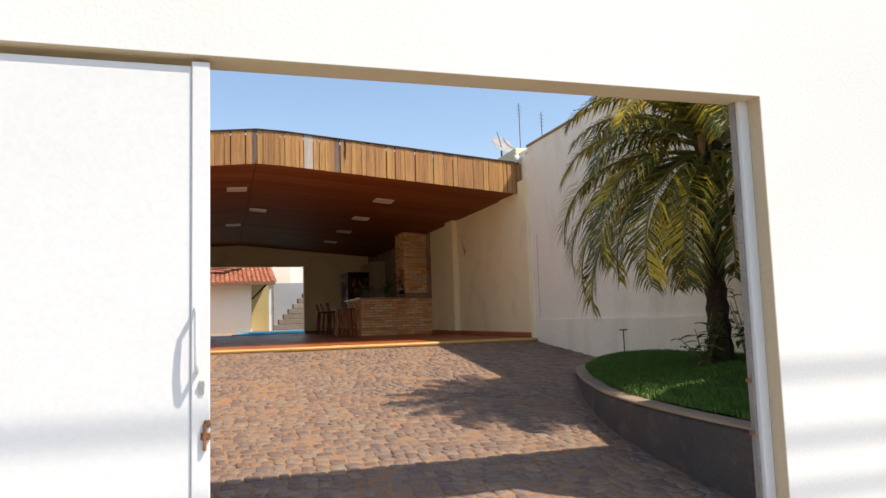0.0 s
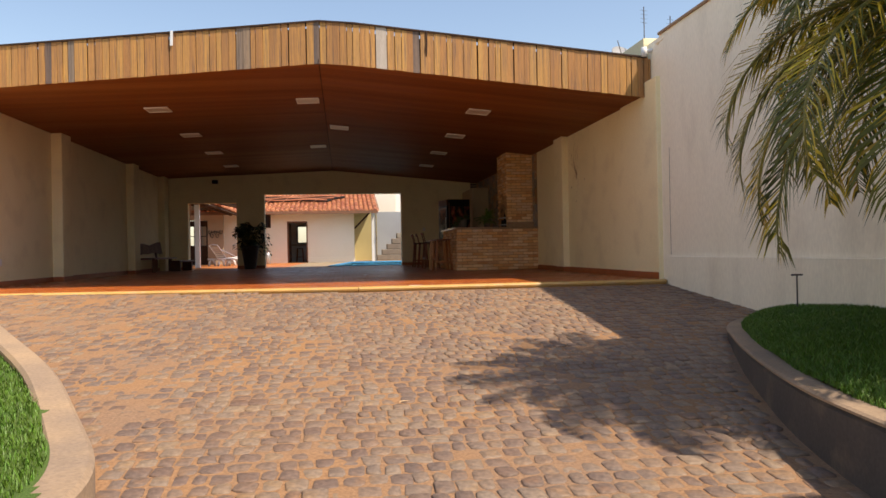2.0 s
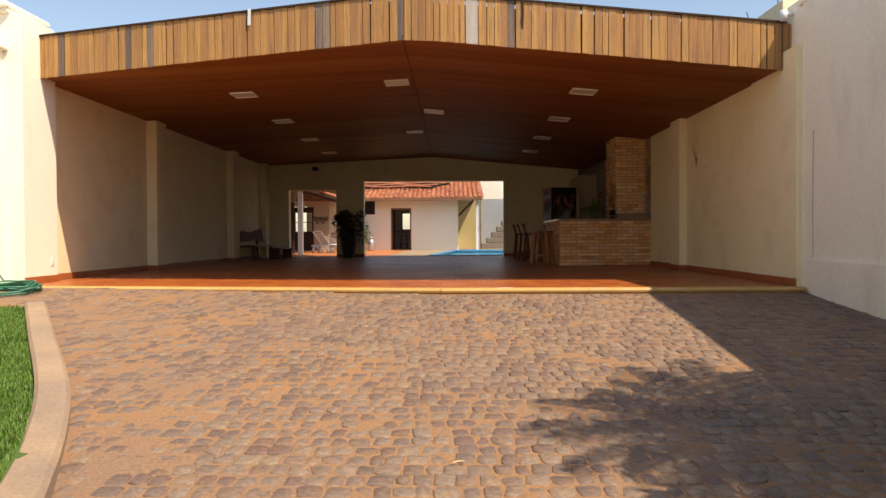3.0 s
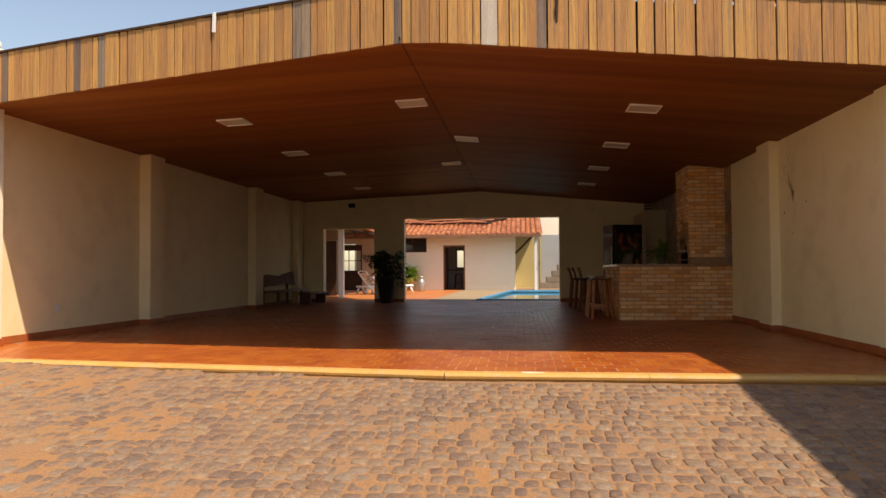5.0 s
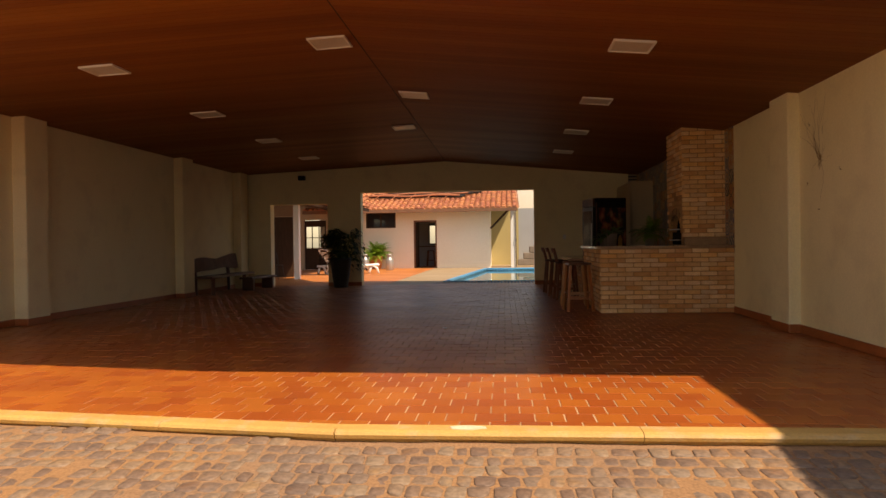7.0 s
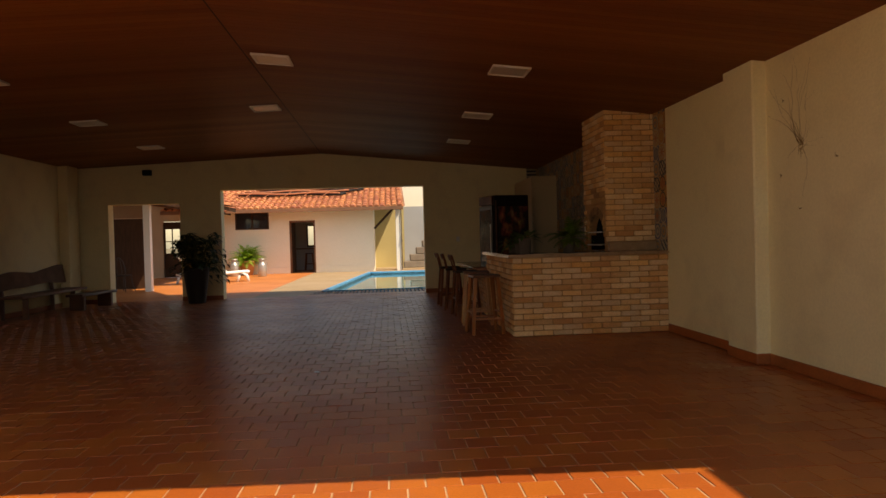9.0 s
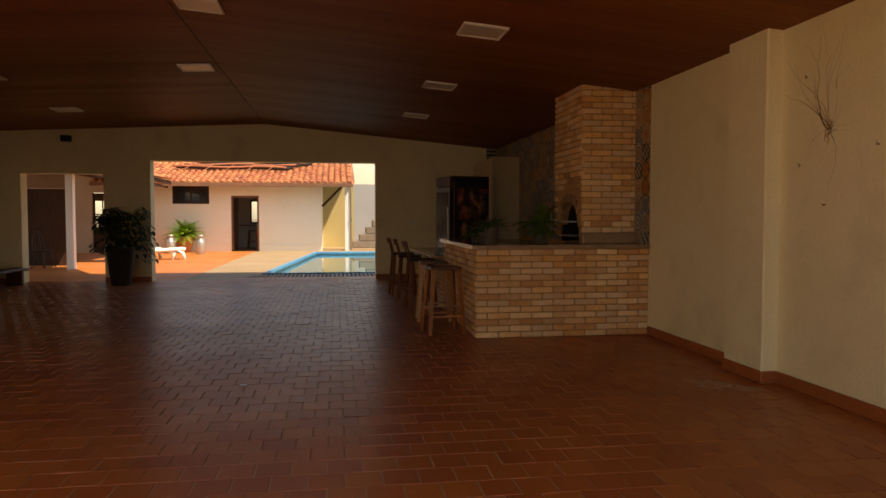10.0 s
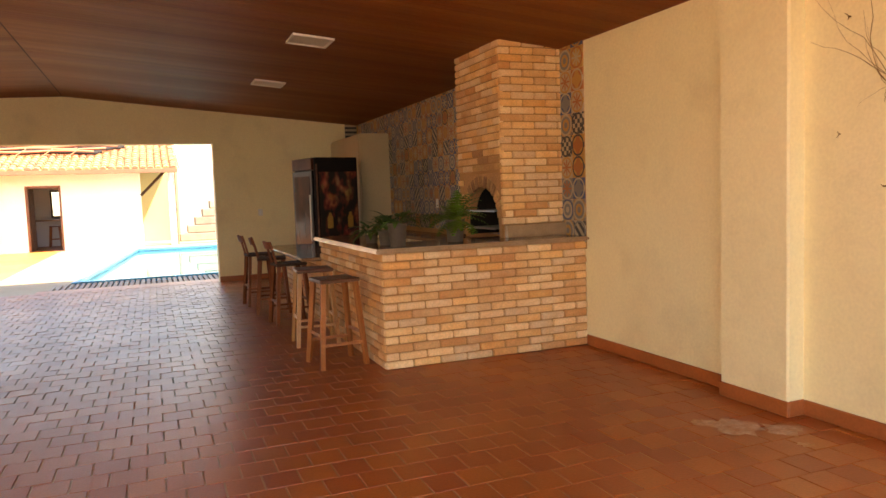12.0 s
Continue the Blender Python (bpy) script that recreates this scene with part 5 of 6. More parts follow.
# pool house
HW = 37.19
house = thing("pool_house", "cream pool house with a red clay tile roof", "house")
DX0, DX1, DZ, WX0, WX1, WZ0, WZ1 = -2.23, -1.19, 2.13, -4.39, -3.04, 1.81, 2.53
for a in ((-6.4, WX0, -0.4, 2.75), (WX0, WX1, -0.4, WZ0), (WX0, WX1, WZ1, 2.75), (WX1, DX0, -0.4, 2.75), (DX0, DX1, DZ, 2.75), (DX1, 1.2, -0.4, 2.75)):
    b = bmesh.new()
    box(b, a[0], a[1], HW, HW + 0.2, a[2], a[3])
    part("wall", b, M_house, house, "cream painted front wall")
b = bmesh.new()
box(b, 1.0, 1.2, HW + 0.2, 41.4, -0.4, 2.75)
part("wall", b, M_house, house, "cream painted side wall")
b = bmesh.new()
box(b, -6.4, 1.0, 41.2, 41.4, -0.4, 1.05)
box(b, -6.4, -1.95, 41.2, 41.4, 1.05, 3.4)
box(b, -0.45, 1.0, 41.2, 41.4, 1.05, 3.4)
box(b, -1.95, -0.45, 41.2, 41.4, 2.02, 3.4)
box(b, -6.5, -6.4, HW, 41.4, -0.4, 3.2)
part("back_wall", b, M_white, house, "pale inner back wall")
b = bmesh.new()
box(b, -6.4, 1.0, HW + 0.2, 41.2, 2.62, 2.7)
part("inner_ceiling", b, M_white, house)
b = bmesh.new()
box(b, -6.4, 1.0, HW + 0.2, 41.2, -0.2, -0.01)
box(b, DX0, DX1, HW, HW + 0.2, -0.2, -0.011)
part("inner_floor", b, M_tile, house)
for a in ((-6.4, DX0), (DX1, 1.2)):
    b = bmesh.new()
    box(b, a[0], a[1] + (0.02 if a[1] > 1 else 0), HW - 0.025, HW, -0.05, 0.24, 0.006)
    part("plinth", b, M_house, house, "pale painted plinth")
win = part("window", bmesh.new(), M_darkwood, house, "small dark high window")
b = bmesh.new()
for a in ((WX0, WX1, WZ0, WZ0 + 0.06), (WX0, WX1, WZ1 - 0.06, WZ1), (WX0, WX0 + 0.06, WZ0 + 0.06, WZ1 - 0.06), (WX1 - 0.06, WX1, WZ0 + 0.06, WZ1 - 0.06), ((WX0 + WX1) / 2 - 0.03, (WX0 + WX1) / 2 + 0.03, WZ0 + 0.06, WZ1 - 0.06)):
    box(b, a[0], a[1], HW + 0.02, HW + 0.08, a[2], a[3], 0.003)
part("frame", b, M_darkwood, win, "dark wooden window frame")
for x0, x1 in ((WX0 + 0.06, (WX0 + WX1) / 2 - 0.03), ((WX0 + WX1) / 2 + 0.03, WX1 - 0.06)):
    b = bmesh.new()
    box(b, x0, x1, HW + 0.045, HW + 0.051, WZ0 + 0.06, WZ1 - 0.06)
    part("pane", b, glass, win, "dark glass pane")
b = bmesh.new()
box(b, DX0, DX0 + 0.07, HW + 0.02, HW + 0.16, 0, DZ, 0.004)
box(b, DX1 - 0.07, DX1, HW + 0.02, HW + 0.16, 0, DZ, 0.004)
box(b, DX0 + 0.07, DX1 - 0.07, HW + 0.02, HW + 0.16, DZ - 0.07, DZ, 0.004)
part("door_frame", b, M_wood, house, "brown wooden door frame")
b = bmesh.new()
box(b, -0.44, 0.0, -0.02, 0.02, 0.01, DZ - 0.08, 0.004)
part("door_leaf", b, M_darkwood, house, "dark wooden door leaf standing open", m=pose(DX0 + 0.08, HW + 0.18, 0, 0, 0, -100))
b = bmesh.new()
for a in ((-1.97, -0.43, 1.03, 1.09), (-1.97, -0.43, 1.98, 2.04), (-1.97, -1.91, 1.09, 1.98), (-0.49, -0.43, 1.09, 1.98), (-1.22, -1.18, 1.09, 1.98)):
    box(b, a[0], a[1], 41.14, 41.19, a[2], a[3], 0.003)
part("back_window_frame", b, M_darkwood, house, "dark frame of the rear window")
bar = thing("pool_house_counter", "pale counter shelf inside the pool house", "counter")
b = bmesh.new()
box(b, -2.6, -0.4, 40.3, 41.1, 0.92, 0.97, 0.006)
part("top", b, M_slab, bar)
b = bmesh.new()
box(b, -2.5, -0.5, 40.6, 40.7, -0.01, 0.92)
part("front", b, M_white, bar)
for x in (-1.75, -1.2):
    s_ = stool(pose(x, 40.0, -0.01, 0, 0, 90), False)

# clay roof of the pool house
def tile_roof(parent, x0, x1, y0, z0, y1, z1, axis="y", seed=1):
    """Barrel tiles laid up a slope, from the eave line (y0, z0) to (y1, z1)."""
    r = random.Random(seed)
    L_ = math.hypot(y1 - y0, z1 - z0)
    uy, uz = (y1 - y0) / L_, (z1 - z0) / L_
    vs, fs = [], []
    pitch, exposed = 0.235, 0.38
    ncol, nrow = int((x1 - x0) / pitch), int(L_ / exposed) + 1
    for c in range(ncol):
        xc = x0 + (c + 0.5) * pitch
        for k in range(nrow):
            s0, s1 = k * exposed - 0.02, min(L_, k * exposed + exposed + 0.05)
            jx, jz = r.uniform(-0.012, 0.012), r.uniform(-0.006, 0.012)
            n = len(vs)
            for s, rad, lift in ((s0, 0.105, 0.032), (s1, 0.088, 0.006)):
                for j in range(6):
                    a = math.pi * j / 5
                    h = rad * 0.72 * math.sin(a) + lift + jz
                    vs.append((xc + jx + rad * math.cos(a), y0 + uy * s - uz * h, z0 + uz * s + uy * h))
            fs += [(n + j, n + j + 1, n + 7 + j, n + 6 + j) for j in range(5)]
            fs.append(tuple(range(n, n + 6)))
            n = len(vs)   # the channel tile between
            for s, lift in ((s0, 0.02), (s1, -0.004)):
                for j in range(4):
                    a = math.pi + math.pi * j / 3
                    h = 0.05 * math.sin(a) + 0.03 + lift
                    vs.append((xc + pitch / 2 + 0.07 * math.cos(a), y0 + uy * s - uz * h, z0 + uz * s + uy * h))
            fs += [(n + j, n + j + 1, n + 5 + j, n + 4 + j) for j in range(3)]
    if axis == "x":     # a slope that climbs towards -x: turn the whole sheet
        vs = [(-y, x, z) for x, y, z in vs]
    me = sheet("roof_tiles", vs, fs, M_roof)
    ob = tagged(new("roof_tiles", me), "weathered red clay barrel tiles", "", "", "stuff")
    ob.parent = parent
    return ob


EY, EZ = 36.12, 2.56
tile_roof(house, -7.0, 2.42, EY, EZ, 43.0, EZ + 6.88 * 0.243)
b = bmesh.new()
q = [[b.verts.new((x, y, z)) for y, z in ((EY + 0.02, EZ - 0.10), (EY + 0.02, EZ - 0.01), (43.0, EZ + 6.86 * 0.243 - 0.02), (43.0, EZ + 6.86 * 0.243 - 0.11))] for x in (-7.0, 2.36)]
for k in range(4):
    b.faces.new((q[0][k], q[0][(k + 1) % 4], q[1][(k + 1) % 4], q[1][k]))
b.faces.new(q[0]), b.faces.new(q[1][::-1])
part("roof_deck", b, M_wood, house, "brown boarded roof underside")
b = bmesh.new()
box(b, -7.0, 2.4, EY - 0.05, EY + 0.02, EZ - 0.12, EZ + 0.02, 0.008)
part("gutter", b, mat("brown_gutter", (0.22, 0.10, 0.05), (0.16, 0.075, 0.04), 3, 40, 0.5, 0.1, grain=0.1), house, "brown eaves gutter")
b = bmesh.new()
tube(b, [(1.22, HW - 0.06, 1.72), (2.0, HW - 0.06, 2.52)], 0.05, 4, square=True)
part("brace", b, M_darkwood, house, "dark diagonal timber brace")
b = bmesh.new()
box(b, 2.1, 2.3, 37.1, 37.3, -0.3, 2.62, 0.01)
part("column", b, M_white, house, "slim white column")
b = bmesh.new()
tube(b, [(2.33, 37.05, 2.6), (2.33, 37.05, 1.2), (2.33, 37.05, 0.0)], 0.022, 8)
box(b, 2.30, 2.36, 37.0, 37.06, 1.15, 1.27, 0.005)
part("downpipe", b, M_kerb, house, "thin dark downpipe")
b = bmesh.new()
box(b, 1.2, 2.5, 39.6, 39.75, -0.3, 3.2)
part("passage_wall", b, M_yellow, house, "ochre passage wall")
b = bmesh.new()
box(b, 1.2, 9.0, 37.2, 46, -0.5, 0.03)
structure("terrace", b, M_beige, "pale beige stone terrace behind the pool", "terrace")
# black solar pipes on the roof
sol = thing("solar_heater", "black solar heating pipes lying on the roof", "solar heater")
rnd = random.Random(6)
M_pipe = mat("black_rubber_pipe", (0.02, 0.018, 0.018), (0.035, 0.03, 0.03), 3, 40, 0.95, 0.1, grain=0.2, spec=0.1)
for k in range(9):
    b = bmesh.new()
    s = 2.1 + 0.17 * k
    pts = [(-4.6 + 4.4 * j / 10 + 0.12 * k, EY + s + 0.05 * math.sin(j * 0.9 + k), EZ + s * 0.243 + (0.24 if k in (0, 3, 6) else 0.16) + 0.03 * math.sin(j + k)) for j in range(11)]
    tube(b, pts, 0.035 if k in (0, 3, 6) else 0.06, 6)
    part("pipe", b, M_roof if k in (0, 3, 6) else M_pipe, sol, smooth=True)
for k in range(5):
    b = bmesh.new()
    x = -4.2 + 0.8 * k
    tube(b, [(x, EY + 1.5, EZ + 1.5 * 0.243 + 0.13), (x + 0.35, EY + 2.2, EZ + 2.2 * 0.243 + 0.3), (x + 0.1, EY + 3.4, EZ + 3.4 * 0.243 + 0.16)], 0.012, 6)
    part("strap", b, M_roof, sol, "pale hose strap", smooth=True)

# stepped stone wall and neighbouring walls beyond the pool
stair = thing("stone_steps", "stepped wall of rough pale stone blocks", "steps")
M_block = mat("rough_pale_stone", (0.23, 0.19, 0.15), (0.18, 0.145, 0.115), 2.4, 30, 0.9, 0.5, grain=0.2, vary=0.2)
for k in range(8):
    b = bmesh.new()
    box(b, 2.42 + 0.27 * k, 5.6, 38.2, 38.9, 0.03 + 0.29 * k, 0.03 + 0.29 * (k + 1) - 0.006, 0.025)
    part("step", b, M_block, stair)
b = bmesh.new()
box(b, 2.3, 12, 40.6, 40.8, -0.5, 2.75)
structure("wall_yard", b, M_grey, "pale grey rendered yard wall", "wall")
nb2 = thing("neighbour_house", "tall white neighbouring house beyond the yard", "house")
b = bmesh.new()
box(b, 3.95, 12, 45, 52, -0.5, 5.6)
part("wall", b, M_white, nb2)
b = bmesh.new()
box(b, 2.2, 3.9, 44, 50, -0.5, 4.1)
part("annex_wall", b, M_house, nb2, "pale beige side wing")
b = bmesh.new()
box(b, 3.6, 12.3, 44.6, 52.4, 5.6, 5.85, 0.03)
part("parapet", b, M_grey, nb2)

# verandah beside the pool yard
M_black_iron = mat("black_iron", (0.025, 0.022, 0.02), (0.04, 0.033, 0.028), 6, 60, 0.6, 0.15, metal=0.3, grain=0.2)
ver = thing("verandah", "shaded verandah with a white column and dark doors", "verandah")
b = bmesh.new()
box(b, -5.02, -4.84, 28.1, 28.28, -0.05, 2.45, 0.008)
part("column", b, M_white, ver, "slim white column")
# side wall: the deep shade under the roof is put into its brown
b = bmesh.new()
box(b, -12, -6.55, 29.5, 29.7, -0.3, 3.2)
box(b, -6.55, -5.45, 29.5, 29.7, 2.1, 3.2)
part("side_wall", b, mat("shade_brown_verandah", (0.24, 0.145, 0.085), (0.19, 0.115, 0.07), 1.2, 40, 0.8, 0.2, grain=0.08), ver, "side wall, its brown darkened for the verandah shade")
b = bmesh.new()
box(b, -6.52, -5.48, 29.56, 29.62, 0.0, 2.08, 0.005)
part("door", b, M_darkwood, ver, "dark wooden door")
b = bmesh.new()
box(b, -12, -7.05, 36.5, 36.7, -0.3, 3.2)
box(b, -6.05, -5.3, 36.5, 36.7, -0.3, 3.2)
box(b, -7.05, -6.05, 36.5, 36.7, 2.2, 3.2)
part("rear_wall", b, mat("tan_verandah_paint", (0.42, 0.32, 0.22), (0.37, 0.28, 0.19), 1.2, 40, 0.8, 0.2, grain=0.06), ver, "tan painted rear wall")
b = bmesh.new()
for a in ((-7.03, -6.97, 0, 2.18), (-6.13, -6.07, 0, 2.18), (-6.97, -6.13, 0, 0.95), (-6.97, -6.13, 1.9, 2.18), (-6.72, -6.69, 0.95, 1.9), (-6.41, -6.38, 0.95, 1.9), (-6.97, -6.13, 1.4, 1.43)):
    box(b, a[0], a[1], 36.55, 36.62, a[2], a[3], 0.003)
part("glazed_door", b, M_darkwood, ver, "dark door with a barred window")
b = bmesh.new()
box(b, -4.98, -4.88, 24.4, 36.6, 2.42, 2.58, 0.005)
part("beam", b, M_darkwood, ver, "dark timber beam")
b = bmesh.new()
q = [[b.verts.new((x, y, z)) for x, z in ((-4.5, 2.40), (-4.5, 2.48), (-9.0, 3.55), (-9.0, 3.45))] for y in (24.6, 37.0)]
for k in range(4):
    b.faces.new((q[0][k], q[0][(k + 1) % 4], q[1][(k + 1) % 4], q[1][k]))
b.faces.new(q[0]), b.faces.new(q[1][::-1])
part("roof_deck", b, M_darkwood, ver, "dark boarded underside")
b = bmesh.new()
prism(b, [(-4.49, BACK + DEEP), (-2.12, BACK + DEEP), (-3.95, 27.9), (-4.49, 27.9)], 2.44, 2.52)
part("corner_deck", b, M_darkwood, ver, "dark boarded roof corner with a slanting edge")
tile_roof(ver, 24.6, 37.0, 4.5, 2.50, 9.0, 3.57, "x", 9)
b = bmesh.new()
q = [[b.verts.new((x, y, z)) for x, z in ((-3.05, 2.26), (-3.05, 2.38), (-4.7, 2.78), (-4.7, 2.64))] for y in (29.9, 30.9)]
for k in range(4):
    b.faces.new((q[0][k], q[0][(k + 1) % 4], q[1][(k + 1) % 4], q[1][k]))
b.faces.new(q[0]), b.faces.new(q[1][::-1])
part("eave_deck", b, M_darkwood, ver, "dark boarded end of the eave")
tile_roof(ver, 29.85, 30.95, 3.03, 2.40, 4.7, 2.80, "x", 11)
orn = thing("wall_ornament", "dark wrought-iron scroll ornament hung on the wall", "ornament")
b = bmesh.new()
for k in range(5):
    x0, sg = -5.95 + 0.13 * k, -1 if k % 2 else 1
    tube(b, [(x0 + sg * 0.09 * math.cos(a) * a / 6, 36.47, 1.55 + 0.09 * sg + 0.16 * math.sin(a) * a / 6) for a in (0.6 * j for j in range(12))], 0.018, 5)
tube(b, [(-6.0, 36.475, 1.55), (-5.7, 36.475, 1.62), (-5.38, 36.475, 1.55)], 0.016, 5)
part("scrolls", b, M_black_iron, orn)


def iron_chair(m):
    t = thing("iron_chair", "dark wrought-iron chair with an arched back", "chair", group="chairs on the verandah")
    b = bmesh.new()
    lathe(b, [(0.02, 0.44), (0.2, 0.44), (0.215, 0.45), (0.2, 0.465), (0.02, 0.465)], 18)
    part("seat", b, M_black_iron, t)
    b = bmesh.new()
    tube(b, [(-0.19 * math.cos(a), 0.17 + 0.05 * math.sin(a), 0.46 + 0.5 * math.sin(a) ** 0.7) for a in (math.pi * j / 14 for j in range(15))], 0.014, 6)
    part("back_hoop", b, M_black_iron, t)
    for x in (-0.07, 0.07):
        b = bmesh.new()
        tube(b, [(x, 0.18, 0.46), (x * 1.2, 0.2, 0.7), (x * 0.5, 0.215, 0.93)], 0.009, 5)
        part("back_rod", b, M_black_iron, t)
    for sx in (-1, 1):
        for sy in (-1, 1):
            b = bmesh.new()
            tube(b, [(sx * 0.13, sy * 0.13, 0.445), (sx * 0.15, sy * 0.15, 0.2), (sx * 0.2, sy * 0.2, 0.0)], 0.012, 6)
            part("leg", b, M_black_iron, t)
    t.matrix_basis = m
    return t


iron_chair(pose(-5.75, 28.6, -0.012, 0, 0, 160))
iron_chair(pose(-6.2, 28.2, -0.012, 0, 0, 30))
b = bmesh.new()
box(b, -14.2, -14, 24, 40, -0.5, 3.0)
structure("wall_yard_west", b, M_house, "cream wall closing the yard", "wall")


# ---- loungers, cans, ferns ----
M_plastic = mat("white_plastic", (0.80, 0.80, 0.79), (0.76, 0.76, 0.75), 2, 40, 0.4, 0.02, grain=0.03)


def lounger(m, tilt):
    t = thing("sun_lounger", "white plastic sun lounger with its back raised" if tilt > 30 else "white plastic sun lounger, nearly flat", "lounger", group="pool loungers")
    for sy in (-1, 1):
        b = bmesh.new()
        tube(b, [(-0.55, sy * 0.3, 0.30), (0.2, sy * 0.3, 0.29), (0.95, sy * 0.3, 0.33), (1.0, sy * 0.3, 0.30)], 0.045, 8)
        part("side_rail", b, M_plastic, t, smooth=True)
        for x in (-0.35, 0.8):
            b = bmesh.new()
            tube(b, [(x - 0.18, sy * 0.29, 0.0), (x - 0.12, sy * 0.3, 0.2), (x, sy * 0.3, 0.3), (x + 0.12, sy * 0.3, 0.2), (x + 0.18, sy * 0.29, 0.0)], 0.045, 8)
            part("leg", b, M_plastic, t, smooth=True)
    for k in range(9):
        b = bmesh.new()
        box(b, -0.02 + 0.11 * k, 0.07 + 0.11 * k, -0.28, 0.28, 0.305, 0.325, 0.006)
        part("slat", b, M_plastic, t)
    back = part("backrest", bmesh.new(), M_plastic, t)
    b = bmesh.new()
    for sy in (-1, 1):
        tube(b, [(0, sy * 0.27, 0), (-0.75, sy * 0.27, 0)], 0.025, 8)
    tube(b, [(-0.75, -0.27, 0), (-0.8, 0, 0), (-0.75, 0.27, 0)], 0.025, 8)
    for k in range(6):
        box(b, -0.12 - 0.11 * k, -0.03 - 0.11 * k, -0.25, 0.25, -0.01, 0.01, 0.004)
    back.data = mesh_of("backrest", b, M_plastic)
    back.matrix_basis = pose(-0.03, 0, 0.325, 0, tilt, 0)
    t.matrix_basis = m
    return t


lounger(pose(-4.6, 31.9, -0.012, 0, 0, 50), 50)
lounger(pose(-3.92, 32.0, -0.012, 0, 0, 10), 28)


def milk_can(x, y, z, k=1.0):
    t = thing("milk_can", "old dull aluminium milk can standing on the patio", "milk can", group="milk cans on the patio")
    b = bmesh.new()
    lathe(b, [(0.15, 0.0), (0.165, 0.02), (0.165, 0.42), (0.15, 0.47), (0.10, 0.54), (0.095, 0.60), (0.12, 0.63)], 20)
    part("body", b, M_alu, t, smooth=True)
    b = bmesh.new()
    lathe(b, [(0.13, 0.63), (0.13, 0.66), (0.06, 0.68), (0.02, 0.70)], 20)
    part("lid", b, M_alu, t, "dull metal lid", smooth=True)
    for s in (-1, 1):
        b = bmesh.new()
        tube(b, [(s * 0.10, 0, 0.56), (s * 0.18, 0, 0.54), (s * 0.19, 0, 0.47), (s * 0.16, 0, 0.42)], 0.011, 6)
        part("handle", b, M_alu, t)
    t.matrix_basis = pose(x, y, z) @ Matrix.Scale(k, 4)


M_alu = mat("dull_aluminium", (0.50, 0.49, 0.47), (0.42, 0.41, 0.39), 5, 60, 0.42, 0.1, metal=0.7, grain=0.1)
milk_can(-3.02, 35.2, -0.012)
milk_can(-4.2, 35.9, -0.012)


def fern_tuft(parent, c, count, length, seed, material, name="fronds"):
    b = bmesh.new()
    r = random.Random(seed)
    for k in range(count):
        a = r.uniform(0, 6.283)
        rise = r.uniform(0.2, 1.35)
        L_ = length * r.uniform(0.6, 1.1)
        d = Vector((math.cos(a) * math.cos(rise), math.sin(a) * math.cos(rise), math.sin(rise)))
        q = Vector(c) + Vector((r.uniform(-1, 1), r.uniform(-1, 1), 0)) * 0.03
        side = Vector((-math.sin(a), math.cos(a), 0))
        n = 11
        for j in range(n):
            q2 = q + d * L_ / n
            w = 0.16 * L_ * math.sin(math.pi * (0.12 + 0.84 * j / n))
            for s in (-1, 1):
                tip = q + side * s * w + d * w * 0.35 + Vector((0, 0, -0.25 * w))
                v = [b.verts.new(p) for p in (q, q.lerp(q2, 0.75), tip + d * 0.006, tip)]
                b.faces.new(v)
            q = q2
            d = (d + Vector((0, 0, -1.5 / n))).normalized()
    return part(name, b, material, parent, "bright green fern fronds")


pot_f = thing("potted_fern", "bright green fern in a terracotta pot against the wall", "potted plant")
b = bmesh.new()
lathe(b, [(0.22, 0.0), (0.30, 0.5), (0.33, 0.52), (0.33, 0.58), (0.28, 0.58), (0.26, 0.5)], 20)
part("pot", b, mat("terracotta_pot", (0.48, 0.26, 0.12), (0.40, 0.2, 0.09), 3, 40, 0.8, 0.2, grain=0.15), pot_f, "pale terracotta pot", smooth=True)
fern_tuft(pot_f, (0, 0, 0.56), 150, 0.85, 3, M_fern)
pot_f.matrix_basis = pose(-3.85, 36.6, -0.012)

# big dark potted plant between the openings
pp = thing("potted_plant", "large-leaved dark green plant in a tall black pot", "potted plant")
b = bmesh.new()
lathe(b, [(0.17, 0.0), (0.18, 0.02), (0.275, 0.70), (0.29, 0.72), (0.29, 0.76), (0.25, 0.76), (0.24, 0.68)], 24)
part("pot", b, mat("black_pot", (0.02, 0.018, 0.017), (0.03, 0.026, 0.024), 3, 40, 0.5, 0.1, grain=0.1), pp, "tall tapered black pot", smooth=True)
rnd = random.Random(14)
b, bl = bmesh.new(), bmesh.new()
for k in range(46):
    a = rnd.uniform(0, 6.283)
    h, rad = rnd.uniform(0.05, 0.8), rnd.uniform(0.08, 0.5)
    tip = Vector((rad * math.cos(a), rad * math.sin(a), 0.72 + h))
    tube(b, [(0.05 * math.cos(a), 0.05 * math.sin(a), 0.7), tip * 0.6 + Vector((0, 0, 0.35)), tip], [0.012, 0.009, 0.005], 5)
    for j in range(10):
        aa = rnd.uniform(0, 6.283)
        leaf_blade(bl, tip + Vector((rnd.uniform(-0.06, 0.06), rnd.uniform(-0.06, 0.06), rnd.uniform(-0.25, 0.03))), (math.cos(aa), math.sin(aa), rnd.uniform(-0.4, 0.5)), rnd.uniform(0.14, 0.24), rnd.uniform(0.06, 0.1), 1.1)
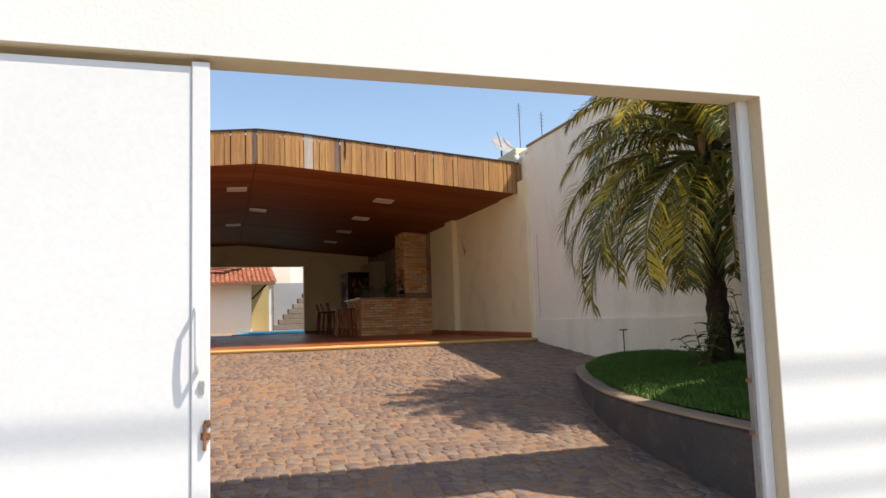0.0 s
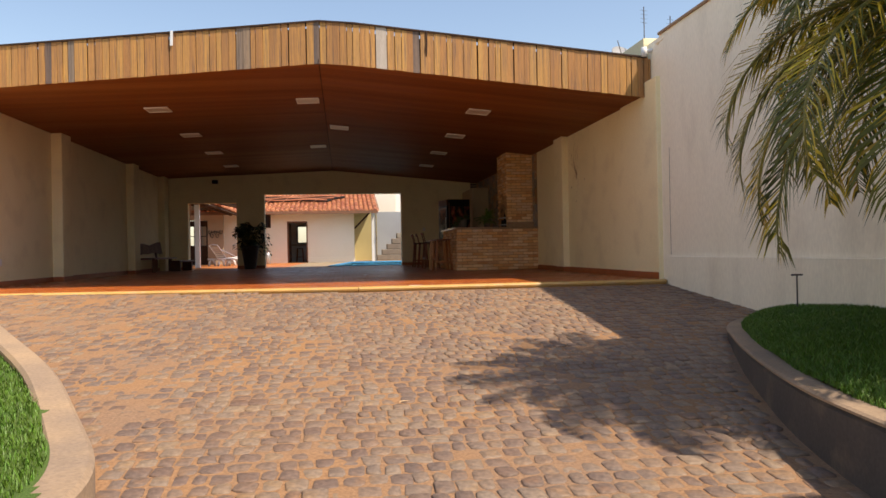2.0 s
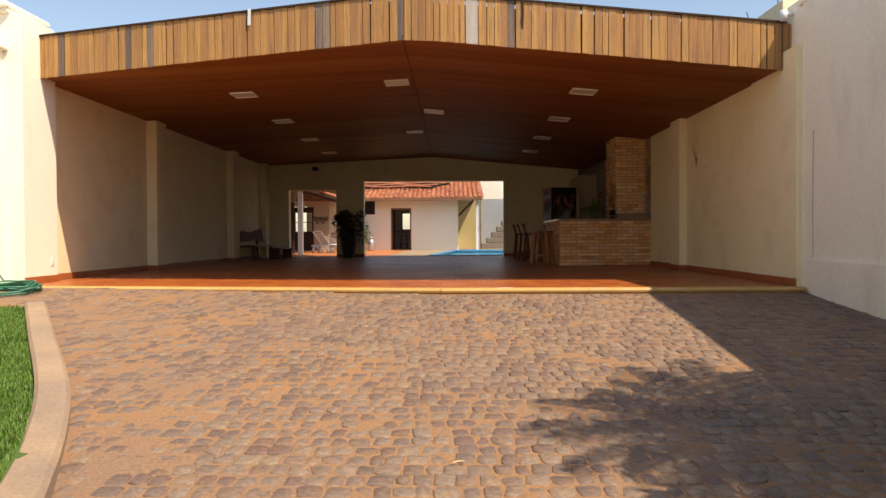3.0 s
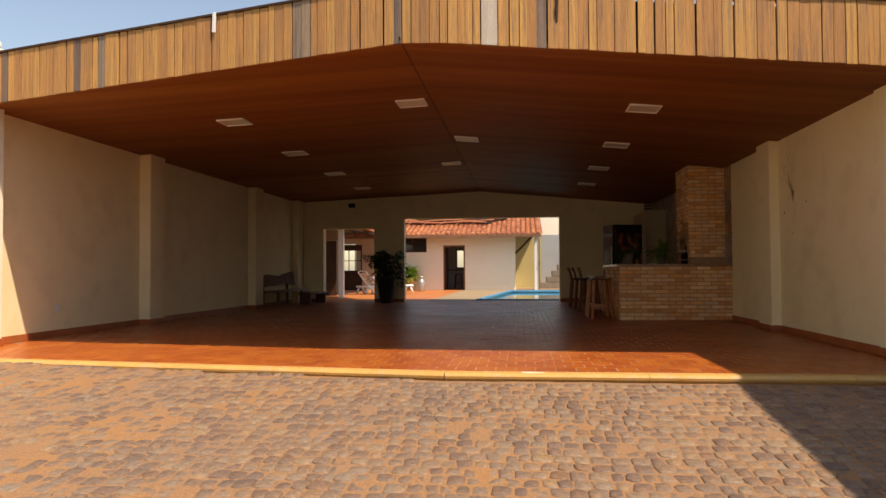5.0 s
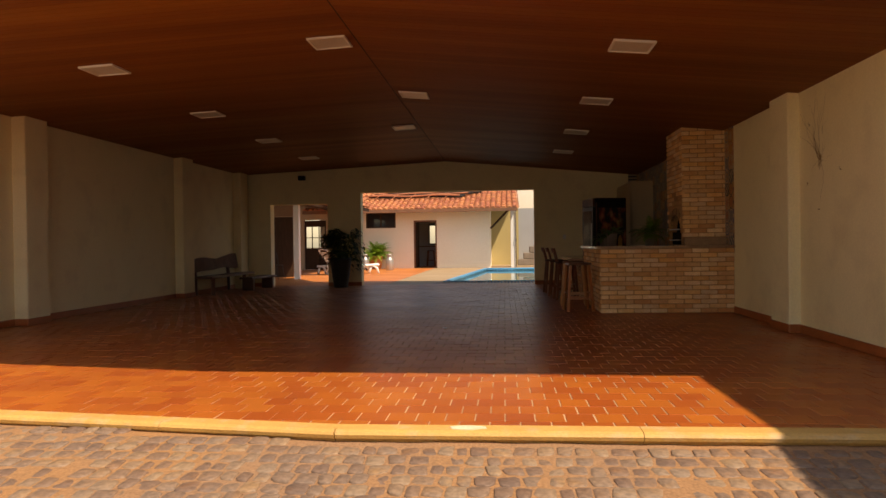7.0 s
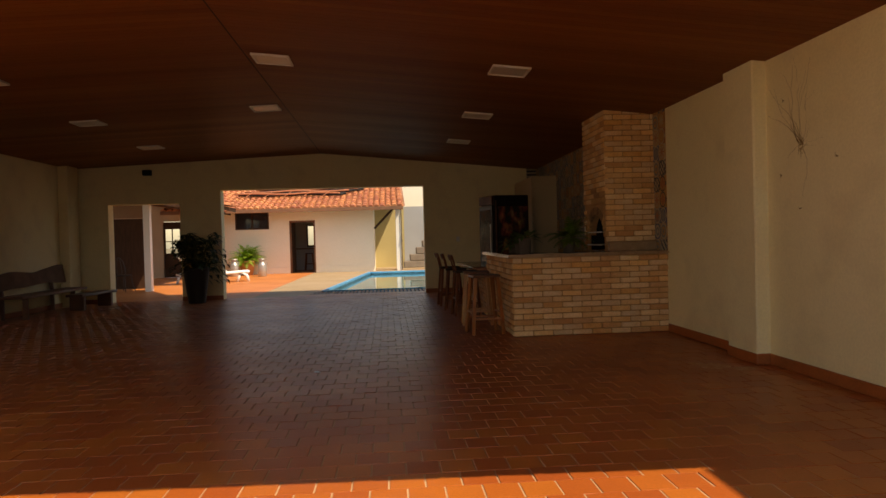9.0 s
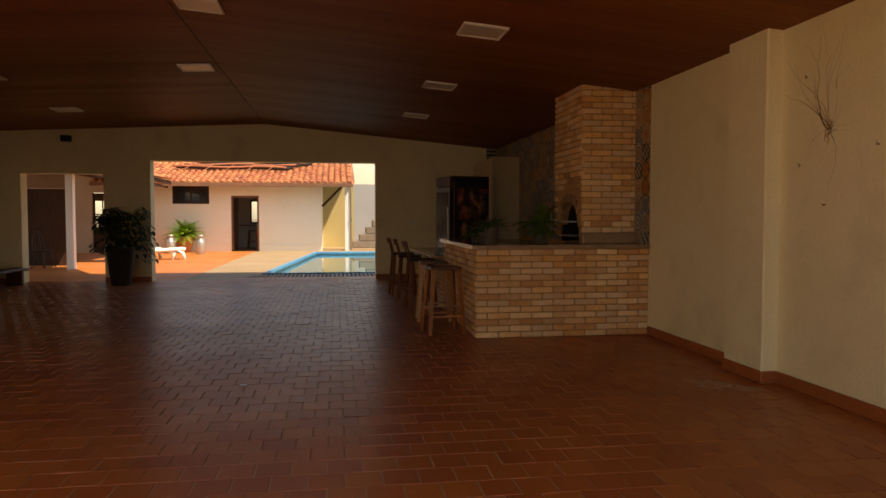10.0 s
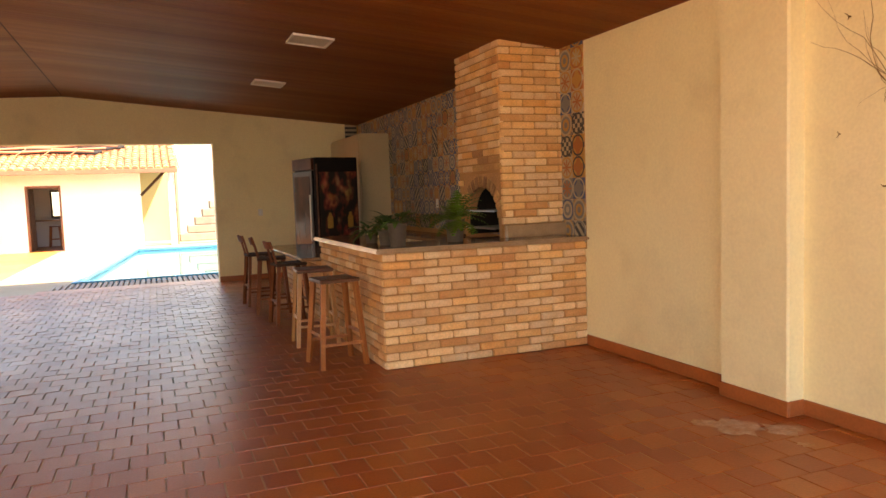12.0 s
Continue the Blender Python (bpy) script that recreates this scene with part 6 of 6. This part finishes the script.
for k in range(6):   # trailing stems on the open side
    x0, y0 = 0.3 + 0.05 * k, -0.1 + 0.05 * k
    for j in range(7):
        leaf_blade(bl, (x0 + rnd.uniform(-0.05, 0.05), y0, 1.15 - 0.11 * j), (rnd.uniform(0.2, 1), rnd.uniform(-0.6, 0.4), -0.3), 0.15, 0.065, 1.2)
part("stems", b, M_rachis, pp)
part("leaves", bl, M_leafdark, pp, "glossy dark green leaves")
pp.matrix_basis = pose(-2.37, 23.35, 0)

# wooden bench and low table by the wall
M_bench = mat("old_reddish_wood", (0.16, 0.06, 0.03), (0.10, 0.04, 0.022), 4, 50, 0.5, 0.2, grain=0.2, stretch=(0.6, 4, 4))
bench = thing("wooden_bench", "old dark wooden bench with a carved wavy backrest", "bench")
b = bmesh.new()
box(b, -0.98, 0.98, -0.25, 0.20, 0.38, 0.43, 0.012)
part("seat", b, M_bench, bench)
b = bmesh.new()
n = 24
lo, hi, lo2, hi2 = [], [], [], []
for k in range(n + 1):
    x = -1.0 + 2.0 * k / n
    zt = 0.86 + 0.05 * x - 0.075 * math.exp(-((x - 0.15) / 0.25) ** 2) + 0.012 * math.sin(x * 9)
    zl = 0.56 - 0.07 * math.exp(-((x + 0.95) / 0.3) ** 2) + 0.02 * math.sin(x * 5)
    lo.append(b.verts.new((x, 0.20, zl))), hi.append(b.verts.new((x, 0.26, zt)))
    lo2.append(b.verts.new((x, 0.235, zl))), hi2.append(b.verts.new((x, 0.295, zt)))
for k in range(n):
    b.faces.new((lo[k], lo[k + 1], hi[k + 1], hi[k])), b.faces.new((lo2[k + 1], lo2[k], hi2[k], hi2[k + 1]))
    b.faces.new((hi[k], hi[k + 1], hi2[k + 1], hi2[k])), b.faces.new((lo[k + 1], lo[k], lo2[k], lo2[k + 1]))
b.faces.new((lo[0], hi[0], hi2[0], lo2[0])), b.faces.new((lo[n], lo2[n], hi2[n], hi[n]))
part("backrest", b, mat("paler_worn_wood", (0.21, 0.11, 0.068), (0.14, 0.07, 0.042), 4, 50, 0.85, 0.2, grain=0.2), bench, "paler carved wavy backrest")
for sx in (-0.78, 0.62):
    b = bmesh.new()
    tube(b, [(sx, 0.25, 0), (sx, 0.26, 0.44), (sx, 0.31, 0.8)], 0.045, 4, square=True)
    part("back_leg", b, M_bench, bench)
    b = bmesh.new()
    tube(b, [(sx, -0.15, 0), (sx, -0.15, 0.385)], 0.06, 4, square=True)
    part("front_leg", b, M_bench, bench)
bench.matrix_basis = pose(-4.88, 21.98, 0, 0, 0, 90) @ Matrix.Diagonal((1.38, 1, 1, 1))
tab = thing("low_bench", "low dark wooden slab bench beside the bench", "bench")
b = bmesh.new()
n = 14
rings = []
for k in range(n + 1):
    x = -0.68 + 1.36 * k / n
    w0, w1 = -0.19 + 0.018 * math.sin(x * 7), 0.19 + 0.022 * math.sin(x * 5 + 1)
    rings.append([b.verts.new((x, yy, zz)) for yy, zz in ((w0 + 0.012, 0.28), (w0, 0.305), (w0 + 0.01, 0.33), (w1 - 0.01, 0.33), (w1, 0.305), (w1 - 0.012, 0.28))])
for r0, r1 in zip(rings, rings[1:]):
    for k in range(6):
        b.faces.new((r0[k], r0[(k + 1) % 6], r1[(k + 1) % 6], r1[k]))
b.faces.new(rings[0]), b.faces.new(rings[-1][::-1])
part("slab", b, M_bench, tab, "wavy-edged wooden slab")
for sx in (-0.55, 0.55):
    b = bmesh.new()
    box(b, sx - 0.04, sx + 0.04, -0.15, 0.15, 0.0, 0.282, 0.008)
    part("leg", b, M_bench, tab)
tab.matrix_basis = pose(-4.42, 23.0, 0, 0, 0, 84)

# ---- things on the counter ----
def pot_plant(x, y, r, h, kind, seed):
    t = thing("potted_herb", "green fern in a grey pot on the worktop" if kind else "small leafy plant in a grey pot on the worktop", "potted plant", group="plants on the worktop")
    b = bmesh.new()
    lathe(b, [(r * 0.82, 0), (r, h * 0.9), (r * 1.06, h * 0.9), (r * 1.06, h), (r * 0.92, h), (r * 0.88, h * 0.8)], 18)
    part("pot", b, M_potgrey, t, "dark grey pot", smooth=True)
    if kind:
        fern_tuft(t, (0, 0, h * 0.9), 60, 0.36, seed, M_fernc)
    else:
        b = bmesh.new()
        bush(b, (0, 0, h * 0.9), 0.09, 40, 0.17, 0.045, seed, 0.3, 1.0, 0.08)
        part("leaves", b, M_leaf, t)
    t.matrix_basis = pose(x, y, CZ + 0.044)


M_potgrey = mat("grey_plastic_pot", (0.17, 0.14, 0.115), (0.13, 0.105, 0.085), 3, 40, 0.6, 0.1, grain=0.1)
M_fernc = leaf_mat("counter_fern_green", (0.07, 0.15, 0.015), (0.11, 0.20, 0.02))
pot_plant(3.47, 16.5, 0.08, 0.2, False, 2)
pot_plant(3.46, 16.78, 0.075, 0.13, False, 5)
pot_plant(3.42, 17.12, 0.06, 0.08, False, 7)
pot_plant(4.07, 16.66, 0.085, 0.2, True, 3)
tap = thing("kitchen_tap", "chrome kitchen tap with an arched spout", "tap")
M_chrome = mat("chrome", (0.7, 0.7, 0.7), (0.65, 0.65, 0.65), 3, 40, 0.12, 0, metal=1.0, grain=0.02)
b = bmesh.new()
tube(b, [(5.15, 18.9, 0.90), (5.15, 18.9, 1.15), (5.12, 18.9, 1.22), (5.02, 18.9, 1.24), (4.95, 18.9, 1.18)], 0.012, 8)
part("spout", b, M_chrome, tap, smooth=True)
b = bmesh.new()
tube(b, [(5.15, 18.9, 0.95), (5.15, 18.82, 0.98)], 0.01, 8)
part("lever", b, M_chrome, tap)
for y, z, col in ((18.2, 1.32, 0), (20.0, 1.32, 0), (18.9, 1.4, 0)):
    so = thing("wall_socket", "white wall socket plate", "socket", group="sockets over the counter")
    b = bmesh.new()
    box(b, RIGHT - 0.024, RIGHT - 0.014, y - 0.04, y + 0.04, z - 0.06, z + 0.06, 0.004)
    part("plate", b, M_lamp, so)
    b = bmesh.new()
    box(b, RIGHT - 0.027, RIGHT - 0.024, y - 0.018, y + 0.018, z - 0.03, z + 0.03, 0.001)
    part("insert", b, M_plastic, so)
for x, y, z, nx in ((LEFT + 0.002, 12.75, 0.42, 1), (LEFT + 0.152, 11.3, 0.3, 1)):
    so = thing("wall_socket", "cream wall socket plate low on the wall", "socket", group="sockets on the garage wall")
    b = bmesh.new()
    box(b, x - 0.002, x + 0.01, y - 0.04, y + 0.04, z - 0.06, z + 0.06, 0.004)
    part("plate", b, M_lamp, so)
    b = bmesh.new()
    box(b, x + 0.01, x + 0.013, y - 0.018, y + 0.018, z - 0.03, z + 0.03, 0.001)
    part("insert", b, M_plastic, so)
sw = thing("light_switch", "white light switch plate on the end wall", "switch")
b = bmesh.new()
box(b, 3.33, 3.41, BACK - 0.012, BACK - 0.001, 1.16, 1.28, 0.003)
part("plate", b, M_lamp, sw)
b = bmesh.new()
box(b, 3.355, 3.385, BACK - 0.016, BACK - 0.012, 1.19, 1.25, 0.002)
part("rocker", b, M_plastic, sw)
spk = thing("wall_speaker", "small dark loudspeaker high on the wall", "speaker")
b = bmesh.new()
box(b, -3.62, -3.44, BACK - 0.16, BACK - 0.03, 2.82, 2.94, 0.01)
part("box", b, M_black, spk)
b = bmesh.new()
tube(b, [(-3.53, BACK - 0.03, 2.88), (-3.53, BACK, 2.88)], 0.015, 6)
part("bracket", b, M_black, spk)

# dead creeper on the garage wall
cre = thing("dead_creeper", "dry brown creeper stems clinging to the wall", "creeper")
rnd = random.Random(3)
b = bmesh.new()
M_dry = mat("dry_creeper", (0.36, 0.23, 0.10), (0.24, 0.14, 0.06), 6, 50, 0.9, 0.2, grain=0.2)
xw = RIGHT - 0.004


def creep(y, z, ang, length, rad):
    pts = [(xw, y, z)]
    for k in range(7):
        y += math.cos(ang) * length / 7
        z += math.sin(ang) * length / 7
        ang += rnd.uniform(-0.42, 0.42)
        pts.append((xw - rnd.uniform(0, 0.012), y, z))
    tube(b, pts, [rad * (1 - 0.1 * k) for k in range(8)], 4)
    return pts


for k in range(9):    # long stems that climb from the knot
    creep(13.39 + rnd.uniform(-0.03, 0.03), 1.95, rnd.uniform(0.75, 1.6), rnd.uniform(0.3, 0.8), rnd.uniform(0.0012, 0.0024))
for k in range(5):    # loose strands higher up
    creep(13.5 + rnd.uniform(-0.3, 0.25), rnd.uniform(2.2, 2.5), rnd.uniform(1.1, 2.0), rnd.uniform(0.15, 0.4), 0.001)
for k in range(4):
    creep(13.39, 1.95, rnd.uniform(2.2, 3.4), rnd.uniform(0.15, 0.35), 0.001)
creep(13.38, 1.93, -2.3, 0.45, 0.0013)
creep(13.4, 1.95, -0.1, 0.22, 0.0014)
for k in range(14):   # the knot itself
    creep(13.39 + rnd.uniform(-0.03, 0.03), 1.94 + rnd.uniform(-0.03, 0.03), rnd.uniform(0, 6.28), rnd.uniform(0.04, 0.1), 0.0025)
for yy, zz in ((13.70, 1.72), (13.41, 1.42), (13.64, 2.37), (12.9, 1.8)):
    for j in range(3):
        creep(yy, zz, rnd.uniform(-0.8, 0.8), rnd.uniform(0.02, 0.05), 0.003)
part("stems", b, M_dry, cre)

# ---- litter on the ground ----
for x, y, z, n, lb in ((1.035, 14.47, 0.002, "paper_scrap", "small white paper scrap on the tiles"), (0.94, 4.25, drive(4.25) + 0.03, "dry_leaf", "small pale dry leaf on the driveway")):
    t = thing(n, lb, "litter")
    b = bmesh.new()
    if n == "dry_leaf":
        leaf_blade(b, (0, 0, 0), (1, 0.35, 0.05), 0.075, 0.022, 0.1, 0.5)
    else:
        rr = random.Random(2)
        ring = [b.verts.new((0.035 * math.cos(6.283 * k / 7) * rr.uniform(0.6, 1.2), 0.03 * math.sin(6.283 * k / 7) * rr.uniform(0.6, 1.2), rr.uniform(0.002, 0.014))) for k in range(7)]
        c = b.verts.new((0, 0, 0.018))
        for k in range(7):
            b.faces.new((ring[k], ring[(k + 1) % 7], c))
    part("sheet" if n != "dry_leaf" else "blade", b, M_plastic if n != "dry_leaf" else mat("pale_dry_leaf", (0.6, 0.42, 0.25), (0.5, 0.33, 0.18), 9, 50, 0.8, 0.1, grain=0.1), t)
    t.matrix_basis = pose(x, y, z)

spill = thing("paint_stain", "pale dried paint stain on the floor tiles", "stain")
b = bmesh.new()
rr = random.Random(9)
for cx, cy, r0 in ((4.72, 13.95, 0.2), (4.9, 13.8, 0.14), (4.6, 14.1, 0.09), (4.82, 13.55, 0.05)):
    ring = [b.verts.new((cx + r0 * math.cos(6.283 * k / 18) * rr.uniform(0.45, 1.1), cy + r0 * math.sin(6.283 * k / 18) * rr.uniform(0.45, 1.1), 0.0035 + 0.0004 * (r0 > 0.15))) for k in range(18)]
    b.faces.new(ring)
part("film", b, mat("dried_paint", (0.55, 0.36, 0.24), (0.46, 0.20, 0.09), 14, 60, 0.7, 0.1, grain=0.2), spill)

# ---- overhead cables across the street, unseen but for their shadow streaks on the wall ----
for k, (z, y) in enumerate(((4.6, -1.6), (5.0, -1.65), (5.5, -1.7))):
    t = thing("overhead_cable", "black overhead cable along the street", "cable", group="street cables")
    b = bmesh.new()
    tube(b, [(-25 + 5 * j, y, z + 0.012 * (5 - j) ** 2 * 0.4) for j in range(11)], 0.02, 6)
    part("wire", b, M_pipe, t)

# poles added out of view, only to hold the cable ends
for x in (-25, 25):
    t = thing("utility_pole", "grey concrete pole added out of view to carry the cables", "pole", group="street poles")
    b = bmesh.new()
    tube(b, [(x, -1.55, -1.2), (x, -1.55, 7.0)], [0.16, 0.1], 12)
    part("shaft", b, M_pave, t)
    b = bmesh.new()
    box(b, x - 0.06, x + 0.06, -1.8, -1.45, 4.55, 5.75, 0.01)
    part("bracket", b, M_rust, t)

# ---- setts of the driveway and tiles of the floor ----
def in_beds(x, y):
    return in_right_bed(x, y, -0.03) or in_left_bed(x, y, -0.03)


def sett_shape(r, w, d):
    """A worn sett: foot, shoulder and a smaller, nearly flat top, with knocked-off corners."""
    cut = [r.uniform(0.006, 0.028) for _ in range(4)]
    ring = []
    for k, (sx, sy) in enumerate(((-1, -1), (1, -1), (1, 1), (-1, 1))):
        ca, cb = (cut[k] * r.uniform(0.6, 1.2), cut[k] * r.uniform(0.6, 1.2))
        jx, jy = r.uniform(-0.009, 0.009), r.uniform(-0.010, 0.010)
        p, q = (sx * (w / 2 - ca) + jx, sy * d / 2 + jy), (sx * w / 2 + jx, sy * (d / 2 - cb) + jy)
        ring += [p, q] if k in (1, 3) else [q, p]
    pts = []
    for f, z in ((1.0, -0.03), (0.985, 0.0), (0.88, 0.0045)):
        pts += [(x * f, y * f, z + (r.uniform(-0.0012, 0.0012) if z > 0 else 0)) for x, y in ring]
    pts.append((0, 0, 0.006 + r.uniform(-0.001, 0.001)))
    fs = []
    for a in (0, 8):
        fs += [(a + k, a + (k + 1) % 8, a + 8 + (k + 1) % 8, a + 8 + k) for k in range(8)]
    fs += [(16 + k, 16 + (k + 1) % 8, 24) for k in range(8)]
    return pts, fs


rnd = random.Random(77)
variants = []
for k in range(16):
    vs, fs = sett_shape(rnd, 0.096, 0.117)
    variants.append(sheet("sett", vs, fs, M_stone, True))
vs_all, fs_all = [], []
row, y, singles = 0, 0.95, 0
slope = math.degrees(math.atan(0.0876))
while y < 10.35:
    x = LEFT + 0.1 + (0.08 if row % 2 else 0) + rnd.uniform(-0.02, 0.02)
    while x < RIGHT:
        w = rnd.uniform(0.070, 0.122)
        xc, yc = x + w / 2, y + rnd.uniform(-0.009, 0.009) + 0.012 * math.sin(x * 1.3 + y)
        x += w + rnd.uniform(0.009, 0.017)
        if yc > front(xc) - 0.075 or in_beds(xc, yc):
            continue
        z = drive(min(yc, 10.15)) + 0.0085 + rnd.uniform(-0.005, 0.005)
        if 0.2 < xc < 3.0 and 7.6 < yc < 9.5 and singles < 300:
            ob = new("sett", variants[rnd.randrange(16)])
            ob.parent = driveway
            ob.matrix_basis = pose(xc, yc, z, slope, rnd.uniform(-1.5, 1.5), rnd.uniform(-2.5, 2.5)) @ Matrix.Diagonal((w / 0.096, 1, 1, 1))
            singles += 1
        else:
            pts, fs = sett_shape(rnd, w, rnd.uniform(0.106, 0.126))
            n = len(vs_all)
            turn = rnd.uniform(-0.09, 0.09)
            vs_all += [(xc + a - c * turn, yc + c + a * turn, z + e + 0.08 * c) for a, c, e in pts]
            fs_all += [tuple(i + n for i in f) for f in fs]
    y += 0.131
    row += 1
rest = tagged(new("sett_field", sheet("sett_field", vs_all, fs_all, M_stonej, True)), "", "", "", "stuff")
rest.parent = driveway

TL, TW, TJ = 0.1805, 0.207, 0.0065
EX, EY2 = 0.0028, 0.0026
u_, w_ = TL / 2, TW / 2
tile_me = sheet("floor_tile", [(-u_, -w_, -0.007), (u_, -w_, -0.007), (u_, w_, -0.007), (-u_, w_, -0.007), (-u_ + EX, -w_ + EY2, 0), (u_ - EX, -w_ + EY2, 0), (u_ - EX, w_ - EY2, 0), (-u_ + EX, w_ - EY2, 0)],
                [(4, 5, 6, 7), (0, 1, 5, 4), (1, 2, 6, 5), (2, 3, 7, 6), (3, 0, 4, 7)], M_tile)
vs_all, fs_all = [], []
singles, row = 0, 0
y = 9.5
while y < BACK + DEEP - 0.02:
    x = LEFT + (0.093 if row % 2 else 0.0)
    while x < RIGHT - 0.02:
        xc, yc = x + TL / 2, y + TW / 2
        x += TL + TJ
        x1 = min(xc + TL / 2, RIGHT)
        if yc + TW / 2 < front(xc) + 0.13:
            continue
        if (xc > CX0 + 0.05 and CY0 + 0.1 < yc < CY1) or (BACK < yc and not (OP[0] < xc < OP[1] or OP2[0] < xc < OP2[1])):
            continue
        z = rnd.uniform(-0.0012, 0.0012)
        if -0.35 < xc < 2.95 and 12.6 < yc < 15.9 and singles < 300:
            ob = new("floor_tile", tile_me)
            ob.parent = floor
            ob.matrix_basis = pose(xc, yc, z, rnd.uniform(-0.35, 0.35), rnd.uniform(-0.25, 0.25), rnd.uniform(-0.3, 0.3))
            singles += 1
        else:
            n = len(vs_all)
            a, c = xc - TL / 2, x1
            tx, ty = rnd.uniform(-0.0012, 0.0012), rnd.uniform(-0.0010, 0.0010)
            e, g = EX, EY2
            # tiles along the step edge are cut to its line
            ya, yb = max(yc - TW / 2, front(a) + 0.104), max(yc - TW / 2, front(c) + 0.104)
            vs_all += [(a, ya, -0.007), (c, yb, -0.007), (c, yc + TW / 2, -0.007), (a, yc + TW / 2, -0.007),
                       (a + e, ya + g, z - tx - ty), (c - e, yb + g, z + tx - ty), (c - e, yc + TW / 2 - g, z + tx + ty), (a + e, yc + TW / 2 - g, z - tx + ty)]
            fs_all += [(n + 4, n + 5, n + 6, n + 7), (n, n + 1, n + 5, n + 4), (n + 1, n + 2, n + 6, n + 5), (n + 2, n + 3, n + 7, n + 6), (n + 3, n, n + 4, n + 7)]
    y += TW + 0.0022
    row += 1
rest = tagged(new("tile_field", sheet("tile_field", vs_all, fs_all, M_tilej)), "", "", "", "stuff")
rest.parent = floor
